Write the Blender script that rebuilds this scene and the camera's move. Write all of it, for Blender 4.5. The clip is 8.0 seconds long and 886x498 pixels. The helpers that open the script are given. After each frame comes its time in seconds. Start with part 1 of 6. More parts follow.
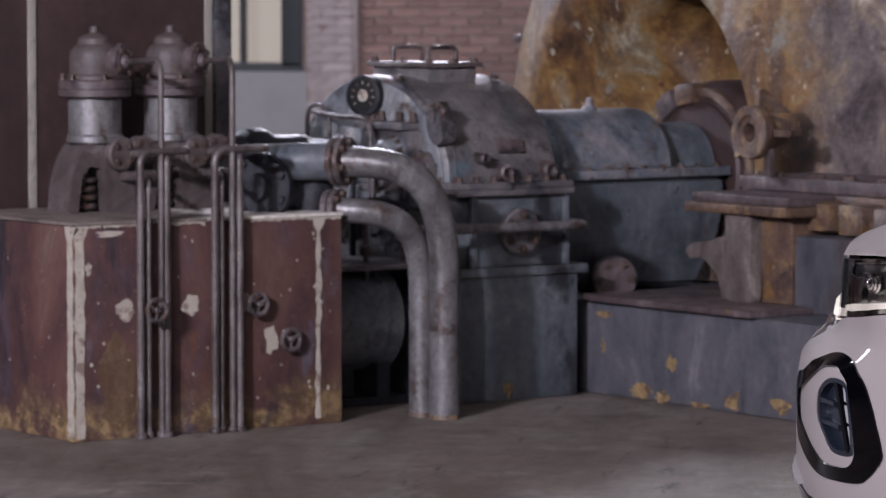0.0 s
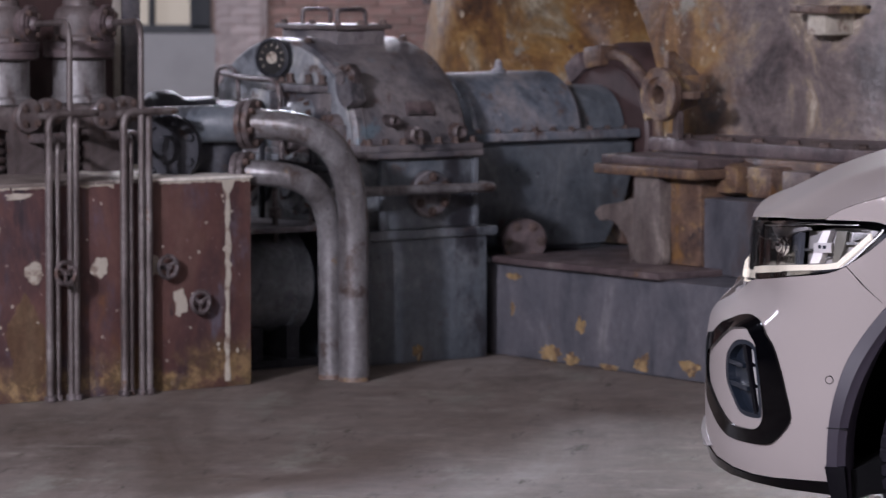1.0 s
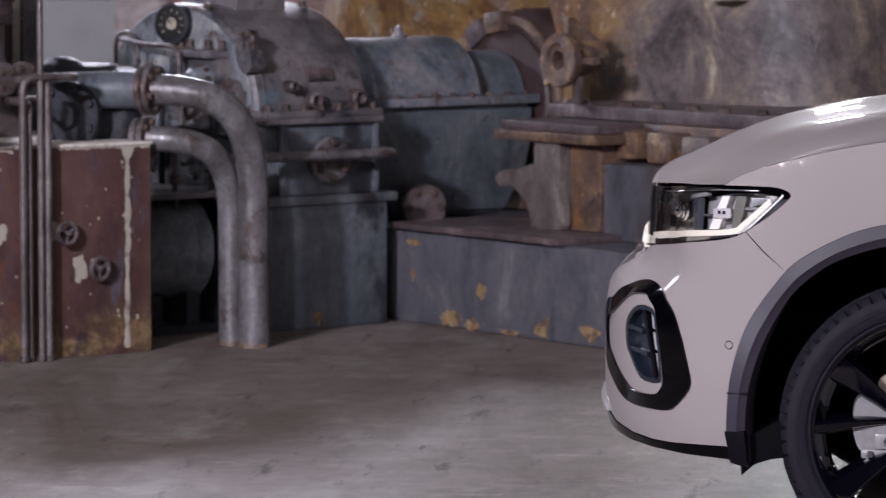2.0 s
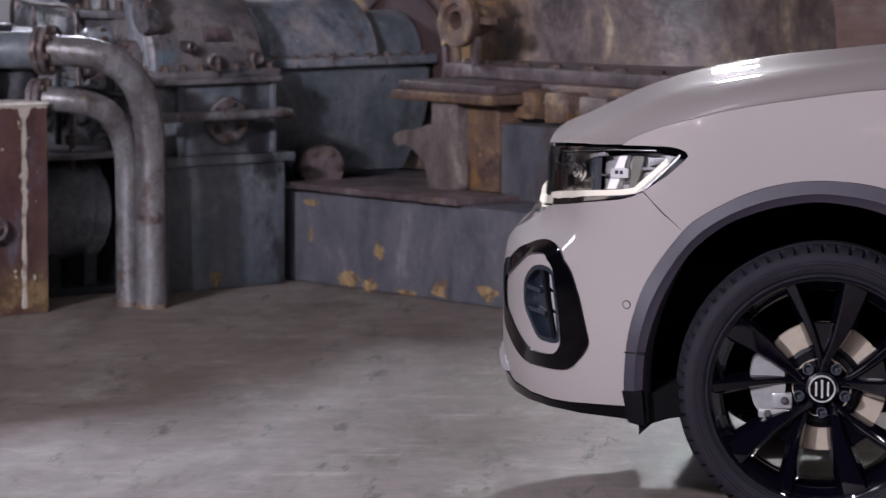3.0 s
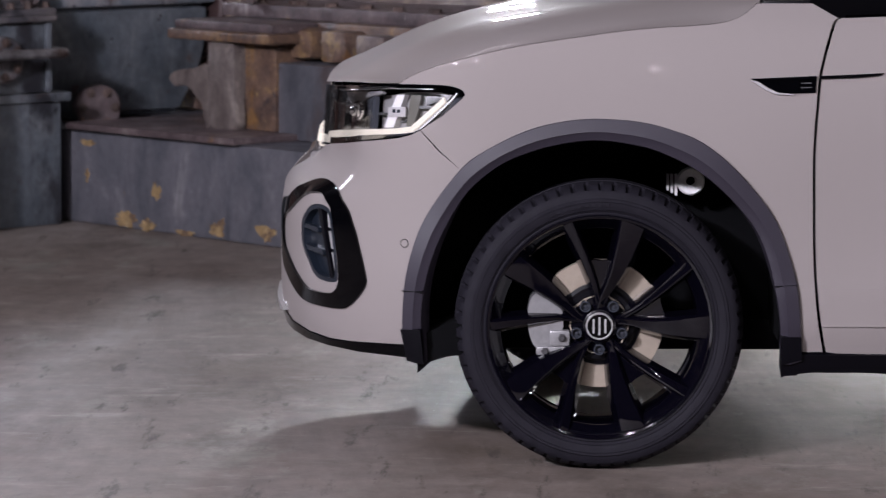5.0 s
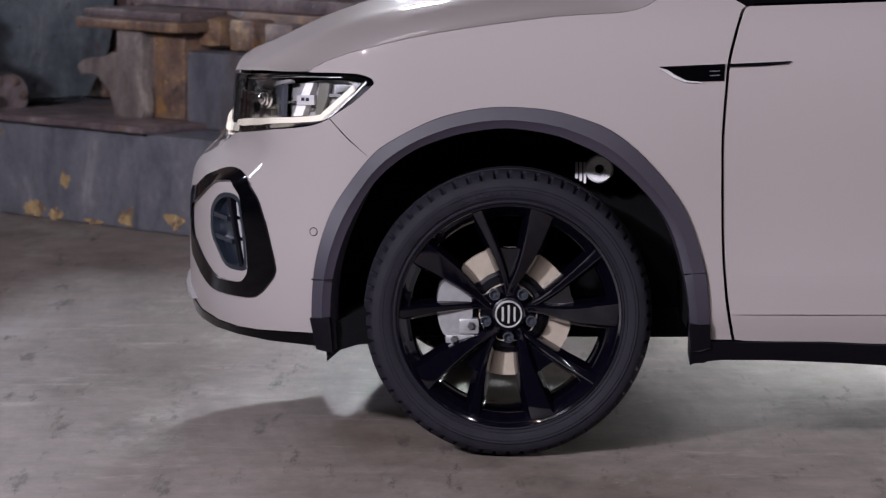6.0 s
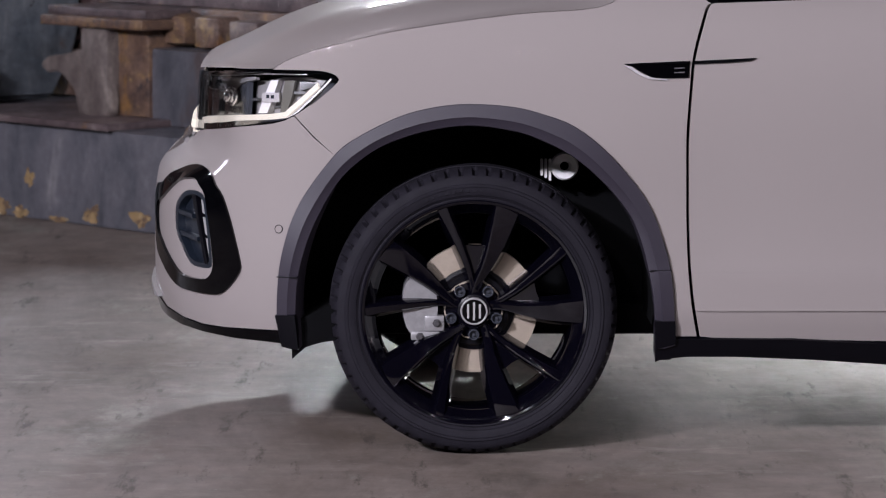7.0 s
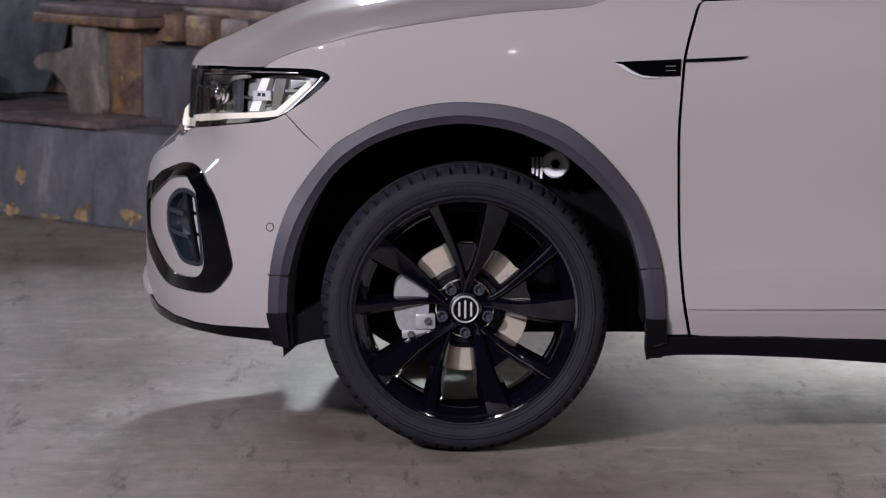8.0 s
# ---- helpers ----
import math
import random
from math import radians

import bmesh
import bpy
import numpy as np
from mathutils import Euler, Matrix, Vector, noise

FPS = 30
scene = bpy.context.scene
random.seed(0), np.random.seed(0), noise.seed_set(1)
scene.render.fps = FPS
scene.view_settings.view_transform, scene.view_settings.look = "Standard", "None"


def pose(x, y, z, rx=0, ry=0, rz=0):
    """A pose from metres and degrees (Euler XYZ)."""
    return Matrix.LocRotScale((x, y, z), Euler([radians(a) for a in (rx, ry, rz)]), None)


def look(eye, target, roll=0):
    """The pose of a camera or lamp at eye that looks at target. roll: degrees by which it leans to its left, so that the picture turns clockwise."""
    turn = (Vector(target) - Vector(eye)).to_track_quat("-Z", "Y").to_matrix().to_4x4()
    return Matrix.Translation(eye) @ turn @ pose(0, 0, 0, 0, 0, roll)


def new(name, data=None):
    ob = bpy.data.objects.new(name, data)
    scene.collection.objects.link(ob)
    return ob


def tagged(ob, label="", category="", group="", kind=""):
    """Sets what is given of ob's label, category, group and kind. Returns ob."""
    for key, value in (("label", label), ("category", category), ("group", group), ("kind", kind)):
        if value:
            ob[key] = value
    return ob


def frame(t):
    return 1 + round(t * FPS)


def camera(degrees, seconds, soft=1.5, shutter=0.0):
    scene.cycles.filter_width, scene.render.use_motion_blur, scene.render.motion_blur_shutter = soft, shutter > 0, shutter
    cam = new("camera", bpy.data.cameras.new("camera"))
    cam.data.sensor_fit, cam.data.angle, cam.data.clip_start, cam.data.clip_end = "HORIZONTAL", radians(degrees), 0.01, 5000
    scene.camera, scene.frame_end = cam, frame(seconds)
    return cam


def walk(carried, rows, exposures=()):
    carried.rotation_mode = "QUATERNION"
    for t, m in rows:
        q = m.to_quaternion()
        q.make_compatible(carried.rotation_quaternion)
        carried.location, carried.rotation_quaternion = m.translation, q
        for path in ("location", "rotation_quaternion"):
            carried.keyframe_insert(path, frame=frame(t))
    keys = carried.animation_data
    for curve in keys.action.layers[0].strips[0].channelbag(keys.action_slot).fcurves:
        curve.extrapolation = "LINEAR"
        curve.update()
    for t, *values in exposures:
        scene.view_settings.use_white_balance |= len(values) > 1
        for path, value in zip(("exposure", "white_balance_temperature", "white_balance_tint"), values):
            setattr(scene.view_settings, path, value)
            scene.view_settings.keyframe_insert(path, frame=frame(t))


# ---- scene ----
cam = camera(13.0, 8.0, soft=1.2, shutter=0.4)
EYE = 1.55
# the lens is focused on the car, so the machines behind it are soft
cam.data.dof.use_dof, cam.data.dof.focus_distance, cam.data.dof.aperture_fstop = True, 9.1, 8.5
# seconds, yaw, pitch, clockwise roll, in degrees: the camera turns on its tripod
ROWS = [
    (0, 9.960, -3.929, 0.022),
    (0.5, 9.341, -4.224, 0.034),
    (1, 8.621, -4.484, 0.051),
    (2.5, 6.393, -5.259, 0.100),
    (3, 5.633, -5.569, 0.111),
    (3.5, 4.901, -5.900, 0.093),
    (4, 4.074, -6.121, 0.128),
    (4.5, 3.216, -6.280, 0.129),
    (5, 2.341, -6.459, 0.138),
    (5.2, 2.025, -6.509, 0.138),
    (6.3, 0.765, -6.652, 0.198),
    (6.5, 0.670, -6.662, 0.198),
    (7, 0.478, -6.669, 0.175),
    (7.5, 0.389, -6.680, 0.176),
    (8, 0.348, -6.697, 0.200),
]
walk(cam, [(t, pose(0, 0, EYE, 90 + pitch, 0, yaw) @ pose(0, 0, 0, 0, 0, roll)) for t, yaw, pitch, roll in ROWS],
     exposures=[(0.0, 0.0, 6100, 24), (8.0, 0.0, 6100, 21)])

# ---------------------------------------------------------------- light
world = bpy.data.worlds.new("hall_world")
scene.world = world
world.use_nodes = True
wn = world.node_tree.nodes
wl = world.node_tree.links
sky = wn.new("ShaderNodeTexSky")
sky.sky_type, sky.sun_disc = "NISHITA", False
sky.sun_elevation, sky.sun_rotation = radians(35), radians(-35)
wl.new(sky.outputs[0], wn["Background"].inputs[0])
wn["Background"].inputs[1].default_value = 0.1


def area_lamp(name, at, to, sx, sy, watts, colour):
    lamp = bpy.data.lights.new(name, "AREA")
    lamp.shape, lamp.size, lamp.size_y, lamp.energy, lamp.color = "RECTANGLE", sx, sy, watts, colour
    ob = new(name, lamp)
    ob.matrix_world = look(at, to)
    return ob


area_lamp("strip_lamp", (0.2, 15.4, 7.4), (-0.3, 9.0, 0), 5.0, 0.1, 26, (1.0, 0.97, 0.93))
# a low flood behind the car: its light runs under the nose and towards the camera
area_lamp("flood_lamp", (-0.45, 14.3, 1.48), (-0.4, 8.0, 0.0), 0.20, 0.05, 7.3, (0.97, 1.0, 0.93)).data.spread = radians(72)
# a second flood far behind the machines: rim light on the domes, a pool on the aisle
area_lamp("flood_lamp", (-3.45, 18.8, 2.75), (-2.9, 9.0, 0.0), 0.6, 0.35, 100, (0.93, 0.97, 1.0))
# key light added front left of the machines; no window stands there
area_lamp("west_window_lamp", (-5.4, 0.4, 4.8), (-2.2, 13.0, 0.6), 0.5, 0.4, 1400, (0.95, 0.97, 1.0))
# rim light added in mid hall, standing in for the far window's daylight
area_lamp("left_window_lamp", (-15.0, 22.5, 6.4), (-2.2, 13.8, 0.9), 3.2, 2.4, 1300, (0.90, 0.95, 1.0))
# unseen low panel added behind the car to light the floor beneath it
area_lamp("doorway_lamp", (1.95, 11.75, 0.26), (1.5, 8.5, 0.05), 2.9, 0.42, 33, (1.0, 1.0, 0.90))
# unseen strip added for glints on the wheel rim and the floor at right
area_lamp("east_window_lamp", (9.5, 4.5, 2.6), (0.6, 9.3, 0.2), 0.25, 3.4, 125, (1.0, 0.96, 0.90))
# the hall's pendant lamps over the aisle
for lx, ly, lz, size, watts in ((-7.0, -1.6, 5.8, 0.1, 280), (-5.0, -1.6, 5.5, 0.1, 280), (-3.0, -1.6, 5.8, 0.1, 250), (-1.4, -1.2, 5.9, 0.06, 82), (1.0, -1.4, 5.6, 0.05, 8), (3.4, -1.2, 5.9, 0.06, 42), (5.8, -1.4, 5.6, 0.1, 32), (8.2, -1.2, 5.9, 0.1, 32)):
    area_lamp("pendant_lamp", (lx, ly, lz), (lx * 0.25, 11.0, 0.4), size, size, watts, (1.0, 0.96, 0.94))


# ---------------------------------------------------------------- materials
ONE = (1, 1, 1)
TALL = (1, 1, 0.25)


def paint(name, base, rough=0.5, metal=0.0, vary=0.25, grain=14.0, layers=(), bump=0.25, bump_scale=60.0, coat=0.0, random_tint=0.0, specular=0.5):
    """Paint, metal or stone with two scales of variation. layers: (colour, scale, from, to, stretch) of stains and wear."""
    m = bpy.data.materials.new(name)
    m.use_nodes = True
    n, l = m.node_tree.nodes, m.node_tree.links
    b = n["Principled BSDF"]
    coord = n.new("ShaderNodeTexCoord")

    def noise_at(scale, detail, stretch=(1, 1, 1), off=0.0):
        mp = n.new("ShaderNodeMapping")
        mp.inputs["Scale"].default_value = stretch
        mp.inputs["Location"].default_value = (off, off * 0.7, off * 1.3)
        l.new(coord.outputs["Object"], mp.inputs[0])
        t = n.new("ShaderNodeTexNoise")
        t.inputs["Scale"].default_value, t.inputs["Detail"].default_value = scale, detail
        t.inputs["Roughness"].default_value = 0.68
        l.new(mp.outputs[0], t.inputs["Vector"])
        return t.outputs["Fac"]

    def blend(fac, a, c):
        x = n.new("ShaderNodeMix")
        x.data_type = "RGBA"
        l.new(fac, x.inputs["Factor"])
        for sock, val in ((x.inputs["A"], a), (x.inputs["B"], c)):
            if isinstance(val, tuple):
                sock.default_value = (*val, 1)
            else:
                l.new(val, sock)
        return x.outputs["Result"]

    def step(fac, lo, hi):
        r = n.new("ShaderNodeMapRange")
        r.interpolation_type = "SMOOTHSTEP"
        r.inputs["From Min"].default_value, r.inputs["From Max"].default_value = lo, hi
        l.new(fac, r.inputs["Value"])
        return r.outputs["Result"]

    dark = tuple(v * (1 - vary) for v in base)
    light = tuple(min(1, v * (1 + vary)) for v in base)
    col = blend(step(noise_at(grain, 6), 0.3, 0.7), dark, light)
    col = blend(step(noise_at(grain * 0.13, 3, off=3.1), 0.35, 0.7), col, blend(noise_at(grain * 4, 2), tuple(v * (1 - vary * 0.5) for v in base), base))
    for i, (c, scale, lo, hi, stretch) in enumerate(layers):
        col = blend(step(noise_at(scale, 9, stretch, off=5.7 + 3.3 * i), lo, hi), col, c)
    if random_tint:
        info = n.new("ShaderNodeObjectInfo")
        hsv = n.new("ShaderNodeHueSaturation")
        r = n.new("ShaderNodeMapRange")
        r.inputs["To Min"].default_value, r.inputs["To Max"].default_value = 1 - random_tint, 1 + random_tint
        l.new(info.outputs["Random"], r.inputs["Value"])
        l.new(r.outputs["Result"], hsv.inputs["Value"])
        l.new(col, hsv.inputs["Color"])
        col = hsv.outputs["Color"]
    l.new(col, b.inputs["Base Color"])
    rr = n.new("ShaderNodeMapRange")
    rr.inputs["To Min"].default_value, rr.inputs["To Max"].default_value = max(0.02, rough - 0.12 * min(1, vary * 4)), min(1, rough + 0.12 * min(1, vary * 4))
    l.new(noise_at(grain * 0.6, 5, off=9.0), rr.inputs["Value"])
    l.new(rr.outputs["Result"], b.inputs["Roughness"])
    b.inputs["Metallic"].default_value = metal
    b.inputs["Specular IOR Level"].default_value = specular
    b.inputs["Coat Weight"].default_value = coat
    b.inputs["Coat Roughness"].default_value = 0.03
    if bump:
        bp = n.new("ShaderNodeBump")
        bp.inputs["Strength"].default_value, bp.inputs["Distance"].default_value = bump, 0.004
        l.new(noise_at(bump_scale, 5, off=1.7), bp.inputs["Height"])
        l.new(bp.outputs[0], b.inputs["Normal"])
    return m



def mottled(name, stops, scale, rough=(0.3, 0.65), metal=0.0, stretch=(1, 1, 1), layers=(), bump=0.35, second=None, foot=None, coat=0.0, warp=0.5, tight=0.92, fine=0.2, specular=0.5):
    """Old painted or rusted metal: a ramp of colours over rough noise, stains and scratches on top.
    second: (stops, axis, from, to) lets another ramp take over along an axis; foot: (colour, low, high) a crust near the floor."""
    m = bpy.data.materials.new(name)
    m.use_nodes = True
    n, l = m.node_tree.nodes, m.node_tree.links
    b = n["Principled BSDF"]
    coord = n.new("ShaderNodeTexCoord")

    def noise_at(sc, detail, st=(1, 1, 1), off=0.0, w=0.0, rg=0.7):
        mp = n.new("ShaderNodeMapping")
        mp.inputs["Scale"].default_value = st
        mp.inputs["Location"].default_value = (off, off * 0.7, off * 1.3)
        l.new(coord.outputs["Object"], mp.inputs[0])
        t = n.new("ShaderNodeTexNoise")
        t.inputs["Scale"].default_value, t.inputs["Detail"].default_value = sc, detail
        t.inputs["Roughness"].default_value, t.inputs["Distortion"].default_value = rg, w
        l.new(mp.outputs[0], t.inputs["Vector"])
        return t.outputs["Fac"]

    def ramp(fac, st):
        r = n.new("ShaderNodeValToRGB")
        e = r.color_ramp.elements
        e[0].position, e[0].color = 0.5 + (st[0][0] - 0.5) * tight, (*st[0][1], 1)
        e[1].position, e[1].color = 0.5 + (st[-1][0] - 0.5) * tight, (*st[-1][1], 1)
        for pos, c in st[1:-1]:
            e.new(0.5 + (pos - 0.5) * tight).color = (*c, 1)
        l.new(fac, r.inputs[0])
        return r.outputs["Color"]

    def mix(fac, a, c):
        x = n.new("ShaderNodeMix")
        x.data_type = "RGBA"
        l.new(fac, x.inputs["Factor"])
        for sock, val in ((x.inputs["A"], a), (x.inputs["B"], c)):
            if isinstance(val, tuple):
                sock.default_value = (*val, 1)
            else:
                l.new(val, sock)
        return x.outputs["Result"]

    def step(fac, lo, hi):
        r = n.new("ShaderNodeMapRange")
        r.interpolation_type = "SMOOTHSTEP"
        r.inputs["From Min"].default_value, r.inputs["From Max"].default_value = lo, hi
        l.new(fac, r.inputs["Value"])
        return r.outputs["Result"]

    def along(axis, amount):
        """A coordinate, roughened by noise."""
        sp = n.new("ShaderNodeSeparateXYZ")
        l.new(coord.outputs["Object"], sp.inputs[0])
        mu = n.new("ShaderNodeMath")
        mu.operation = "MULTIPLY_ADD"
        l.new(noise_at(5.0, 10, off=7.3, rg=0.75), mu.inputs[0])
        mu.inputs[1].default_value = amount
        l.new(sp.outputs[axis], mu.inputs[2])
        return mu.outputs[0]

    main = noise_at(scale, 12, stretch, 2.1, warp, 0.72)
    col = ramp(main, stops)
    for i, (c, sc, lo, hi, st) in enumerate(layers):
        col = mix(step(noise_at(sc, 10, st, 5.7 + 3.3 * i, rg=0.72), 0.5 + (lo - 0.5) * 0.86, 0.5 + (hi - 0.5) * 0.82), col, c)
    if second:
        col = mix(step(along(second[1], 0.9), second[2] + 0.45, second[3] + 0.45), col, ramp(noise_at(scale * 1.2, 12, stretch, 8.8, warp, 0.74), second[0]))
    hsv = n.new("ShaderNodeHueSaturation")
    vr = n.new("ShaderNodeMapRange")
    vr.inputs["From Min"].default_value, vr.inputs["From Max"].default_value = 0.36, 0.64
    vr.inputs["To Min"].default_value, vr.inputs["To Max"].default_value = 1 - fine, 1 + fine
    l.new(noise_at(scale * 7, 6, ONE, 4.4), vr.inputs["Value"])
    l.new(vr.outputs["Result"], hsv.inputs["Value"])
    l.new(col, hsv.inputs["Color"])
    col = hsv.outputs["Color"]
    if foot:
        crust = mix(step(noise_at(16, 9, rg=0.75), 0.40, 0.60), tuple(v * 0.35 for v in foot[0]), foot[0])
        crust = mix(step(noise_at(44, 4, off=3.1), 0.62, 0.68), crust, (0.42, 0.36, 0.27))
        reach = n.new("ShaderNodeMath")
        reach.operation = "MULTIPLY"
        l.new(step(along(2, -0.34), foot[2] - 0.17, foot[1] - 0.17), reach.inputs[0])
        l.new(step(noise_at(5.5, 8, off=6.1, rg=0.7), 0.40, 0.56), reach.inputs[1])
        col = mix(reach.outputs[0], col, crust)
    l.new(col, b.inputs["Base Color"])
    rr = n.new("ShaderNodeMapRange")
    rr.inputs["From Min"].default_value, rr.inputs["From Max"].default_value = 0.32, 0.68
    rr.inputs["To Min"].default_value, rr.inputs["To Max"].default_value = rough
    l.new(noise_at(scale * 1.7, 8, stretch, 9.0), rr.inputs["Value"])
    l.new(rr.outputs["Result"], b.inputs["Roughness"])
    b.inputs["Metallic"].default_value = metal
    b.inputs["Coat Weight"].default_value = coat
    b.inputs["Specular IOR Level"].default_value = specular
    bp = n.new("ShaderNodeBump")
    bp.inputs["Strength"].default_value, bp.inputs["Distance"].default_value = bump, 0.012
    l.new(noise_at(26, 10, off=1.7, rg=0.62), bp.inputs["Height"])
    l.new(bp.outputs[0], b.inputs["Normal"])
    return m


def glow(name, colour, strength):
    m = bpy.data.materials.new(name)
    m.use_nodes = True
    b = m.node_tree.nodes["Principled BSDF"]
    b.inputs["Base Color"].default_value = (*[0.2 * c for c in colour], 1)
    b.inputs["Emission Color"].default_value = (*colour, 1)
    b.inputs["Emission Strength"].default_value = strength
    return m


lamp_plate = paint("pale_lamp_plate", (0.42, 0.40, 0.40), 0.3, vary=0.08, grain=30, bump=0.0)
floor_mat = mottled("polished_concrete", [(0.28, (0.094, 0.071, 0.054)), (0.42, (0.134, 0.107, 0.092)), (0.55, (0.172, 0.143, 0.126)), (0.70, (0.214, 0.186, 0.169))], 1.0, (0.50, 0.72), stretch=(1.3, 0.45, 1), bump=0.03, warp=0.8, tight=0.9, fine=0.15, specular=0.22,
                    layers=[((0.094, 0.076, 0.064), 1.5, 0.52, 0.74, (1.2, 0.5, 1)), ((0.192, 0.180, 0.155), 2.3, 0.55, 0.72, (1.6, 0.6, 1)), ((0.245, 0.222, 0.196), 3.2, 0.56, 0.80, (0.7, 1.6, 1)), ((0.070, 0.056, 0.047), 6, 0.58, 0.72, (2.4, 0.45, 1)), ((0.32, 0.31, 0.30), 60, 0.69, 0.73, ONE), ((0.07, 0.06, 0.055), 40, 0.68, 0.73, (1, 2, 1))])
maroon = mottled("maroon_paint", [(0.30, (0.026, 0.017, 0.021)), (0.42, (0.060, 0.029, 0.029)), (0.52, (0.092, 0.042, 0.036)), (0.62, (0.115, 0.062, 0.050)), (0.72, (0.150, 0.115, 0.105))], 3.4, (0.48, 0.75), stretch=(1, 1, 0.4), bump=0.10, tight=1.0, fine=0.12,
                 layers=[((0.068, 0.058, 0.082), 2.1, 0.53, 0.66, (1, 1, 0.3)), ((0.022, 0.016, 0.020), 5.0, 0.60, 0.70, TALL), ((0.105, 0.092, 0.115), 3.3, 0.58, 0.70, (1, 1, 0.35)), ((0.42, 0.37, 0.33), 48, 0.675, 0.705, ONE), ((0.40, 0.35, 0.31), 22, 0.715, 0.735, ONE), ((0.20, 0.16, 0.16), 14, 0.68, 0.76, (1, 1, 0.3)), ((0.135, 0.060, 0.028), 2.6, 0.60, 0.72, (1, 1, 0.5))], foot=((0.300, 0.200, 0.095), 0.02, 0.19))
strip_cream = paint("dirty_cream_steel", (0.30, 0.275, 0.24), 0.5, vary=0.2, grain=12, bump=0.1, layers=[((0.12, 0.085, 0.07), 7, 0.54, 0.66, TALL)])
maroon_sheet = mottled("dull_maroon_sheet", [(0.30, (0.026, 0.015, 0.015)), (0.5, (0.043, 0.024, 0.023)), (0.7, (0.058, 0.035, 0.033))], 1.6, (0.45, 0.7), stretch=TALL, bump=0.05, layers=[((0.12, 0.09, 0.085), 26, 0.70, 0.76, TALL)])
cream_paint = paint("peeled_cream_paint", (0.39, 0.350, 0.290), 0.7, vary=0.2, grain=20, bump=0.6, layers=[((0.20, 0.15, 0.12), 18, 0.54, 0.64, ONE), ((0.09, 0.06, 0.05), 34, 0.62, 0.68, ONE)])
# dirty cream; the paler right-end ramp puts strong light into the colour
tank_top_mat = mottled("dirty_cream_top", [(0.30, (0.055, 0.042, 0.038)), (0.42, (0.11, 0.088, 0.078)), (0.50, (0.17, 0.14, 0.125))], 5, (0.4, 0.7), bump=0.3, second=([(0.3, (0.60, 0.55, 0.48)), (0.7, (0.78, 0.74, 0.68))], 0, -1.72, -1.58), layers=[((0.50, 0.46, 0.41), 9, 0.64, 0.70, ONE)])
ochre_crust = paint("ochre_crust", (0.235, 0.155, 0.070), 0.85, vary=0.45, grain=30, bump=0.9, layers=[((0.09, 0.055, 0.035), 16, 0.50, 0.60, ONE), ((0.36, 0.29, 0.17), 28, 0.58, 0.66, ONE)])
blue_grey = mottled("blue_grey_machine_paint", [(0.30, (0.028, 0.036, 0.049)), (0.42, (0.074, 0.090, 0.113)), (0.52, (0.128, 0.138, 0.159)), (0.62, (0.173, 0.164, 0.173)), (0.72, (0.269, 0.262, 0.262))], 4.2, (0.24, 0.6), stretch=(1, 1, 0.55), bump=0.3,
                    layers=[((0.030, 0.027, 0.030), 2.6, 0.55, 0.68, (1, 1, 0.5)), ((0.085, 0.060, 0.054), 6, 0.58, 0.70, ONE), ((0.17, 0.105, 0.045), 12, 0.66, 0.74, (1, 1, 0.6)), ((0.27, 0.265, 0.265), 30, 0.665, 0.72, ONE), ((0.016, 0.015, 0.017), 17, 0.63, 0.70, ONE)])
drum_paint = mottled("dark_navy_machine_paint", [(0.30, (0.070, 0.077, 0.086)), (0.5, (0.140, 0.150, 0.164)), (0.70, (0.240, 0.246, 0.254))], 6, (0.22, 0.45), bump=0.25, layers=[((0.07, 0.048, 0.04), 9, 0.62, 0.72, ONE)])
foundation_paint = mottled("grey_foundation_paint", [(0.30, (0.036, 0.037, 0.045)), (0.44, (0.068, 0.068, 0.079)), (0.56, (0.092, 0.088, 0.100)), (0.72, (0.165, 0.157, 0.163))], 4.2, (0.34, 0.62), stretch=(1, 1, 0.5), bump=0.16, fine=0.12,
                           layers=[((0.055, 0.043, 0.044), 3.0, 0.56, 0.70, (1, 1, 0.4)), ((0.21, 0.205, 0.215), 9, 0.68, 0.78, TALL), ((0.13, 0.090, 0.060), 14, 0.68, 0.76, ONE), ((0.030, 0.028, 0.034), 16, 0.66, 0.74, ONE), ((0.26, 0.25, 0.25), 44, 0.69, 0.73, ONE)])
gear_blue = mottled("dark_teal_machine_paint", [(0.30, (0.036, 0.044, 0.054)), (0.44, (0.072, 0.084, 0.098)), (0.56, (0.105, 0.116, 0.130)), (0.72, (0.190, 0.196, 0.205))], 4.0, (0.26, 0.55), stretch=(1, 1, 0.55), bump=0.25, fine=0.16,
                    layers=[((0.024, 0.024, 0.029), 2.6, 0.57, 0.70, (1, 1, 0.5)), ((0.070, 0.052, 0.048), 6, 0.61, 0.72, ONE), ((0.22, 0.22, 0.225), 30, 0.68, 0.73, ONE), ((0.014, 0.014, 0.017), 17, 0.64, 0.71, ONE)])
line_brown = mottled("brown_grey_oil_line", [(0.30, (0.036, 0.027, 0.026)), (0.45, (0.080, 0.064, 0.061)), (0.58, (0.120, 0.102, 0.098)), (0.72, (0.215, 0.195, 0.188))], 9, (0.28, 0.55), metal=0.2, stretch=(1, 1, 0.5), bump=0.2, layers=[((0.100, 0.058, 0.036), 10, 0.62, 0.72, ONE)])
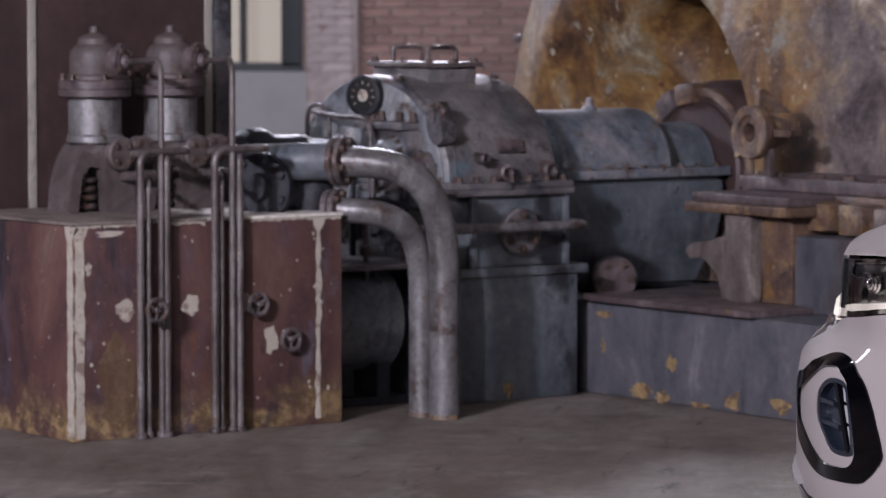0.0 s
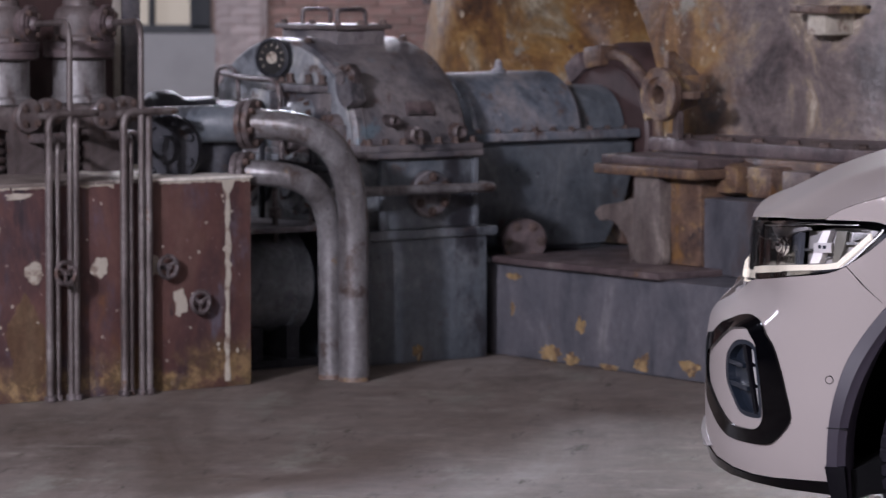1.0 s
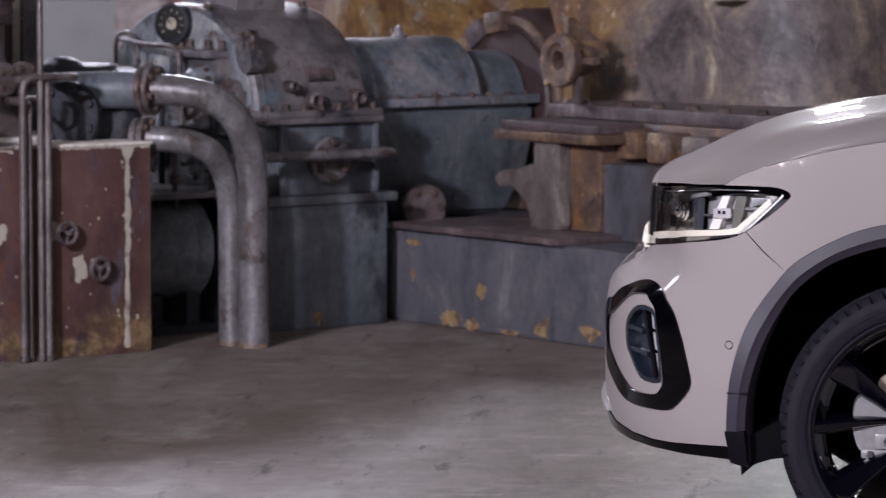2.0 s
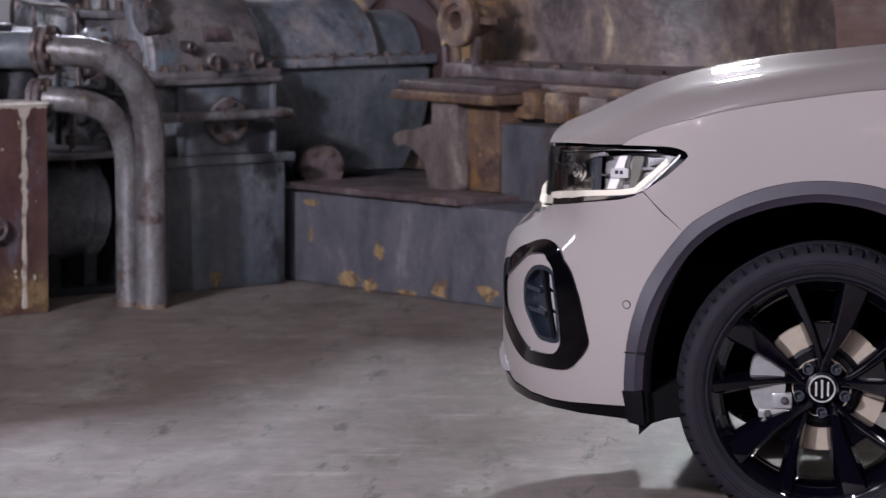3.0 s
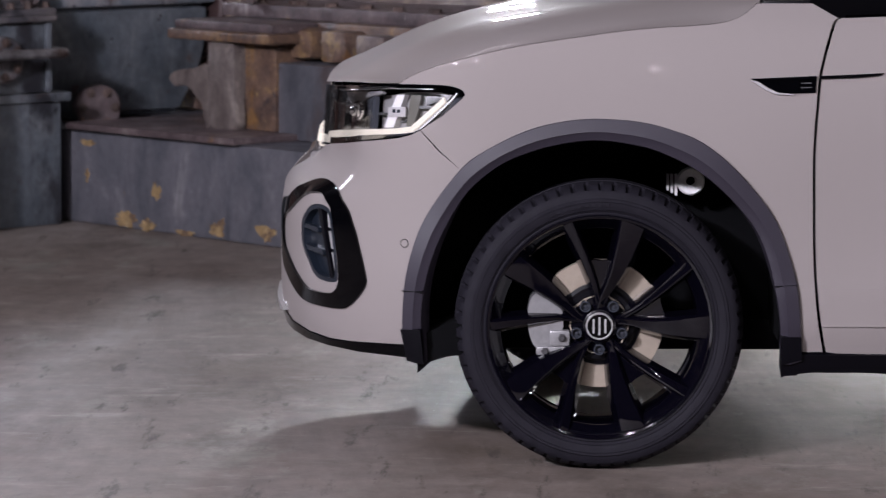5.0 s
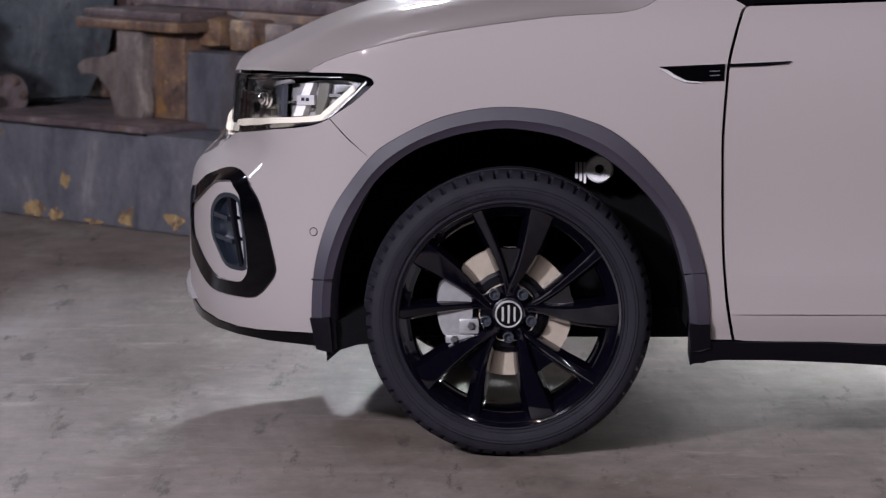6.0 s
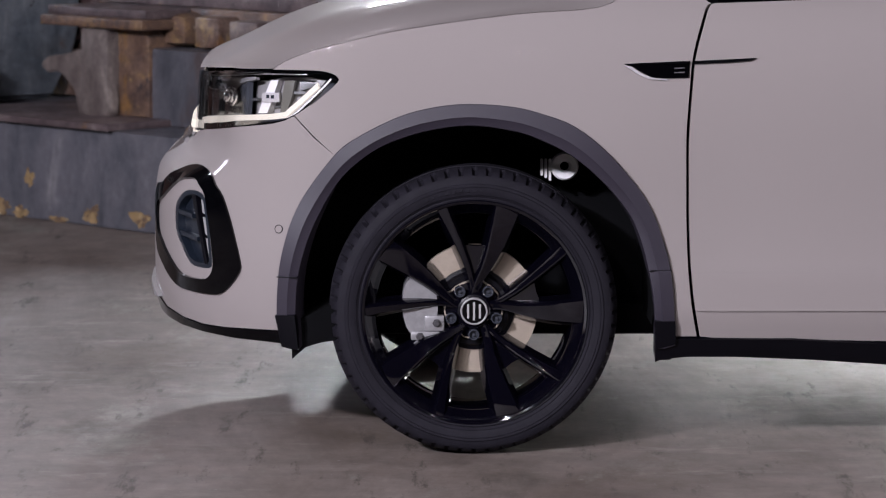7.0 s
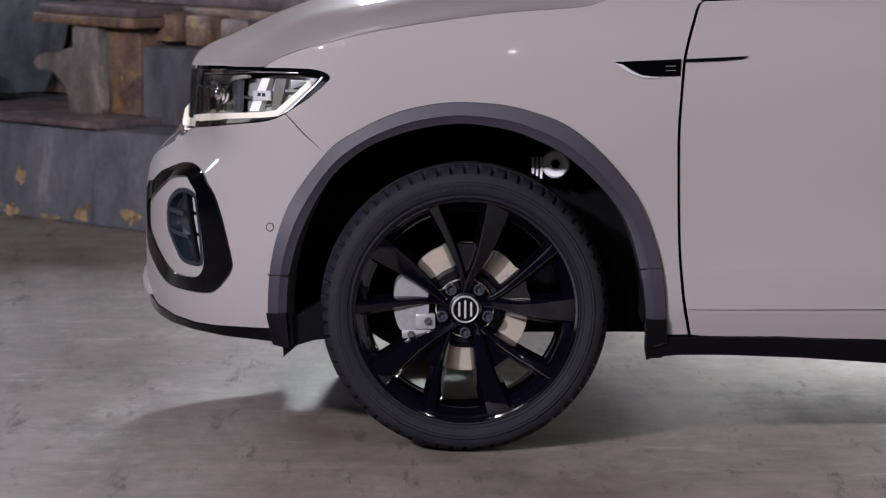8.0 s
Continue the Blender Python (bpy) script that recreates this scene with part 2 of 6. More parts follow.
pale_blue = mottled("worn_pale_blue_paint", [(0.30, (0.050, 0.055, 0.065)), (0.42, (0.13, 0.14, 0.155)), (0.54, (0.21, 0.22, 0.235)), (0.70, (0.38, 0.37, 0.35))], 5, (0.25, 0.6), stretch=(1, 1, 0.6), bump=0.3, tight=0.8, layers=[((0.028, 0.026, 0.030), 4, 0.54, 0.64, ONE), ((0.080, 0.055, 0.046), 8, 0.58, 0.68, ONE)])
slate = mottled("slate_grey_paint", [(0.30, (0.026, 0.027, 0.033)), (0.41, (0.067, 0.064, 0.072)), (0.51, (0.118, 0.106, 0.109)), (0.60, (0.151, 0.133, 0.133)), (0.72, (0.256, 0.237, 0.230))], 4.6, (0.22, 0.58), stretch=(1, 1, 0.6), bump=0.3,
                layers=[((0.022, 0.022, 0.026), 2.3, 0.54, 0.63, ONE), ((0.090, 0.118, 0.138), 5, 0.60, 0.68, ONE), ((0.070, 0.044, 0.038), 8, 0.59, 0.69, ONE), ((0.30, 0.28, 0.27), 32, 0.67, 0.72, ONE), ((0.014, 0.013, 0.015), 18, 0.63, 0.70, ONE)])
pipe_grey = mottled("worn_grey_pipe", [(0.30, (0.042, 0.036, 0.038)), (0.42, (0.098, 0.090, 0.091)), (0.54, (0.152, 0.145, 0.149)), (0.66, (0.23, 0.225, 0.228)), (0.74, (0.38, 0.37, 0.37))], 6.5, (0.26, 0.52), metal=0.2, stretch=(1, 1, 0.6), bump=0.22,
                    layers=[((0.052, 0.035, 0.030), 6, 0.56, 0.67, ONE), ((0.15, 0.095, 0.05), 14, 0.66, 0.74, ONE), ((0.36, 0.34, 0.33), 36, 0.67, 0.72, ONE)])
oil_black = mottled("oily_black_iron", [(0.32, (0.010, 0.010, 0.013)), (0.5, (0.024, 0.025, 0.030)), (0.64, (0.040, 0.040, 0.046)), (0.78, (0.095, 0.088, 0.088))], 7, (0.40, 0.62), bump=0.35, specular=0.22, layers=[((0.045, 0.030, 0.024), 9, 0.62, 0.72, ONE)])
iron = mottled("dirty_iron", [(0.30, (0.020, 0.016, 0.017)), (0.42, (0.055, 0.043, 0.042)), (0.52, (0.094, 0.076, 0.076)), (0.62, (0.140, 0.120, 0.122)), (0.72, (0.27, 0.245, 0.24))], 8, (0.26, 0.6), metal=0.2, bump=0.5, tight=0.8, fine=0.25,
               layers=[((0.080, 0.044, 0.032), 7, 0.55, 0.66, ONE), ((0.022, 0.018, 0.019), 5, 0.55, 0.66, ONE), ((0.36, 0.33, 0.32), 40, 0.67, 0.72, ONE)])
bolt_iron = paint("brown_bolt_iron", (0.075, 0.050, 0.042), 0.55, metal=0.2, vary=0.4, grain=30, bump=0.3, random_tint=0.35)
valve_iron = mottled("dusty_brown_iron", [(0.30, (0.027, 0.020, 0.020)), (0.45, (0.060, 0.046, 0.044)), (0.58, (0.086, 0.069, 0.067)), (0.72, (0.165, 0.143, 0.138))], 6, (0.45, 0.7), bump=0.3, fine=0.15, layers=[((0.085, 0.050, 0.040), 7, 0.60, 0.70, ONE)])
bare_steel = mottled("dull_bare_steel", [(0.30, (0.070, 0.056, 0.054)), (0.44, (0.155, 0.145, 0.145)), (0.56, (0.225, 0.220, 0.225)), (0.70, (0.36, 0.355, 0.36))], 7, (0.26, 0.55), metal=0.4, stretch=TALL, bump=0.2, layers=[((0.065, 0.046, 0.042), 9, 0.56, 0.68, TALL)])
OLD_RUST = [(0.30, (0.030, 0.016, 0.010)), (0.39, (0.085, 0.040, 0.016)), (0.47, (0.130, 0.066, 0.022)), (0.56, (0.195, 0.110, 0.036)), (0.65, (0.185, 0.135, 0.078)), (0.74, (0.29, 0.25, 0.175))]
OLD_GREY = [(0.30, (0.026, 0.018, 0.018)), (0.42, (0.072, 0.054, 0.052)), (0.52, (0.116, 0.090, 0.084)), (0.62, (0.180, 0.138, 0.100)), (0.72, (0.36, 0.31, 0.25))]
rust_shell = mottled("rust_streaked_casing", OLD_RUST, 3.6, (0.3, 0.65), stretch=(1, 1, 0.7), bump=0.45, second=(OLD_GREY, 1, -0.06, -0.44), tight=0.74, fine=0.22,
                     layers=[((0.045, 0.022, 0.013), 1.7, 0.54, 0.70, (1, 1, 0.45)), ((0.22, 0.145, 0.055), 5, 0.60, 0.72, (1, 1, 0.35)), ((0.17, 0.155, 0.125), 6, 0.60, 0.68, (1, 1, 0.8)), ((0.075, 0.036, 0.020), 14, 0.62, 0.70, ONE), ((0.38, 0.33, 0.25), 24, 0.63, 0.69, (1, 1, 0.6)), ((0.33, 0.29, 0.22), 8, 0.66, 0.72, (1, 1, 0.5))])
rust_iron = mottled("rusty_iron", [(0.30, (0.028, 0.017, 0.015)), (0.42, (0.078, 0.046, 0.034)), (0.53, (0.125, 0.085, 0.066)), (0.62, (0.225, 0.150, 0.065)), (0.73, (0.36, 0.31, 0.24))], 7, (0.35, 0.7), stretch=(1, 1, 0.6), bump=0.6, tight=0.75, fine=0.3,
                    layers=[((0.115, 0.055, 0.020), 5, 0.55, 0.65, ONE), ((0.026, 0.018, 0.018), 10, 0.60, 0.68, ONE), ((0.38, 0.33, 0.26), 30, 0.67, 0.72, ONE)])
rust_dark = mottled("dark_rusted_iron", [(0.30, (0.028, 0.018, 0.017)), (0.42, (0.062, 0.036, 0.027)), (0.55, (0.108, 0.064, 0.042)), (0.66, (0.170, 0.102, 0.045)), (0.76, (0.30, 0.25, 0.185))], 6, (0.35, 0.7), bump=0.6, tight=0.8, fine=0.25,
                    layers=[((0.135, 0.070, 0.024), 5, 0.57, 0.66, (1, 1, 0.6)), ((0.026, 0.018, 0.018), 9, 0.60, 0.69, ONE), ((0.24, 0.165, 0.060), 12, 0.63, 0.70, ONE), ((0.36, 0.31, 0.24), 34, 0.68, 0.72, ONE)])
grey_brown = mottled("grey_brown_iron", [(0.30, (0.042, 0.032, 0.031)), (0.45, (0.086, 0.068, 0.063)), (0.58, (0.124, 0.102, 0.093)), (0.72, (0.24, 0.205, 0.18))], 7, (0.3, 0.6), stretch=(1, 1, 0.5), bump=0.4, layers=[((0.13, 0.075, 0.035), 7, 0.60, 0.70, (1, 1, 0.5)), ((0.04, 0.03, 0.03), 9, 0.60, 0.69, ONE)])
brown_iron = mottled("brown_primed_iron", [(0.30, (0.026, 0.018, 0.020)), (0.44, (0.058, 0.042, 0.044)), (0.56, (0.092, 0.068, 0.068)), (0.70, (0.17, 0.14, 0.135))], 7, (0.28, 0.6), bump=0.45, layers=[((0.17, 0.095, 0.04), 7, 0.62, 0.71, ONE), ((0.020, 0.017, 0.018), 6, 0.58, 0.68, ONE), ((0.30, 0.27, 0.25), 34, 0.68, 0.73, ONE)])
plaster = paint("dirty_white_plaster", (0.38, 0.375, 0.375), 0.8, vary=0.08, grain=3, bump=0.1)
red_brick = paint("red_brick", (0.34, 0.205, 0.175), 0.85, vary=0.25, grain=12, bump=0.4, random_tint=0.22, layers=[((0.36, 0.29, 0.25), 7, 0.50, 0.66, ONE), ((0.40, 0.35, 0.31), 3, 0.54, 0.68, ONE), ((0.20, 0.105, 0.085), 5, 0.56, 0.68, ONE)])
washed_brick = paint("whitewashed_brick", (0.54, 0.46, 0.445), 0.85, vary=0.2, grain=12, bump=0.4, random_tint=0.12, layers=[((0.27, 0.15, 0.13), 7, 0.54, 0.68, ONE)])
mortar = paint("grey_mortar", (0.36, 0.27, 0.235), 0.9, vary=0.25, grain=12, bump=0.3)
pale_mortar = paint("limewashed_mortar", (0.46, 0.39, 0.375), 0.9, vary=0.2, grain=9, bump=0.3, layers=[((0.26, 0.16, 0.14), 6, 0.54, 0.66, ONE)])
hall_plain = paint("plain_hall_wall", (0.085, 0.076, 0.070), 0.8, vary=0.12, grain=1.5, bump=0.1)
frame_dark = paint("dark_window_steel", (0.035, 0.040, 0.046), 0.5, vary=0.2, grain=10, bump=0.1)
car_paint = paint("warm_grey_car_paint", (0.222, 0.197, 0.190), 0.6, vary=0.0, grain=3, bump=0.0, coat=0.26, specular=0.04)
clad = paint("charcoal_textured_plastic", (0.022, 0.0185, 0.0275), 0.42, vary=0.06, grain=40, bump=0.06, bump_scale=500)
gloss_black = paint("gloss_black_trim", (0.0009, 0.0009, 0.0014), 0.05, vary=0.0, grain=5, bump=0.0, specular=0.22)
dark_plastic = paint("dark_plastic", (0.0020, 0.0018, 0.0032), 0.4, vary=0.1, grain=30, bump=0.05, specular=0.14)
blue_plastic = paint("slate_grille_plastic", (0.007, 0.010, 0.016), 0.34, vary=0.08, grain=30, bump=0.04)
liner_black = paint("wheel_house_felt", (0.002, 0.002, 0.0025), 0.9, vary=0.2, grain=30, bump=0.2, specular=0.08)
rubber = paint("tyre_rubber", (0.0100, 0.0090, 0.0128), 0.7, vary=0.25, grain=24, bump=0.25, bump_scale=160, specular=0.12)
wheel_black = paint("black_alloy_paint", (0.0014, 0.0012, 0.0030), 0.06, vary=0.0, grain=8, bump=0.0, coat=0.7, specular=0.3)
disc_steel = paint("brake_disc_steel", (0.30, 0.25, 0.20), 0.42, metal=0.25, vary=0.10, grain=30, bump=0.05)
silver = paint("cast_aluminium", (0.42, 0.41, 0.41), 0.38, metal=0.5, vary=0.08, grain=30, bump=0.12)
bright_alu = paint("bright_cast_aluminium", (0.72, 0.70, 0.70), 0.4, vary=0.08, grain=30, bump=0.1)
chrome = paint("chrome", (0.75, 0.75, 0.76), 0.08, metal=1.0, vary=0.0, grain=5, bump=0.0)
lamp_black = paint("headlamp_bezel", (0.030, 0.033, 0.042), 0.16, vary=0.0, grain=5, bump=0.0)
caliper_alu = paint("grey_cast_caliper", (0.22, 0.215, 0.22), 0.35, metal=0.3, vary=0.15, grain=40, bump=0.15)
dark_chrome = paint("dark_chrome", (0.10, 0.10, 0.13), 0.10, metal=1.0, vary=0.0, grain=5, bump=0.0)
lamp_grey = paint("headlamp_reflector", (0.30, 0.30, 0.30), 0.18, metal=0.8, vary=0.05, grain=8, bump=0.0)
lamp_tray_mat = paint("headlamp_tray", (0.25, 0.24, 0.24), 0.30, vary=0.05, grain=8, bump=0.0)
lamp_olive = paint("headlamp_smoked_band", (0.12, 0.115, 0.10), 0.2, vary=0.05, grain=8, bump=0.0)
lamp_blue = paint("headlamp_dark_tray", (0.060, 0.064, 0.076), 0.22, vary=0.05, grain=8, bump=0.0)
drl = glow("daytime_light_strip", (1.0, 0.92, 0.76), 0.78)
daylight = glow("bright_window_daylight", (1.0, 0.90, 0.70), 0.30)
bolt_grey = paint("dark_grey_bolt", (0.06, 0.057, 0.06), 0.4, metal=0.3, vary=0.1, bump=0.0)
dial_face = paint("black_dial_face", (0.02, 0.02, 0.02), 0.3, vary=0.1, bump=0.0)


# ---------------------------------------------------------------- mesh tools
def part(name, bm, material, parent=None, label="", sharp=32):
    """Link a bmesh as one mesh object, under a thing or a part if given."""
    bmesh.ops.recalc_face_normals(bm, faces=bm.faces)
    me = bpy.data.meshes.new(name)
    bm.to_mesh(me)
    bm.free()
    me.polygons.foreach_set("use_smooth", [True] * len(me.polygons))
    me.set_sharp_from_angle(angle=radians(sharp))
    me.materials.append(material)
    ob = new(name, me)
    if parent is not None:
        ob.parent = parent
    if label:
        tagged(ob, label)
    return ob


def thing(name, label, category, m=None, group=""):
    ob = new(name)
    ob.empty_display_size = 0.1
    if m is not None:
        ob.matrix_world = m
    return tagged(ob, label, category, group)


def box(bm, x0, x1, y0, y1, z0, z1, bevel=0.006):
    r = bmesh.ops.create_cube(bm, size=1.0)
    for v in r["verts"]:
        v.co = Vector(((x0 + x1) / 2 + v.co.x * (x1 - x0), (y0 + y1) / 2 + v.co.y * (y1 - y0), (z0 + z1) / 2 + v.co.z * (z1 - z0)))
    if bevel:
        edges = list({e for v in r["verts"] for e in v.link_edges})
        bmesh.ops.bevel(bm, geom=edges, offset=bevel, segments=2, profile=0.6, affect="EDGES")


def boxes(*specs, bevel=0.006):
    bm = bmesh.new()
    for s in specs:
        box(bm, *s, bevel=bevel)
    return bm


def frame_of(axis):
    a = Vector(axis).normalized()
    b = a.cross(Vector((0, 0, 1)) if abs(a.z) < 0.9 else Vector((1, 0, 0))).normalized()
    return a, b, a.cross(b)


def lathe(bm, origin, axis, profile, n=48, start=0.0, sweep=360.0):
    """Turn a profile of (radius, along) round an axis. Angle 0 is axis x up."""
    a, b, c = frame_of(axis)
    o = Vector(origin)
    closed = sweep >= 360
    rings = []
    for i in range(n if closed else n + 1):
        t = radians(start + sweep * i / n)
        d = b * math.cos(t) + c * math.sin(t)
        rings.append([bm.verts.new(o + a * h + d * max(r, 1e-5)) for r, h in profile])
    for i in range(n):
        p, q = rings[i], rings[(i + 1) % len(rings)]
        for j in range(len(profile) - 1):
            bm.faces.new((p[j], q[j], q[j + 1], p[j + 1]))
    bmesh.ops.remove_doubles(bm, verts=bm.verts, dist=1e-5)


def rod(bm, p0, p1, r, r1=None, n=24, bevel=0.0):
    p0, p1 = Vector(p0), Vector(p1)
    d = (p1 - p0).length
    r1 = r if r1 is None else r1
    e = min(bevel, r * 0.5, d * 0.4)
    prof = [(0, 0), (r - e, 0), (r, e), (r1, d - e), (r1 - e, d), (0, d)] if e else [(0, 0), (r, 0), (r1, d), (0, d)]
    lathe(bm, p0, p1 - p0, prof, n)


def rounded(points, radius, steps=8):
    """A path with its corners turned into bends."""
    pts = [Vector(p) for p in points]
    out = [pts[0]]
    for i in range(1, len(pts) - 1):
        a, b, c = pts[i - 1], pts[i], pts[i + 1]
        u, v = (a - b), (c - b)
        k = min(radius, u.length * 0.49, v.length * 0.49)
        s, e = b + u.normalized() * k, b + v.normalized() * k
        for j in range(steps + 1):
            t = j / steps
            out.append(s * (1 - t) ** 2 + b * 2 * t * (1 - t) + e * t * t)
    out.append(pts[-1])
    return out


def tube(bm, points, r, n=14, cap=True):
    pts = [Vector(p) for p in points]
    t0 = (pts[1] - pts[0]).normalized()
    _, b, c = frame_of(t0)
    rings = []
    for i, p in enumerate(pts):
        t = (pts[min(i + 1, len(pts) - 1)] - pts[max(i - 1, 0)]).normalized()
        b = (b - t * b.dot(t)).normalized()
        c = t.cross(b)
        rings.append([bm.verts.new(p + (b * math.cos(2 * math.pi * k / n) + c * math.sin(2 * math.pi * k / n)) * r) for k in range(n)])
    for p, q in zip(rings, rings[1:]):
        for k in range(n):
            bm.faces.new((p[k], p[(k + 1) % n], q[(k + 1) % n], q[k]))
    if cap:
        bm.faces.new(rings[0])
        bm.faces.new(rings[-1])


def bolt(bm, at, axis, r=0.012, h=0.012):
    a = Vector(axis).normalized()
    lathe(bm, at, a, [(0, -0.003), (r * 1.5, -0.003), (r * 1.5, 0.002), (r, 0.002), (r, h), (r * 0.8, h + 0.002), (0, h + 0.002)], 6)


def prism(bm, outline, place, depth):
    """A closed 2D outline (x, y), set in space by place(x, y, d), with a thickness."""
    f = [bm.verts.new(place(x, y, 0)) for x, y in outline]
    k = [bm.verts.new(place(x, y, depth)) for x, y in outline]
    bm.faces.new(f)
    bm.faces.new(k[::-1])
    for i in range(len(f)):
        j = (i + 1) % len(f)
        bm.faces.new((f[i], k[i], k[j], f[j]))


def lerp_table(table, x):
    xs = [p[0] for p in table]
    return float(np.interp(x, xs, [p[1] for p in table]))


def smooth_table(table, x):
    """Through the table's points with eased slopes."""
    for (x0, y0), (x1, y1) in zip(table, table[1:]):
        if x <= x1:
            break
    i = table.index((x0, y0))
    def slope(k):
        a, b = table[max(k - 1, 0)], table[min(k + 1, len(table) - 1)]
        return (b[1] - a[1]) / (b[0] - a[0])
    h = x1 - x0
    t = min(1, max(0, (x - x0) / h))
    m0, m1 = slope(i) * h, slope(i + 1) * h
    return (2 * t**3 - 3 * t**2 + 1) * y0 + (t**3 - 2 * t**2 + t) * m0 + (-2 * t**3 + 3 * t**2) * y1 + (t**3 - t**2) * m1


def curve_through(points, steps=5, closed=False):
    """A smooth 2D line through points."""
    n = len(points)
    out = []
    for i in range(n if closed else n - 1):
        p = [points[(i + k) % n] if closed else points[min(max(i + k, 0), n - 1)] for k in (-1, 0, 1, 2)]
        for j in range(steps):
            t = j / steps
            out.append(tuple(0.5 * (2 * p[1][c] + (p[2][c] - p[0][c]) * t + (2 * p[0][c] - 5 * p[1][c] + 4 * p[2][c] - p[3][c]) * t * t
                                    + (3 * p[1][c] - p[0][c] - 3 * p[2][c] + p[3][c]) * t**3) for c in (0, 1)))
    if not closed:
        out.append(tuple(points[-1]))
    return out


# ---------------------------------------------------------------- the hall
def slab(name, spec, material, label, bevel=0.0):
    return tagged(part(name, boxes(spec, bevel=bevel), material), label, name.split("_")[0], kind="structure")


slab("floor", (-30, 30, -14, 29, -0.2, 0.0), floor_mat, "smooth worn grey-brown concrete floor of the hall")
slab("ceiling", (-30, 30, -14, 30.4, 9.0, 9.3), hall_plain, "plain dark ceiling high over the hall")
slab("wall_east", (30, 30.4, -14, 30, 0, 9), hall_plain, "plain side wall of the hall")
slab("wall_west", (-30.4, -30, -14, 30, 0, 9), hall_plain, "plain side wall of the hall")
slab("wall_south", (-30, 30, -14.4, -14, 0, 9), hall_plain, "plain end wall of the hall")

# the far wall stands at y = 29, with a window opening between x = -9.3 and -6.3
WY, SILL, HEAD, WX0, WX1 = 29.0, 0.90, 3.9, -9.30, -6.18
PIER0, PIER1 = -6.135, -5.735
bm = boxes((-30, WX0, WY, WY + 0.4, 0, 9), (WX0, WX1, WY, WY + 0.4, 0, SILL), (WX0, WX1, WY, WY + 0.4, HEAD, 9), (WX1, 30, WY, WY + 0.4, 0, 9), bevel=0)
wall_north = tagged(part("wall_north", bm, mortar), "far wall of grey mortar and red brick with a window", "wall", kind="structure")
part("pier", boxes((PIER0 - 0.003, PIER1 - 0.004, WY - 0.052, WY - 0.002, 0.30, 4.2), bevel=0.004), pale_mortar, wall_north, "limewashed brick pier")
bm = boxes((WX0 - 3, PIER0 - 0.004, WY - 0.05, WY - 0.002, 0.02, SILL - 0.03), bevel=0.004)
part("plaster_panel", bm, plaster, wall_north, "smooth off-white plaster below the window")
BRICK_L, BRICK_H, JOINT_T = 0.23, 0.058, 0.011


def brick_mesh(name, length, material):
    bm = boxes((0, length, -0.012, 0.02, 0, BRICK_H), bevel=0)
    bmesh.ops.bevel(bm, geom=bm.edges[:], offset=0.005, segments=1, affect="EDGES")
    me = bpy.data.meshes.new(name)
    bm.to_mesh(me)
    bm.free()
    me.materials.append(material)
    return me


window_1 = tagged(thing("window_1", "steel window with bright frosted panes and a dark frame", "window"), kind="structure")
bm = bmesh.new()
for x0, x1 in ((WX0, WX0 + 0.16), (WX1 - 0.16, WX1)):
    box(bm, x0, x1, WY - 0.03, WY + 0.12, SILL, HEAD, 0.01)
box(bm, WX0, WX1, WY - 0.03, WY + 0.12, SILL, SILL + 0.035, 0.006)
box(bm, WX0, WX1, WY - 0.03, WY + 0.12, HEAD - 0.1, HEAD, 0.01)
part("window_frame", bm, frame_dark, window_1)
NB = 10
for i in range(1, NB):
    x = WX1 - 0.16 - i * 0.305
    if x > WX0 + 0.1:
        part("glazing_bar", boxes((x - 0.022, x + 0.022, WY - 0.01, WY + 0.06, SILL + 0.036, HEAD - 0.1), bevel=0.004), frame_dark, window_1)
for k in range(1, 4):
    z = SILL + k * 0.72
    part("glazing_bar", boxes((WX0 + 0.16, WX1 - 0.16, WY - 0.008, WY + 0.058, z - 0.02, z + 0.02), bevel=0.004), frame_dark, window_1)
part("pane", boxes((WX0 + 0.16, WX1 - 0.16, WY + 0.062, WY + 0.07, SILL + 0.036, HEAD - 0.1), bevel=0), daylight, window_1, "bright frosted glass")
part("window_sill", boxes((WX0 - 0.02, WX1 + 0.01, WY - 0.045, WY - 0.031, SILL - 0.03, SILL + 0.01), bevel=0.004), frame_dark, window_1)


# ---------------------------------------------------------------- the old machine: u along its shaft, w away from the aisle
MACHINE = pose(-2.02, 14.41, 0, 0, 0, 45)
SHAFT_W, JOINT = 0.50, 0.80


def rivet_row(bm, p0, p1, count, axis, r=0.010, h=0.010):
    p0, p1 = Vector(p0), Vector(p1)
    for i in range(count):
        bolt(bm, p0.lerp(p1, i / max(1, count - 1)), axis, r, h)


def ragged(cx, cz, rx, rz, n=64, rough=0.3, seed=0):
    """A torn outline with big and small notches."""
    out = []
    for i in range(n):
        a = 2 * math.pi * i / n
        p = Vector((math.cos(a), math.sin(a), seed * 1.7))
        k = 1 + rough * (1.6 * noise.noise(p * 1.3) + 0.9 * noise.noise(p * 3.7) + 0.6 * noise.noise(p * 9.0))
        out.append((cx + rx * math.cos(a) * k, cz + rz * math.sin(a) * k))
    return out


def flake(parent, name, outline, w, material, label="", side="front", proud=0.0025):
    """A thin ragged patch of paint or crust on a face w = const (front) or u = const (end)."""
    bm = bmesh.new()
    place = (lambda x, y, d: Vector((x, w - proud + d, y))) if side == "front" else (lambda x, y, d: Vector((w - proud + d, x, y)))
    prism(bm, outline, place, proud + 0.002)
    return part(name, bm, material, parent, label)


# oil tank
TANK = dict(u0=-2.30, u1=-1.215, w0=-0.238, w1=0.61, z=0.742)
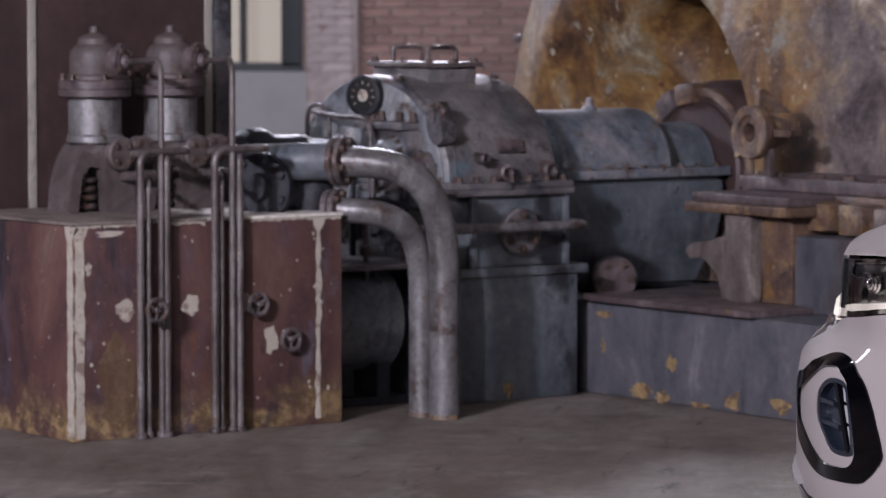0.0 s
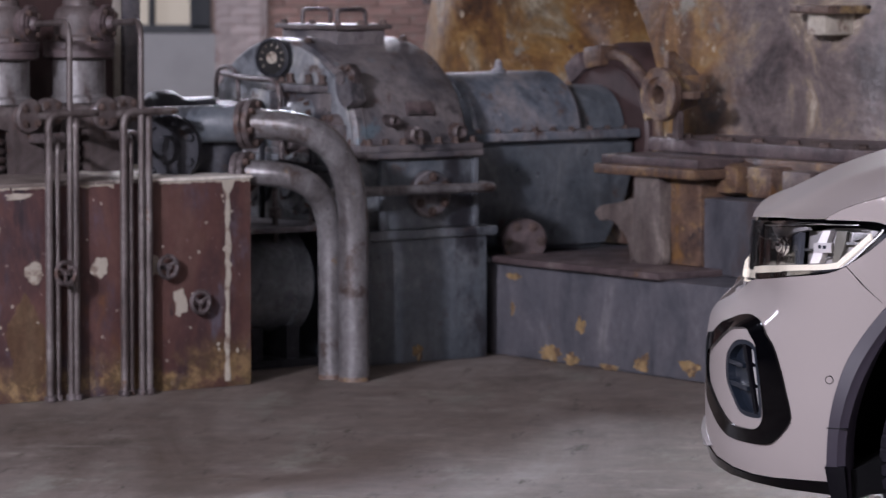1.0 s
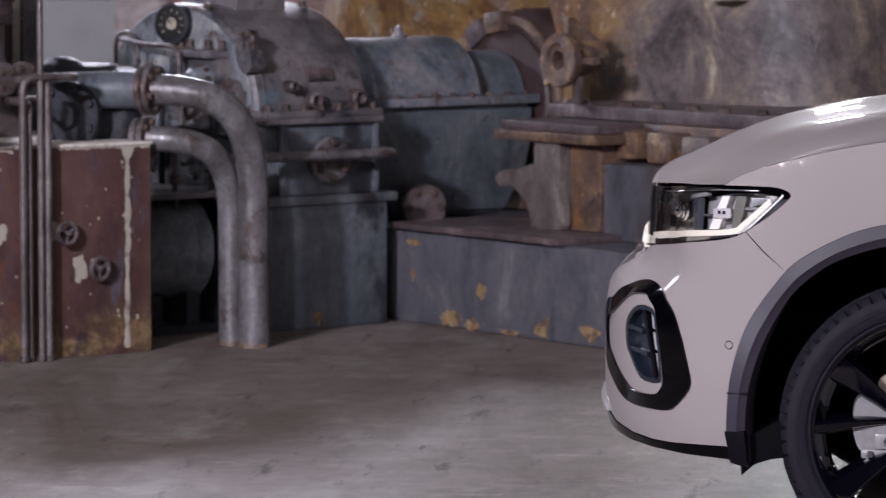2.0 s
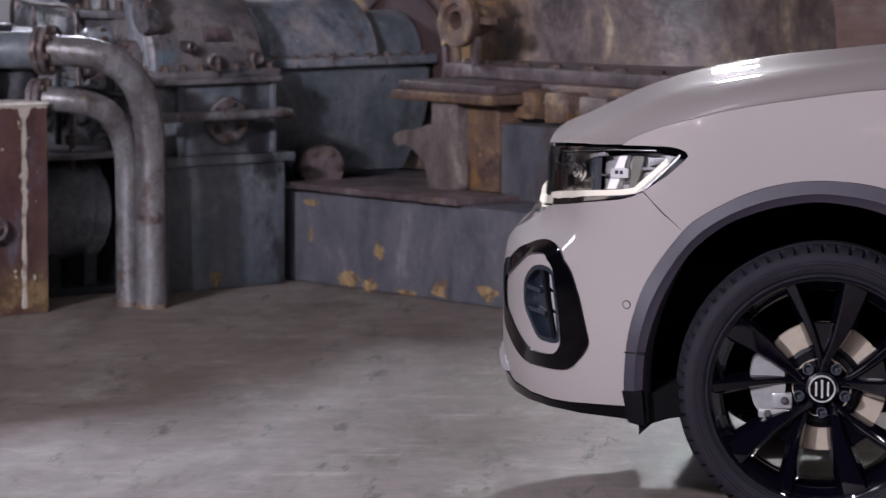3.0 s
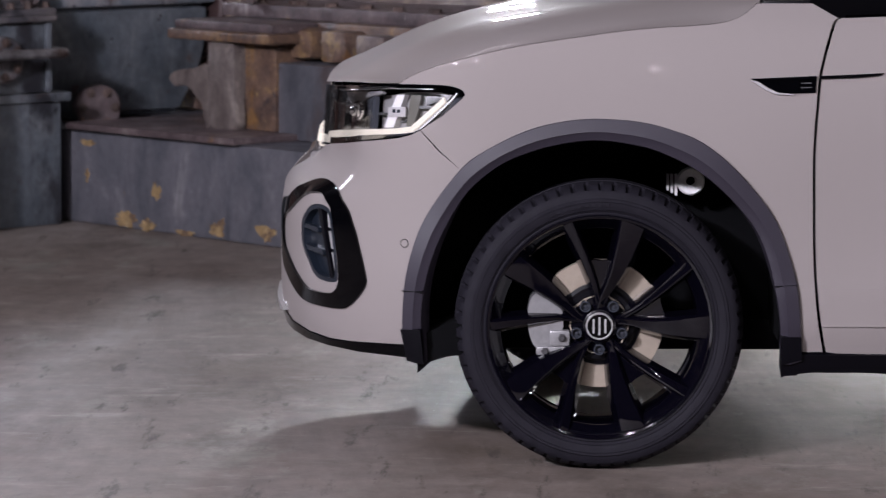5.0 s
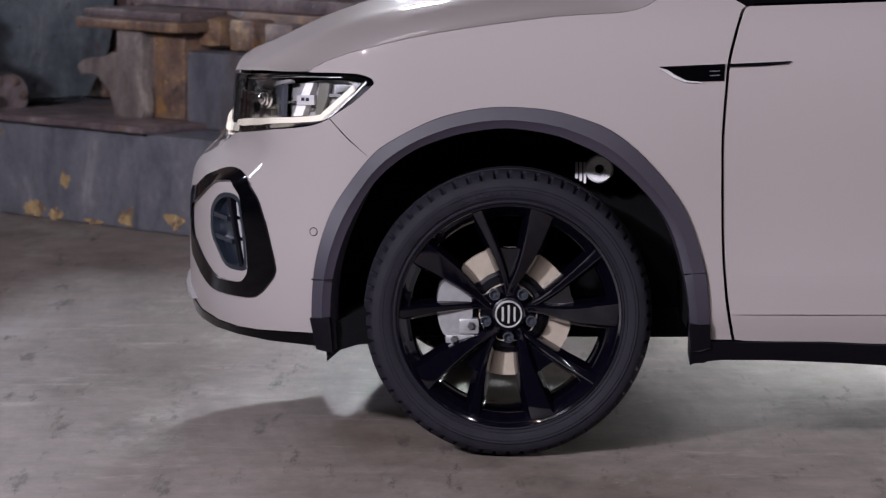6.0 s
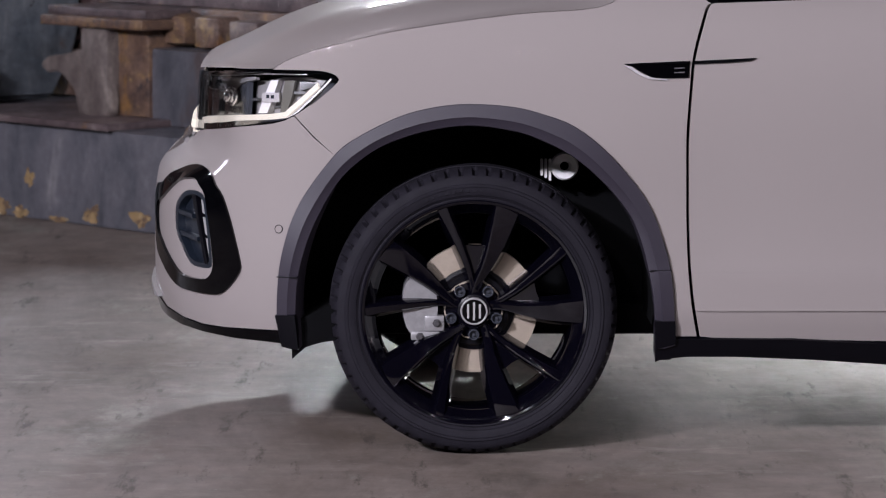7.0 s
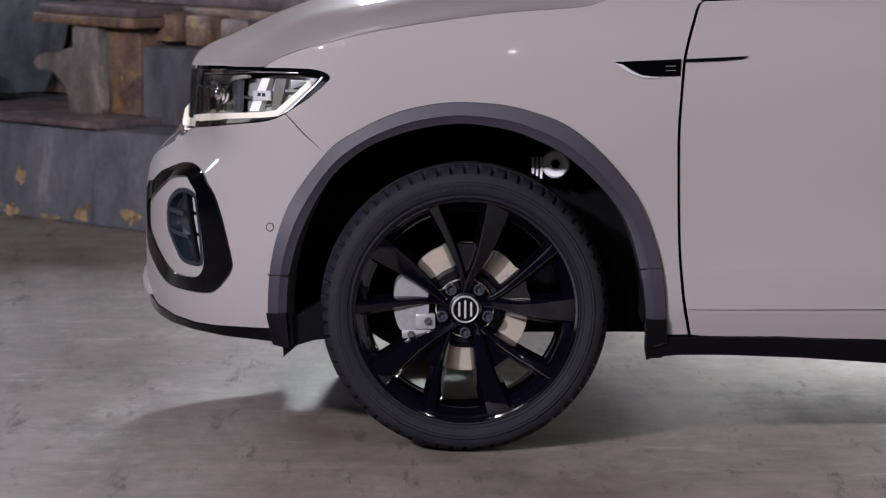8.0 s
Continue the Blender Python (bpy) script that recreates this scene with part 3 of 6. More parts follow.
tank = thing("oil_tank", "maroon steel oil tank with peeling paint and rusty foot", "tank", MACHINE)
part("tank_body", boxes((TANK["u0"], TANK["u1"], TANK["w0"], TANK["w1"], 0.0, TANK["z"] - 0.012), bevel=0.008), maroon, tank)
part("tank_top", boxes((TANK["u0"] - 0.006, TANK["u1"] + 0.004, TANK["w0"] - 0.006, TANK["w1"], TANK["z"] - 0.011, TANK["z"]), bevel=0.003), tank_top_mat, tank, "worn cream-painted top plate, its right end coloured paler as if lit")


def seam(u0, u1, z0, z1, seed):
    rnd = random.Random(seed)
    left, right = [], []
    n = 60
    for i in range(n + 1):
        z = z0 + (z1 - z0) * i / n
        flare = 0.02 * max(0, (z - z1 + 0.05) / 0.05)
        left.append((u0 + 0.006 - 0.012 * abs(noise.noise(Vector((seed, z * 11, 0)))) - rnd.uniform(0, 0.005) - flare, z))
        right.append((u1 - 0.004 + 0.016 * abs(noise.noise(Vector((seed + 7, z * 9, 0)))) + rnd.uniform(0, 0.004) + flare, z))
    return left + right[::-1]


flake(tank, "bare_seam", seam(-2.292, -2.258, 0.01, 0.728, 3), TANK["w0"], cream_paint, "cream edge where the maroon paint has peeled")
flake(tank, "bare_seam", seam(-1.326, -1.308, 0.02, 0.728, 5), TANK["w0"], cream_paint, "cream edge where the maroon paint has peeled")
bm = bmesh.new()
place_end = lambda x, y, d: Vector((TANK["u0"] - 0.0025 + d, x, y))
prism(bm, [(-a, b) for a, b in seam(0.20, 0.236, 0.01, 0.728, 9)], place_end, 0.004)
part("bare_seam", bm, cream_paint, tank, "cream edge where the maroon paint has peeled")
for i, (u, z, ru, rz) in enumerate([(-2.10, 0.44, 0.034, 0.036), (-1.838, 0.444, 0.030, 0.034), (-1.615, 0.437, 0.020, 0.034), (-1.51, 0.31, 0.026, 0.046), (-2.24, 0.585, 0.010, 0.02), (-2.155, 0.70, 0.05, 0.012)]):
    flake(tank, "paint_chip", ragged(u, z, ru, rz, seed=20 + i), TANK["w0"], cream_paint, proud=0.003)
rnd = random.Random(4)
for i in range(46):
    u, z = rnd.uniform(-2.25, -1.23), rnd.uniform(0.08, 0.70)
    s = rnd.uniform(0.002, 0.0055)
    flake(tank, "paint_chip", ragged(u, z, s, s * rnd.uniform(0.8, 1.6), 12, seed=100 + i), TANK["w0"], cream_paint, proud=0.0015)
flake(tank, "rust_stain", ragged(-2.135, 0.20, 0.072, 0.155, 72, 0.22, 78), TANK["w0"], mottled("brown_rust_stain", [(0.3, (0.042, 0.024, 0.020)), (0.5, (0.086, 0.047, 0.029)), (0.68, (0.13, 0.085, 0.050))], 6, stretch=TALL, bump=0.1, foot=((0.215, 0.140, 0.075), 0.0, 0.12)), proud=0.0008)


for k, (ua, ub) in enumerate(((-2.29, -2.19), (-2.18, -2.02), (-1.92, -1.78), (-1.60, -1.36), (-1.36, -1.22))):
    edge = [(ua + (ub - ua) * i / 30, 0.7295) for i in range(31)]
    torn = [(x, 0.7255 - 0.012 * abs(noise.noise(Vector((x * 30, k, 2.0)))) - 0.010 * abs(noise.noise(Vector((x * 90, k, 5.0))))) for x, _ in edge[::-1]]
    flake(tank, "bare_edge", edge + torn, TANK["w0"], cream_paint, "cream edge where the maroon paint has peeled", proud=0.002)


def hand_wheel(u, w, z, r=0.045):
    hw = thing("hand_wheel", "small dark iron hand wheel on a spindle at the tank", "hand wheel", MACHINE, group="tank hand wheels")
    bm = bmesh.new()
    lathe(bm, (u, w, z), (0, 1, 0), [(r - 0.008 + 0.008 * math.cos(t), 0.008 * math.sin(t)) for t in np.linspace(0, 2 * math.pi, 9)], 32)
    part("rim", bm, iron, hw)
    for k in range(3):
        a = 2 * math.pi * k / 3 + 0.5
        bm = bmesh.new()
        rod(bm, (u, w, z), (u + math.cos(a) * (r - 0.006), w, z + math.sin(a) * (r - 0.006)), 0.006, n=8)
        part("spoke", bm, iron, hw)
    bm = bmesh.new()
    rod(bm, (u, w - 0.012, z), (u, TANK["w0"], z), 0.011, n=12, bevel=0.003)
    part("spindle", bm, iron, hw)


for u, w, z in ((-2.03, -0.335, 0.442), (-1.585, -0.275, 0.437), (-1.45, -0.272, 0.307)):
    hand_wheel(u, w, z)


def relief_valve(u, w, flip, label):
    """An upright oil valve: a two-legged stand, steel barrel, bolted collar and domed cap with a side flange."""
    base = TANK["z"]
    v = thing("oil_valve", label, "valve", MACHINE @ pose(u, w, base) @ Matrix.Diagonal((0.90, 0.90, 0.965, 1)), group="valves on the tank")
    # stand with an arch through it
    out = [(-0.165, 0), (-0.155, 0.10), (-0.12, 0.20), (-0.07, 0.255), (0.04, 0.262), (0.115, 0.235), (0.130, 0.14), (0.135, 0)]
    hole = [(0.005, 0), (0.0, 0.10), (-0.02, 0.16), (-0.07, 0.17), (-0.105, 0.13), (-0.125, 0)]
    bm = bmesh.new()
    prism(bm, out[:1] + curve_through(out, 4)[1:] + hole, lambda x, y, d: Vector((x, -0.085 + d, y)), 0.17)
    bmesh.ops.triangulate(bm, faces=[f for f in bm.faces if len(f.verts) > 4])
    part("stand", bm, valve_iron, v)
    bm = bmesh.new()
    for k in range(4):
        lathe(bm, (-0.055, 0, 0.012 + k * 0.032), (0, 0, 1), [(0, 0), (0.05, 0), (0.056, 0.010), (0.05, 0.02), (0, 0.02)], 20)
    rod(bm, (-0.055, 0, 0.0), (-0.055, 0, 0.2), 0.018, n=12)
    part("spring", bm, iron, v)
    bm = bmesh.new()
    lathe(bm, (0, 0, 0.255), (0, 0, 1), [(0.0, 0), (0.112, 0), (0.112, 0.02), (0.104, 0.03), (0.104, 0.165), (0, 0.165)], 36)
    part("barrel", bm, bare_steel, v, "dull bare steel barrel")
    bm = bmesh.new()
    lathe(bm, (0, 0, 0.415), (0, 0, 1), [(0, 0), (0.125, 0), (0.142, 0.008), (0.142, 0.030), (0.138, 0.032), (0.138, 0.036), (0.144, 0.038), (0.144, 0.062), (0.138, 0.068), (0, 0.068)], 40)
    part("collar", bm, brown_iron, v, "rusty bolted collar")
    for k in range(6):
        a = 2 * math.pi * k / 6 + 0.3
        bm = bmesh.new()
        bolt(bm, (0.128 * math.cos(a), 0.128 * math.sin(a), 0.485), (0, 0, 1), 0.010, 0.016)
        part("bolt", bm, bolt_iron, v)
    bm = bmesh.new()
    lathe(bm, (0, 0, 0.483), (0, 0, 1), [(0, 0), (0.105, 0), (0.105, 0.012), (0.098, 0.022), (0.098, 0.085), (0.092, 0.105), (0.078, 0.122), (0.066, 0.128), (0.064, 0.148), (0.048, 0.160), (0.028, 0.166), (0.020, 0.170), (0.018, 0.192), (0.0, 0.195)], 36)
    part("cap", bm, valve_iron, v)
    d = Vector((0.42, -0.90, 0)).normalized()
    s = Vector((-d.y, d.x, 0))
    mid = Vector((0.030, -0.065, 0.548))
    bm = bmesh.new()
    rod(bm, mid, mid + d * 0.075, 0.050, n=24, bevel=0.006)
    rod(bm, mid + d * 0.045, mid + d * 0.070, 0.068, n=28, bevel=0.006)
    rod(bm, mid + d * 0.070, mid + d * 0.095, 0.030, 0.022, n=16, bevel=0.004)
    part("side_flange", bm, brown_iron, v)
    for k in range(4):
        a = 2 * math.pi * k / 4 + 0.6
        bm = bmesh.new()
        bolt(bm, mid + d * 0.0705 + s * 0.048 * math.cos(a) + Vector((0, 0, 0.048 * math.sin(a))), d, 0.011, 0.012)
        part("bolt", bm, bolt_iron, v)
    # twin bolted bosses with pipe outlets
    for du, dz in ((0.055, 0.213), (0.150, 0.225)):
        bm = bmesh.new()
        rod(bm, (du, -0.06, dz), (du, -0.125, dz), 0.062 if du < 0.1 else 0.052, n=28, bevel=0.008)
        boss = part("boss", bm, valve_iron, v)
        for k in range(4):
            a = 2 * math.pi * k / 4 + 0.8
            bm = bmesh.new()
            bolt(bm, (du + 0.038 * math.cos(a), -0.125, dz + 0.038 * math.sin(a)), (0, -1, 0), 0.011, 0.009)
            part("bolt", bm, bolt_iron, boss)
    part("outlet_block", boxes((0.06, 0.20, -0.135, -0.06, 0.115, 0.15), bevel=0.006), iron, v)


relief_valve(-1.905, 0.295, 1, "grimy iron oil valve with steel barrel on the tank")
relief_valve(-1.585, 0.31, 1, "grimy iron oil valve with rusty collar on the tank")


def oil_line(points, r, label="thin dull steel oil pipe running down the tank", bend=0.05):
    ob = thing("oil_pipe", label, "pipe", MACHINE, group="oil pipes down the tank")
    bm = bmesh.new()
    tube(bm, rounded(points, bend), r, 14)
    part("pipe_run", bm, line_brown, ob)
    bm = bmesh.new()
    rod(bm, (points[-1][0], points[-1][1], 0), (points[-1][0], points[-1][1], 0.02), r * 1.6, n=14, bevel=0.003)
    part("foot_collar", bm, iron, ob)


PW = -0.275
for u0, us in ((-1.905, (-2.058, -2.020, -1.987, -1.954)), (-1.585, (-1.762, -1.729, -1.703, -1.662))):
    z = TANK["z"]
    oil_line([(u0 + 0.08, 0.17, z + 0.205), (u0 + 0.05, PW, z + 0.235), (us[0], PW, z + 0.235), (us[0], PW, 0)], 0.0135)
    oil_line([(u0 + 0.13, 0.20, z + 0.135), (us[1], PW + 0.01, z + 0.14), (us[1], PW + 0.01, 0)], 0.0095)
    oil_line([(u0 + 0.06, 0.17, z + 0.528), (us[2] + 0.012, PW, z + 0.545), (us[2] + 0.012, PW, 0)], 0.0112, bend=0.08)
    oil_line([(u0 + 0.17, 0.17, z + 0.225), (us[3], PW, z + 0.228), (us[3], PW, 0)], 0.0130)

# sheet housing behind the valves
housing = thing("sheet_housing", "tall dull maroon sheet-metal housing with pale edge strips", "housing", MACHINE)
HW0 = 0.63
part("sheet", boxes((-2.9, -1.21, HW0, HW0 + 0.5, 0.0, 2.6), bevel=0.006), maroon_sheet, housing)
for u in (-1.972, -1.232):
    bm = boxes((u - 0.016, u + 0.016, HW0 - 0.008, HW0 - 0.0005, 0.02, 2.6), bevel=0.002)
    rivet_row(bm, (u, HW0 - 0.008, 0.85), (u, HW0 - 0.008, 2.5), 11, (0, -1, 0), 0.006, 0.004)
    part("edge_strip", bm, strip_cream, housing, "pale riveted edge strip")
part("edge_post", boxes((-1.209, -1.14, HW0 - 0.02, HW0 + 0.3, 0.0, 2.6), bevel=0.004), slate, housing)


# gear case
gear = thing("gear_case", "blue-grey domed gear case with lid, gauge and bolted joint", "gear case", MACHINE)
GU0, GU1 = -0.545, -0.045
part("pedestal", boxes((-0.530, 0.005, 0.0, 1.05, 0, 0.462), bevel=0.012), gear_blue, gear)
part("pedestal_cap", boxes((-0.545, 0.045, -0.012, 1.06, 0.4625, 0.497), bevel=0.006), gear_blue, gear)
part("lower_case", boxes((-0.455, -0.060, 0.012, 0.99, 0.4975, 0.762), bevel=0.01), gear_blue, gear)
for u in (-0.470, -0.047):
    part("rib", boxes((u - 0.012, u + 0.012, 0.0, 0.02, 0.4976, 0.760), bevel=0.004), gear_blue, gear)
bm = boxes((GU0 - 0.02, GU1 + 0.02, -0.018, 1.03, 0.7625, 0.786), bevel=0.005)
part("lower_joint", bm, slate, gear)
bm = boxes((GU0 - 0.02, GU1 + 0.02, -0.014, 1.03, 0.7865, 0.812), bevel=0.005)
part("upper_joint", bm, slate, gear)
for i in range(7):
    bm = bmesh.new()
    bolt(bm, (GU0 + 0.01 + i * 0.08, 0.012, 0.813), (0, 0, 1), 0.014, 0.02)
    part("bolt", bm, bolt_iron, gear)
for i in range(3):
    bm = bmesh.new()
    bolt(bm, (GU0 - 0.002, 0.1 + i * 0.14, 0.813), (0, 0, 1), 0.013, 0.018)
    part("bolt", bm, bolt_iron, gear)


def dome_point(a, k=1.0, h=0.385):
    """Half-round gear cover, a from 0 (front) to pi (back)."""
    c, s = math.cos(a), math.sin(a)
    return (0.57 - 0.505 * k * c, 0.812 + h * k * s)


bm = bmesh.new()
N = 44
prof = [(GU0 + 0.02, 0.86), (GU0, 0.90), (GU0 - 0.004, 0.965), (GU0 + 0.008, 0.995), (GU0 + 0.04, 1.005), (GU0 + 0.046, 0.995), (GU0 + 0.2, 1.0), (GU1 - 0.02, 1.0), (GU1, 0.985), (GU1 + 0.002, 0.95)]
rows_ = []
for i in range(N + 1):
    a = math.pi * i / N
    rows_.append([bm.verts.new((u, *dome_point(a, k))) for u, k in prof])
for p, q in zip(rows_, rows_[1:]):
    for j in range(len(prof) - 1):
        bm.faces.new((p[j], q[j], q[j + 1], p[j + 1]))
bm.faces.new([r[0] for r in rows_])
bm.faces.new([r[-1] for r in rows_])
part("dome", bm, slate, gear, "smooth slate-grey rounded cover")
bm = bmesh.new()
arc = [dome_point(math.pi * i / 40, 0.955) for i in range(41)]
prism(bm, arc, lambda x, y, d: Vector((GU0 - 0.010 + d, x, y)), 0.05)
part("end_plate", bm, pale_blue, gear, "worn pale blue end plate")
part("lid", boxes((-0.405, -0.185, 0.395, 0.765, 1.10, 1.228), bevel=0.004), slate, gear)
part("lid_cover", boxes((-0.425, -0.165, 0.375, 0.785, 1.2285, 1.247), bevel=0.003), valve_iron, gear)
for u, w in ((-0.40, 0.76), (-0.40, 0.57), (-0.40, 0.40), (-0.29, 0.40), (-0.19, 0.40)):
    bm = bmesh.new()
    bolt(bm, (u, w, 1.2475), (0, 0, 1), 0.013, 0.014)
    part("bolt", bm, bolt_iron, gear)
for u, w in ((-0.355, 0.70), (-0.36, 0.46)):
    bm = bmesh.new()
    tube(bm, rounded([(u, w, 1.245), (u, w, 1.302), (u + 0.13, w, 1.302), (u + 0.13, w, 1.245)], 0.022), 0.0085, 12)
    part("lifting_handle", bm, iron, gear, "brown iron lifting handle")
plate = part("name_plate", boxes((-0.058, 0.058, -0.003, 0.012, -0.026, 0.026), bevel=0.0015), brown_iron, gear, "tarnished blank name plate")
plate.matrix_basis = Matrix.Translation((-0.250, 0.080, 0.942)) @ pose(0, 0, 0, -23, 0, 0)
for u, w, z in ((-0.52, 0.42, 1.187), (-0.085, 0.42, 1.187)):
    bm = bmesh.new()
    bolt(bm, (u, w, z), (0, -0.25, 1), 0.014, 0.014)
    part("bolt", bm, bolt_iron, gear)
for u, z, r in ((-0.30, 0.845, 0.032), (-0.10, 0.85, 0.034), (-0.40, 0.90, 0.022)):
    bm = bmesh.new()
    lathe(bm, (u, 0.05, z), (0, -1, 0), [(0, -0.04), (r, -0.04), (r, 0.02), (r * 0.7, 0.028), (r * 0.66, 0.028), (r * 0.5, 0.012), (0, 0.012)], 24)
    part("plug", bm, iron, gear)
bm = bmesh.new()
rod(bm, (-0.271, 0.014, 0.627), (-0.271, -0.028, 0.627), 0.088, n=40, bevel=0.008)
port = part("inspection_port", bm, slate, gear)
for k in range(6):
    a = 2 * math.pi * k / 6 + 0.5
    bm = bmesh.new()
    bolt(bm, (-0.271 + 0.064 * math.cos(a), -0.028, 0.627 + 0.064 * math.sin(a)), (0, -1, 0), 0.013, 0.012)
    part("bolt", bm, bolt_iron, port)
# front end face fittings
bm = boxes((GU0 - 0.06, GU0 + 0.03, 0.22, 0.56, 0.90, 1.00), (GU0 - 0.09, GU0 + 0.02, 0.24, 0.54, 1.001, 1.03), (GU0 - 0.05, GU0 + 0.03, 0.12, 0.60, 0.82, 0.885), bevel=0.008)
part("governor_block", bm, slate, gear)
for w, z in ((0.25, 1.035), (0.34, 1.035), (0.46, 1.035), (0.52, 1.035)):
    bm = bmesh.new()
    bolt(bm, (GU0 - 0.03, w, z), (0, 0, 1), 0.014, 0.03)
    part("bolt", bm, bolt_iron, gear)
for w, z, r, d in ((0.42, 0.84, 0.105, 0.10), (0.19, 0.87, 0.055, 0.11), (0.12, 1.06, 0.05, 0.06)):
    bm = bmesh.new()
    lathe(bm, (GU0 + 0.02, w, z), (-1, 0, 0), [(0, 0), (r, 0), (r, d * 0.5), (r * 0.92, d * 0.6), (r * 0.6, d * 0.62), (r * 0.55, d), (0, d)], 32)
    hub = part("bearing_cap", bm, iron, gear)
    for k in range(6):
        a = 2 * math.pi * k / 6
        bm = bmesh.new()
        bolt(bm, (GU0 + 0.02 - d * 0.6, w + r * 0.78 * math.cos(a), z + r * 0.78 * math.sin(a)), (-1, 0, 0), 0.009, 0.01)
        part("bolt", bm, bolt_iron, hub)

# box added to stand for the shaded void under the end plate
part("end_casing", boxes((GU0 - 0.045, GU0 + 0.10, 0.06, 0.98, 0.4978, 0.7615), bevel=0.012), drum_paint, gear)
for w, z, r, d in ((0.36, 0.66, 0.115, 0.09), (0.66, 0.66, 0.10, 0.07), (0.30, 0.93, 0.045, 0.13)):
    bm = bmesh.new()
    lathe(bm, (GU0 - 0.04, w, z), (-1, 0, 0), [(0, 0), (r, 0), (r, d * 0.35), (r * 0.85, d * 0.45), (r * 0.8, d * 0.75), (r * 0.45, d * 0.8), (r * 0.4, d), (0, d)], 32)
    cap = part("end_cover", bm, drum_paint, gear)
    for k in range(8):
        a = 2 * math.pi * k / 8
        bm = bmesh.new()
        bolt(bm, (GU0 - 0.04 - d * 0.35, w + r * 0.92 * math.cos(a), z + r * 0.92 * math.sin(a)), (-1, 0, 0), 0.008, 0.010)
        part("bolt", bm, bolt_iron, cap)
for pts, r in (([(GU0 - 0.09, 0.22, 0.50), (GU0 - 0.09, 0.22, 0.80), (GU0 - 0.09, 0.30, 0.88)], 0.016), ([(GU0 - 0.12, 0.52, 0.50), (GU0 - 0.12, 0.52, 0.76), (GU0 - 0.05, 0.62, 0.82)], 0.013), ([(GU0 - 0.10, 0.10, 0.72), (GU0 - 0.14, 0.34, 0.74), (GU0 - 0.14, 0.60, 0.72)], 0.012)):
    bm = bmesh.new()
    tube(bm, rounded(pts, 0.04), r, 12)
    part("feed_pipe", bm, oil_black, gear)
bm = bmesh.new()
lathe(bm, (GU0 - 0.05, 0.70, 0.90), (-1, 0, 0), [(0, 0), (0.07, 0), (0.07, 0.02), (0.045, 0.03), (0.04, 0.06), (0, 0.06)], 28)
part("end_cover", bm, iron, gear)
bm = bmesh.new()
prism(bm, curve_through([(0.05, 0.98), (0.075, 1.04), (0.11, 1.085), (0.15, 1.06), (0.15, 1.00), (0.10, 0.95)], 4, True), lambda x, y, d: Vector((GU0 - 0.035 + d, x, y)), 0.06)
part("end_lug", bm, slate, gear)

# pressure gauge
gauge = thing("pressure_gauge", "black round pressure gauge with pale centre on the gear case", "gauge", MACHINE @ pose(GU0 - 0.06, 0.533, 1.124, 0, -90, 22) @ Matrix.Scale(1.0, 4))
bm = bmesh.new()
lathe(bm, (0, 0, -0.05), (0, 0, 1), [(0, 0), (0.072, 0), (0.076, 0.01), (0.076, 0.058), (0.064, 0.062), (0.062, 0.052), (0, 0.052)], 40)
part("gauge_case", bm, oil_black, gauge)
bm = bmesh.new()
lathe(bm, (0, 0, 0.0025), (0, 0, 1), [(0, 0), (0.0615, 0), (0.0615, 0.003), (0, 0.003)], 40)
part("dial", bm, dial_face, gauge)
bm = bmesh.new()
lathe(bm, (0, 0, 0.006), (0, 0, 1), [(0, 0), (0.023, 0), (0.023, 0.002), (0, 0.002)], 24)
part("dial_centre", bm, cream_paint, gauge, "cream centre of the dial")
for k in range(9):
    a = radians(-130 + k * 32.5)
    bm = bmesh.new()
    r0, r1 = 0.042, 0.053
    tube(bm, [(r0 * math.cos(a), r0 * math.sin(a), 0.0075), (r1 * math.cos(a), r1 * math.sin(a), 0.0075)], 0.0022, 6)
    part("tick", bm, cream_paint, gauge)
bm = bmesh.new()
tube(bm, [(-0.012, -0.006, 0.0095), (0.038, 0.022, 0.0095)], 0.0018, 6)
part("needle", bm, dial_face, gauge)

# thin looped lines at the gear's end face
for pts, r in (([(GU0 - 0.10, 0.86, 0.80), (GU0 - 0.10, 0.86, 1.085), (GU0 - 0.10, 0.72, 1.085), (GU0 - 0.10, 0.70, 0.93)], 0.009),
               ([(GU0 - 0.10, 0.82, 1.06), (GU0 - 0.12, 0.62, 1.045), (GU0 - 0.12, 0.40, 1.045), (GU0 - 0.12, 0.38, 0.60)], 0.0115)):
    ob = thing("copper_line", "thin dark bent pipe in front of the gear case", "pipe", MACHINE, group="thin bent lines")
    bm = bmesh.new()
    tube(bm, rounded(pts, 0.07), r, 12)
    part("pipe_run", bm, iron, ob)


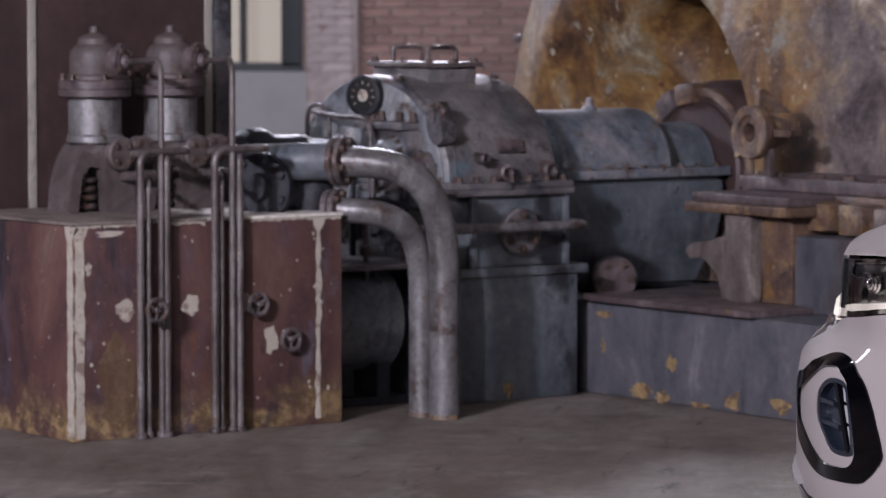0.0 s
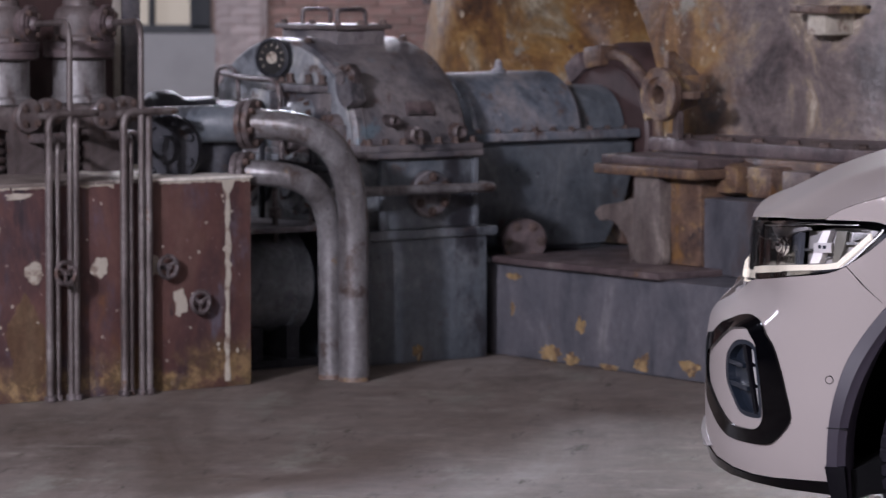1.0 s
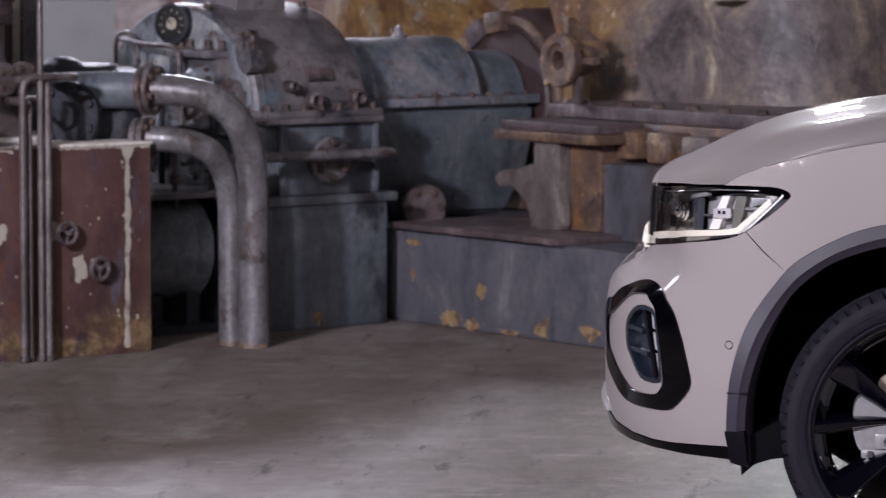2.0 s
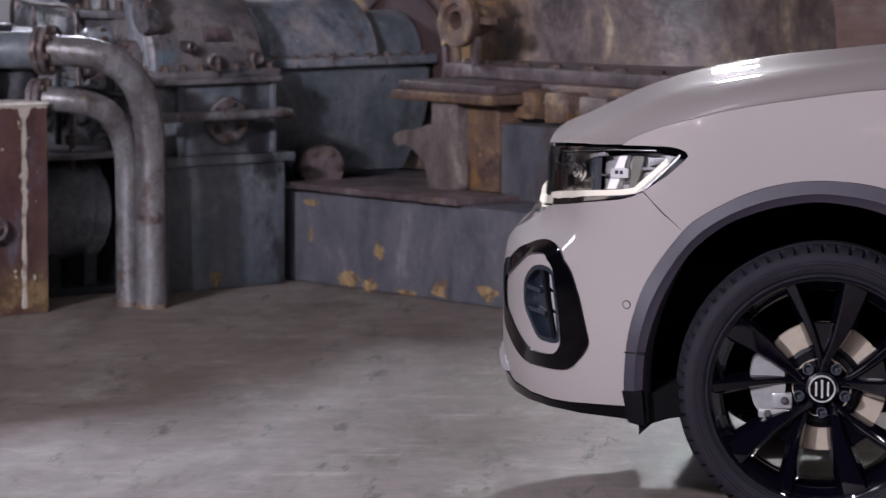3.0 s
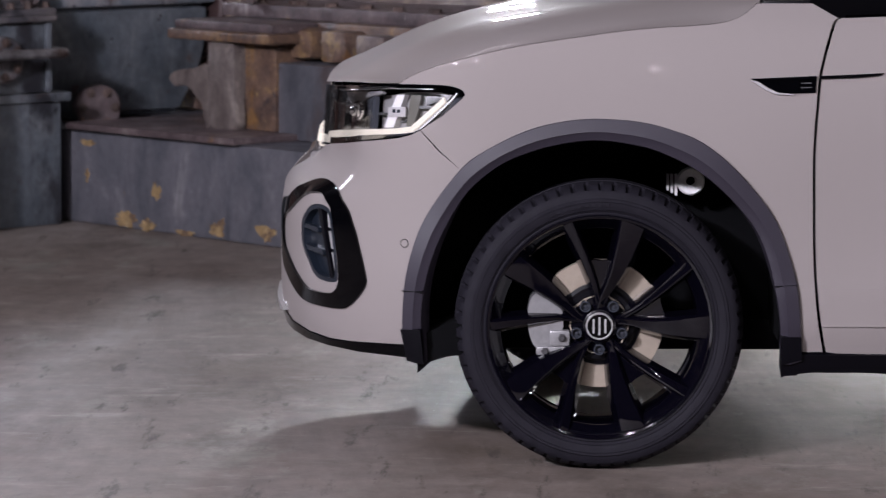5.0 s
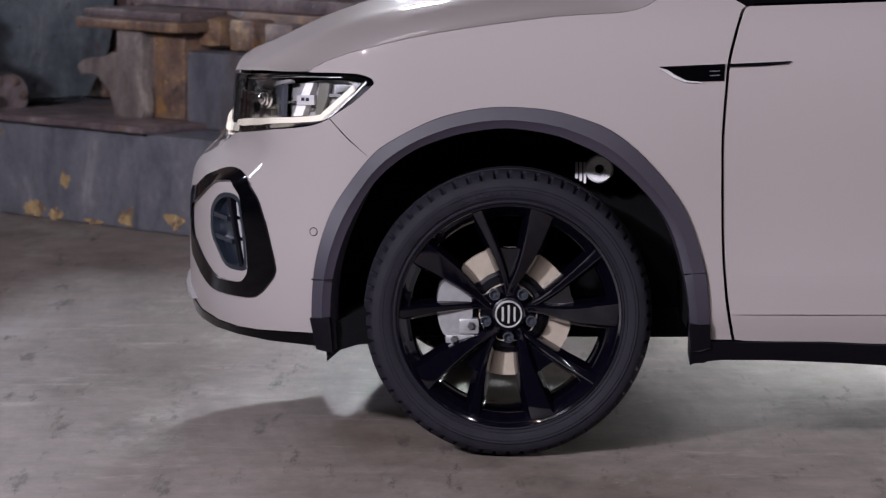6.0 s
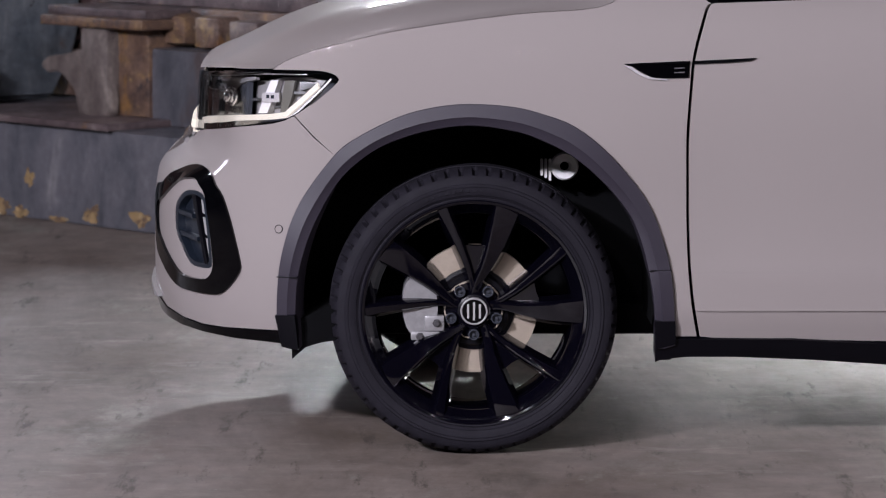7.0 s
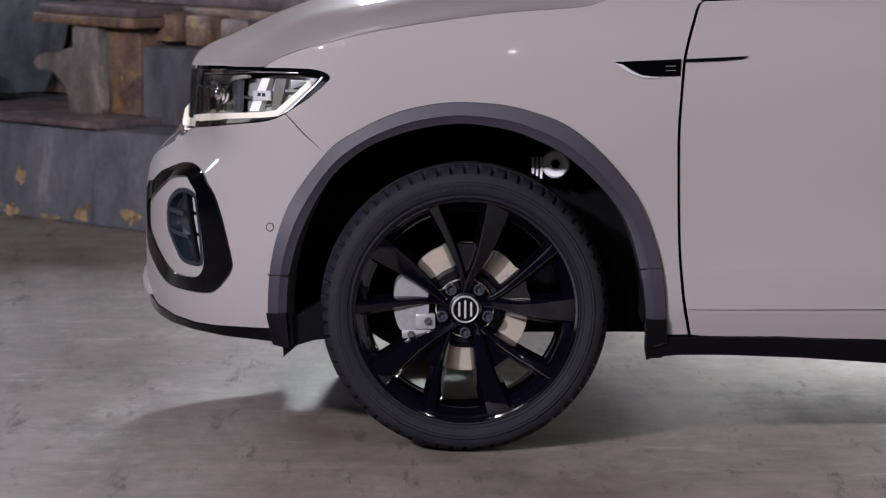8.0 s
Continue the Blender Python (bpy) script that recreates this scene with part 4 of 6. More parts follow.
# big bent pipes standing on the floor
def flanged_pipe(points, r, flange_r, bend, label):
    ob = thing("bent_pipe", label, "pipe", MACHINE, group="big bent pipes")
    bm = bmesh.new()
    a, b, c = (Vector(p) for p in points)
    path = []
    for i in range(25):
        t = math.pi / 2 * i / 24
        e = math.sin(t) ** 0.82
        path.append(Vector((a.x + (b.x - a.x) * e, a.y + (b.y - a.y) * e - 0.07 * math.sin(math.pi * e), a.z - bend * (1 - math.cos(t) ** 0.82))))
    path.append(c)
    tube(bm, path, r, 32)
    part("pipe_run", bm, pipe_grey, ob)
    p, d = Vector(points[0]), Vector((0.55, -0.84, 0.05)).normalized()
    for k, sh in enumerate((0.0, -0.027)):
        bm = bmesh.new()
        rod(bm, p + d * sh, p + d * (sh + 0.025), flange_r, n=40, bevel=0.004)
        fl = part("flange", bm, iron, ob, "bolted iron flange")
        if k == 0:
            a, b, c = frame_of(d)
            for i in range(6):
                t = 2 * math.pi * i / 6 + 0.3
                bm = bmesh.new()
                bolt(bm, p + d * 0.025 + (b * math.cos(t) + c * math.sin(t)) * flange_r * 0.78, d, 0.012, 0.014)
                part("bolt", bm, bolt_iron, fl)
    bm = bmesh.new()
    lathe(bm, (*points[-1][:2], 0), (0, 0, 1), [(r, 0), (r * 1.04, 0.0), (r * 1.03, 0.012), (r, 0.016)], 32)
    part("weld_collar", bm, rust_iron, ob)
    return ob


flanged_pipe([(-1.19, -0.19, 0.918), (-0.855, -0.350, 0.918), (-0.855, -0.352, 0.0)], 0.054, 0.088, 0.40, "thick worn grey pipe bending down to the floor")
flanged_pipe([(-1.19, -0.15, 0.745), (-0.876, -0.238, 0.745), (-0.876, -0.240, 0.0)], 0.045, 0.074, 0.30, "worn grey pipe bending down to the floor")

# black valve body behind the flanges
vb = thing("valve_body", "black oily valve body between pipes behind the tank", "valve", MACHINE)
bm = bmesh.new()
tube(bm, rounded([(-1.20, -0.17, 0.918), (-1.33, -0.10, 0.918), (-1.30, 0.25, 0.90)], 0.12, 10), 0.066, 28)
part("elbow", bm, gear_blue, vb)
bm = bmesh.new()
lathe(bm, (-1.26, 0.05, 0.83), (-0.55, -0.3, 0), [(0, 0), (0.12, 0.0), (0.13, 0.04), (0.10, 0.09), (0.085, 0.16), (0.12, 0.17), (0.12, 0.20), (0.05, 0.205), (0.045, 0.24), (0, 0.24)], 28)
rod(bm, (-1.22, -0.02, 0.70), (-1.20, -0.10, 0.98), 0.07, 0.06, n=24)
part("chamber", bm, oil_black, vb)
for i in range(7):
    t = 2 * math.pi * i / 7
    bm = bmesh.new()
    d = Vector((-0.55, -0.3, 0)).normalized()
    a, b, c = frame_of(d)
    bolt(bm, Vector((-1.26, 0.05, 0.83)) + d * 0.20 + (b * math.cos(t) + c * math.sin(t)) * 0.10, d, 0.016, 0.018)
    part("bolt", bm, oil_black, vb)
# black main behind
main = thing("black_main", "thick black pipe with a flanged joint behind the tank", "pipe", MACHINE)
bm = bmesh.new()
lathe(bm, (-1.36, 0.72, 0.905), (1, -0.02, 0), [(0, 0), (0.070, 0), (0.070, 0.28), (0.074, 0.32), (0.094, 0.335), (0.098, 0.35), (0.098, 0.41), (0.090, 0.43), (0.072, 0.46), (0.072, 0.60), (0.056, 0.63), (0.056, 0.95), (0, 0.95)], 40)
part("pipe_run", bm, oil_black, main)
part("stand", boxes((-1.02, -0.90, 0.68, 0.80, 0.0, 0.88), bevel=0.01), oil_black, main)

# pump drum under the pipes
drum = thing("pump_drum", "dark round pump housing on short feet under the pipes", "pump", MACHINE)
bm = bmesh.new()
lathe(bm, (-1.22, 0.32, 0.305), (1, 0, 0), [(0, 0), (0.17, 0.0), (0.188, 0.02), (0.188, 0.455), (0.204, 0.46), (0.204, 0.51), (0.192, 0.525), (0.12, 0.545), (0.05, 0.57), (0, 0.57)], 48)
part("drum", bm, drum_paint, drum)
# black sheet added so the shaded gap behind the drum reads dark
part("back_plate", boxes((-1.20, -0.535, 0.56, 0.60, 0.0, 0.52), bevel=0.004), oil_black, drum)
for u in (-1.12, -0.92, -0.76):
    part("foot", boxes((u - 0.028, u + 0.028, 0.17, 0.45, 0.0, 0.15), bevel=0.006), oil_black, drum)
part("bed_plate", boxes((-1.20, -0.66, 0.14, 0.50, 0.0005, 0.03), bevel=0.005), oil_black, drum)
part("shelf_plate", boxes((-1.15, -0.58, 0.05, 0.62, 0.505, 0.525), bevel=0.004), slate, drum)
bm = bmesh.new()
rod(bm, (-0.84, 0.17, 0.46), (-0.84, 0.17, 0.66), 0.011, n=12)
rod(bm, (-0.84, 0.17, 0.55), (-0.84, 0.17, 0.59), 0.024, n=12, bevel=0.004)
rod(bm, (-0.84, 0.17, 0.495), (-0.84, 0.17, 0.51), 0.028, n=6, bevel=0.003)
part("grease_cup", bm, iron, drum)
bm = bmesh.new()
tube(bm, rounded([(-0.73, 0.10, 0.52), (-0.73, 0.10, 0.62), (-0.70, 0.10, 0.62), (-0.70, 0.10, 0.52)], 0.014), 0.007, 10)
part("eye", bm, iron, drum)

# thin level pipe along the gear case
lp = thing("level_pipe", "thin grey horizontal pipe along the gear case", "pipe", MACHINE)
bm = bmesh.new()
tube(bm, rounded([(-0.80, -0.12, 0.655), (-0.03, -0.085, 0.648), (0.0, 0.10, 0.648)], 0.03), 0.0185, 16)
part("pipe_run", bm, pipe_grey, lp)

# coupling housing
coup = thing("coupling_housing", "slate-blue rounded coupling housing between gear and turbine", "housing", MACHINE)
bm = bmesh.new()
lathe(bm, (0.13, SHAFT_W, JOINT + 0.01), (1, 0, 0), [(0.20, 0.0), (0.232, 0.004), (0.245, 0.02), (0.245, 0.52), (0.235, 0.535), (0.17, 0.54), (0.17, 0.60)], 40, 0, 360)
bmesh.ops.bisect_plane(bm, geom=bm.verts[:] + bm.edges[:] + bm.faces[:], plane_co=(0, 0, 0.832), plane_no=(0, 0, -1), clear_outer=True)
part("upper_cover", bm, blue_grey, coup)
bm = bmesh.new()
lathe(bm, (0.66, SHAFT_W, JOINT + 0.01), (1, 0, 0), [(0.02, 0), (0.180, 0.0), (0.185, 0.01), (0.185, 0.26), (0.16, 0.27), (0.16, 0.5)], 40)
part("end_cover", bm, gear_blue, coup)
bm = bmesh.new()
lathe(bm, (0.94, SHAFT_W, JOINT + 0.01), (1, 0, 0), [(0.10, 0), (0.225, 0.0), (0.225, 0.035), (0.21, 0.04), (0.21, 0.08), (0.24, 0.085), (0.24, 0.13), (0.15, 0.15)], 44)
part("gland_ring", bm, maroon_sheet, coup)
bm = boxes((0.10, 0.92, SHAFT_W - 0.285, SHAFT_W + 0.285, 0.795, 0.83), bevel=0.005)
part("joint_flange", bm, blue_grey, coup)
for i in range(9):
    bm = bmesh.new()
    bolt(bm, (0.14 + i * 0.09, SHAFT_W - 0.265, 0.83), (0, 0, 1), 0.012, 0.013)
    part("bolt", bm, bolt_iron, coup)
bm = bmesh.new()
lo_rows = []
for k, (zz, hw_, u0, u1) in enumerate([(0.794, 0.265, 0.11, 0.91), (0.66, 0.262, 0.11, 0.91), (0.54, 0.235, 0.12, 0.90), (0.45, 0.19, 0.14, 0.88), (0.36, 0.15, 0.16, 0.86)]):
    lo_rows.append([bm.verts.new((u, SHAFT_W + s * hw_, zz)) for u, s in ((u0, -1), (u1, -1), (u1, 1), (u0, 1))])
for p, q in zip(lo_rows, lo_rows[1:]):
    for j in range(4):
        bm.faces.new((p[j], p[(j + 1) % 4], q[(j + 1) % 4], q[j]))
bm.faces.new(lo_rows[0])
bm.faces.new(lo_rows[-1])
bmesh.ops.bevel(bm, geom=bm.edges[:], offset=0.02, segments=3, affect="EDGES")
part("lower_body", bm, gear_blue, coup)
bm = bmesh.new()
rod(bm, (0.38, 0.35, 0.415), (0.30, 0.16, 0.415), 0.062, n=32, bevel=0.006)
rod(bm, (0.312, 0.19, 0.415), (0.292, 0.143, 0.415), 0.088, n=32, bevel=0.006)
stub = part("drain_flange", bm, brown_iron, coup)
for k in range(6):
    a = 2 * math.pi * k / 6
    d = Vector((-0.02, -0.047, 0)).normalized()
    _, b, c = frame_of(d)
    bm = bmesh.new()
    bolt(bm, Vector((0.292, 0.143, 0.415)) + (b * math.cos(a) + c * math.sin(a)) * 0.064, d, 0.013, 0.012)
    part("bolt", bm, bolt_iron, stub)
bm = bmesh.new()
lathe(bm, (0.42, SHAFT_W - 0.02, 1.05), (0, 0, 1), [(0, -0.02), (0.03, -0.02), (0.03, 0.012), (0.02, 0.016), (0.012, 0.05), (0, 0.052)], 20)
part("breather", bm, blue_grey, coup)

# turbine foundation block
found = thing("foundation_block", "blue-grey painted foundation with flaking paint at its foot", "foundation", MACHINE)
part("block", boxes((0.095, 1.9, -1.95, 1.6, 0.0, 0.352), bevel=0.016), foundation_paint, found)
part("sole_plate", boxes((0.06, 1.2, -0.94, 0.05, 0.3525, 0.378), bevel=0.006), brown_iron, found, "brown sole plate on the foundation")
rnd = random.Random(8)
for i, (w, z, a, b) in enumerate([(-0.27, 0.035, 0.062, 0.026), (-0.40, 0.022, 0.045, 0.020), (-0.81, 0.045, 0.036, 0.030), (-1.08, 0.05, 0.045, 0.028), (-0.454, 0.150, 0.020, 0.032), (-0.04, 0.183, 0.012, 0.018), (-0.62, 0.012, 0.05, 0.010), (-0.055, 0.306, 0.05, 0.010)]):
    flake(found, "paint_flake", ragged(w, z, a, b  , 72, 0.42, seed=300 + i), 0.095, ochre_crust, side="end", proud=0.003)
flake(gear, "paint_flake", ragged(-0.32, 0.04, 0.022, 0.028  , 72, 0.42, seed=330), 0.0, ochre_crust, proud=0.002)

# support bracket of the turbine casing
br = thing("support_bracket", "rust-stained iron bracket carrying the turbine flange", "bracket", MACHINE)
part("column", boxes((0.35, 0.60, -0.83, -0.465, 0.3785, 0.700), bevel=0.012), rust_dark, br)
part("column_edge", boxes((0.293, 0.40, -0.66, -0.505, 0.3786, 0.699), bevel=0.02), grey_brown, br)
bm = bmesh.new()
prism(bm, curve_through([(-0.66, 0.379), (-0.515, 0.379), (-0.482, 0.433), (-0.438, 0.483), (-0.365, 0.527), (-0.304, 0.522), (-0.272, 0.552), (-0.314, 0.580), (-0.414, 0.594), (-0.50, 0.615), (-0.60, 0.590), (-0.66, 0.50)], 4, True), lambda x, y, d: Vector((0.298 + d, x, y)), 0.045)
bmesh.ops.triangulate(bm, faces=[f for f in bm.faces if len(f.verts) > 4])
bmesh.ops.bevel(bm, geom=[e for e in bm.edges if e.calc_face_angle(0) > 1.2], offset=0.006, segments=2, affect="EDGES")
part("gusset", bm, grey_brown, br, "curved worn iron gusset")
part("top_plate", boxes((0.27, 0.62, -0.885, -0.30, 0.7005, 0.738), bevel=0.010), rust_dark, br)
part("ledge", boxes((0.30, 0.62, -0.87, -0.31, 0.7385, 0.772), bevel=0.008), brown_iron, br)
part("side_box", boxes((0.36, 0.9, -1.6, -0.832, 0.3535, 0.632), bevel=0.01), foundation_paint, br)
for w0, w1, z0, z1, m in ((-0.945, -0.765, 0.640, 0.757, rust_dark), (-1.13, -1.00, 0.640, 0.752, rust_iron), (-1.34, -1.19, 0.638, 0.745, rust_shell), (-1.62, -1.42, 0.64, 0.75, rust_iron)):
    part("lug", boxes((0.42, 0.6, w0, w1, z0, z1), bevel=0.045 if w0 > -1 else 0.012), m, br)

part("web", boxes((0.52, 0.62, -1.95, -0.832, 0.633, 0.774), bevel=0.008), rust_dark, br)

# turbine casing: a big end shell hollowed round the shaft
turb = thing("turbine_casing", "large rust-streaked turbine casing with a hollowed end", "turbine", MACHINE)
TU, TW = 0.90, 0.46


def ease_in_out(t):
    t = min(1.0, max(0.0, t))
    return t * t * (3 - 2 * t)


PROFILE = [(0.20, 0.60, 0.56), (0.34, 0.59, 0.53), (0.43, 0.57, 0.49), (0.50, 0.52, 0.44), (0.555, 0.44, 0.38), (0.60, 0.30, 0.31), (0.64, 0.13, 0.24), (0.685, 0.020, 0.18), (0.73, -0.045, 0.17), (0.82, -0.020, 0.12), (0.92, 0.018, 0.085), (1.10, 0.06, 0.085),
           (1.30, 0.115, 0.125), (1.47, 0.19, 0.19), (1.565, 0.28, 0.28), (1.61, 0.38, 0.38), (1.62, 0.5, 0.5), (1.62, 0.85, 0.85), (1.2, 1.0, 1.0), (0.0, 1.02, 1.02)]
INNER = [(0.20, 1.02), (0.38, 1.02), (0.52, 1.00), (0.62, 0.92), (0.675, 0.76), (0.695, 0.52), (0.700, 0.25)]
bm = bmesh.new()
N = 96
ring_rows = []
for i in range(N):
    a = 2 * math.pi * i / N
    row = []
    soft = ease_in_out((1.15 - math.cos(a)) / 1.6)
    under = (1 - ease_in_out((math.degrees(a) - 78) / 50)) if a < math.pi else 0.0
    brow = -0.045 + 0.215 * soft
    for k, (r, d_crisp, d_soft) in enumerate(PROFILE):
        du = d_crisp + (d_soft - d_crisp) * soft
        off = 0.27 * (1 - ease_in_out((r - 0.8) / 0.6))
        if k >= len(INNER):
            depth = du
        else:
            depth = 0.01 + (du - 0.01) * (1.55 - 0.75 * soft)
            r_in, d_in = INNER[k]
            r += (r_in - r) * under
            depth += (brow + d_in - depth) * under
        row.append(bm.verts.new((TU + depth, TW + off - math.cos(a) * r, JOINT + math.sin(a) * r * (1.04 if PROFILE[k][0] < 0.7 else 1.0))))
    ring_rows.append(row)
for i in range(N):
    p, q = ring_rows[i], ring_rows[(i + 1) % N]
    for j in range(len(PROFILE) - 1):
        bm.faces.new((p[j], q[j], q[j + 1], p[j + 1]))
bm.faces.new([r[0] for r in ring_rows])
bmesh.ops.bisect_plane(bm, geom=bm.verts[:] + bm.edges[:] + bm.faces[:], plane_co=(0, 0, 0.765), plane_no=(0, 0, -1), clear_outer=True)
part("upper_shell", bm, rust_shell, turb, sharp=60)
bm = boxes((0.56, 1.7, -2.05, -0.27, 0.775, 0.825), bevel=0.006)
part("joint_flange", bm, brown_iron, turb)
part("lower_shell", boxes((0.95, 1.7, -1.0, 1.75, 0.3535, 0.765), bevel=0.05), rust_iron, turb)
for i, w in enumerate((-0.36, -0.43, -0.62, -0.69, -0.84, -1.02, -1.22, -1.40, -1.60, -1.82)):
    bm = bmesh.new()
    bolt(bm, (0.60 + 0.012 * (i % 3), w, 0.826), (0, 0, 1), 0.026 if i % 3 else 0.020, 0.014)
    part("bolt", bm, bolt_iron, turb)
# hub and gland inside the hollow
bm = bmesh.new()
lathe(bm, (0.95, TW, JOINT), (1, 0, 0), [(0.12, 0), (0.30, 0.0), (0.34, 0.04), (0.36, 0.10), (0.36, 0.3)], 48)
part("gland_housing", bm, maroon_sheet, turb)
bm = bmesh.new()
lathe(bm, (0.955, TW, JOINT), (1, 0, 0), [(0.315 + 0.022 * math.cos(t), 0.022 * math.sin(t)) for t in np.linspace(0, 2 * math.pi, 11)], 64)
for v in bm.verts:
    v.co += Vector((0.3, 1, 1)) * 0.012 * noise.noise(v.co * 16)
part("gland_crust", bm, rust_iron, turb, "rust-crusted ring round the shaft gland")
bm = bmesh.new()
lathe(bm, (0.93, TW, JOINT), (1, 0, 0), [(0.10, 0), (0.262, 0.0), (0.275, 0.010), (0.275, 0.05), (0.20, 0.06)], 56)
part("gland_cover", bm, maroon_sheet, turb)
for k in range(2):
    a = radians(100 + k * 24)
    bm = bmesh.new()
    box(bm, -0.04, 0.10, -0.055, 0.055, -0.050, 0.036, 0.014)
    for v in bm.verts:
        v.co += Vector((0.016, 0.012, 0.012)) * noise.noise(v.co * 14 + Vector((k * 3.1, 0, 0)))
    boss = part("gland_boss", bm, brown_iron if k % 2 else rust_dark, turb)
    boss.matrix_basis = Matrix.Translation((0.95, TW - 0.315 * math.cos(a), JOINT + 0.315 * math.sin(a))) @ pose(0, 0, 0, 90 - math.degrees(a), 0, 0)
# port ring on a stub
ringp = thing("port_ring", "rusty pipe flange ring with an open bore and webs", "flange", MACHINE)
bm = bmesh.new()
lathe(bm, (0.50, -0.40, 0.990), (1, 0, 0), [(0.036, 0.14), (0.036, 0.0), (0.060, 0.0), (0.064, -0.006), (0.096, -0.006), (0.101, 0.0), (0.101, 0.030), (0.092, 0.036), (0.075, 0.038), (0.066, 0.10), (0.050, 0.16), (0.036, 0.16), (0.036, 0.14)], 44)
part("ring", bm, rust_iron, ringp)
for a in (90, 0, 215):
    bm = bmesh.new()
    d = Vector((0, -math.cos(radians(a)), math.sin(radians(a))))
    p = Vector((0.54, -0.40, 0.990))
    n_ = d.cross(Vector((1, 0, 0)))
    pts = [p + d * 0.07, p + d * 0.16, p + Vector((0.03, 0, 0)) + d * 0.16, p + Vector((0.16, 0, 0)) + d * 0.07]
    vs = [[bm.verts.new(q + n_ * s) for q in pts] for s in (-0.012, 0.012)]
    bm.faces.new(vs[0])
    bm.faces.new(vs[1][::-1])
    for i in range(4):
        bm.faces.new((vs[0][i], vs[1][i], vs[1][(i + 1) % 4], vs[0][(i + 1) % 4]))
    part("web", bm, rust_iron, ringp)
part("ring_post", boxes((0.535, 0.565, -0.475, -0.44, 0.826, 0.93), bevel=0.004), rust_shell, ringp)
# small bracket high on the casing
hb = thing("casing_lug", "pale rusty lug welded on the turbine casing", "bracket", MACHINE)
part("lug_plate", boxes((0.88, 1.10, -0.92, -0.70, 1.295, 1.325), bevel=0.006), rust_iron, hb)
part("rim_lug", boxes((1.18, 1.36, 1.985, 2.03, 1.29, 1.325), bevel=0.004), iron, hb)
part("lug_block", boxes((0.92, 1.10, -0.86, -0.76, 1.215, 1.294), bevel=0.006), cream_paint, hb)



# ---------------------------------------------------------------- the car: x to its rear, y inward from its flank, front axle at x = 0
from mathutils.geometry import delaunay_2d_cdt

HALF = 0.905
FIT = 0.991
CAR = pose(0, 9.1 * FIT, EYE * (1 - FIT), 0, 0, 2.0) @ Matrix.Scale(FIT, 4)
car = thing("car", "parked warm-grey compact crossover with charcoal cladding and black wheels", "car", CAR)
NOSE_X, NOSE_A, NOSE_P = -0.20, 0.59, 2.7


def nose_curve():
    th = np.linspace(0, math.pi / 2, 1500)
    x = NOSE_X - NOSE_A * np.cos(th) ** (2 / NOSE_P)
    y = 0.90 * (1 - np.sin(th) ** (2 / NOSE_P))
    s = np.concatenate([[0], np.cumsum(np.hypot(np.diff(x), np.diff(y)))])
    return s - s[-1] + NOSE_X, x, y


NS, NX, NY = nose_curve()
S_MID = float(NS[0])
LEAN_BACK = [(0.18, 0.08), (0.24, 0.015), (0.30, 0.003), (0.36, 0.0), (0.45, 0.0), (0.56, 0.002), (0.62, 0.012), (0.66, 0.060), (0.70, 0.100), (0.76, 0.108), (0.84, 0.11), (0.88, 0.118), (0.90, 0.13), (1.0, 0.27)]
FLANK = [(0.18, 0.06), (0.25, 0.03), (0.329, 0.004), (0.335, 0.001), (0.427, 0.0), (0.434, 0.0075), (0.55, 0.016), (0.70, 0.012), (0.80, 0.009), (0.88, 0.013), (0.94, 0.022), (1.0, 0.040), (1.05, 0.068), (1.1, 0.11)]
FLANK_FRONT = [(0.18, 0.05), (0.32, 0.015), (0.45, 0.0), (0.6, 0.004), (0.72, 0.0), (0.82, 0.005), (0.88, 0.011), (0.94, 0.021), (1.0, 0.040), (1.05, 0.068), (1.1, 0.11)]


def ease(t):
    t = min(1.0, max(0.0, t))
    return t * t * (3 - 2 * t)


def skin(s, z):
    """A point of the body's outer skin: s is x on the flank and runs on round the nose to the middle."""
    x, y = (float(np.interp(s, NS, NX)), float(np.interp(s, NS, NY))) if s < NOSE_X else (s, 0.0)
    k = ease((s - 0.25) / 0.4)
    side = smooth_table(FLANK_FRONT, z) * (1 - k) + (lerp_table(FLANK, z) if z < 0.5 else smooth_table(FLANK, z)) * k
    x += lerp_table(LEAN_BACK, z) * ease((-0.42 - s) / 0.5)
    if s > 0.6:
        side += 0.012 * (s - 0.6) ** 2
    return Vector((x, y + side, z))


def skin_normal(s, z):
    a = skin(s + 0.004, z) - skin(s - 0.004, z)
    b = skin(s, z + 0.004) - skin(s, z - 0.004)
    n = a.cross(b)
    n.normalize()
    return n


def on_skin(s, z, out=0.0):
    return skin(s, z) + skin_normal(s, z) * out


def inside(p, poly):
    c = False
    for (x0, y0), (x1, y1) in zip(poly, poly[1:] + poly[:1]):
        if (y0 > p[1]) != (y1 > p[1]) and p[0] < (x1 - x0) * (p[1] - y0) / (y1 - y0) + x0:
            c = not c
    return c


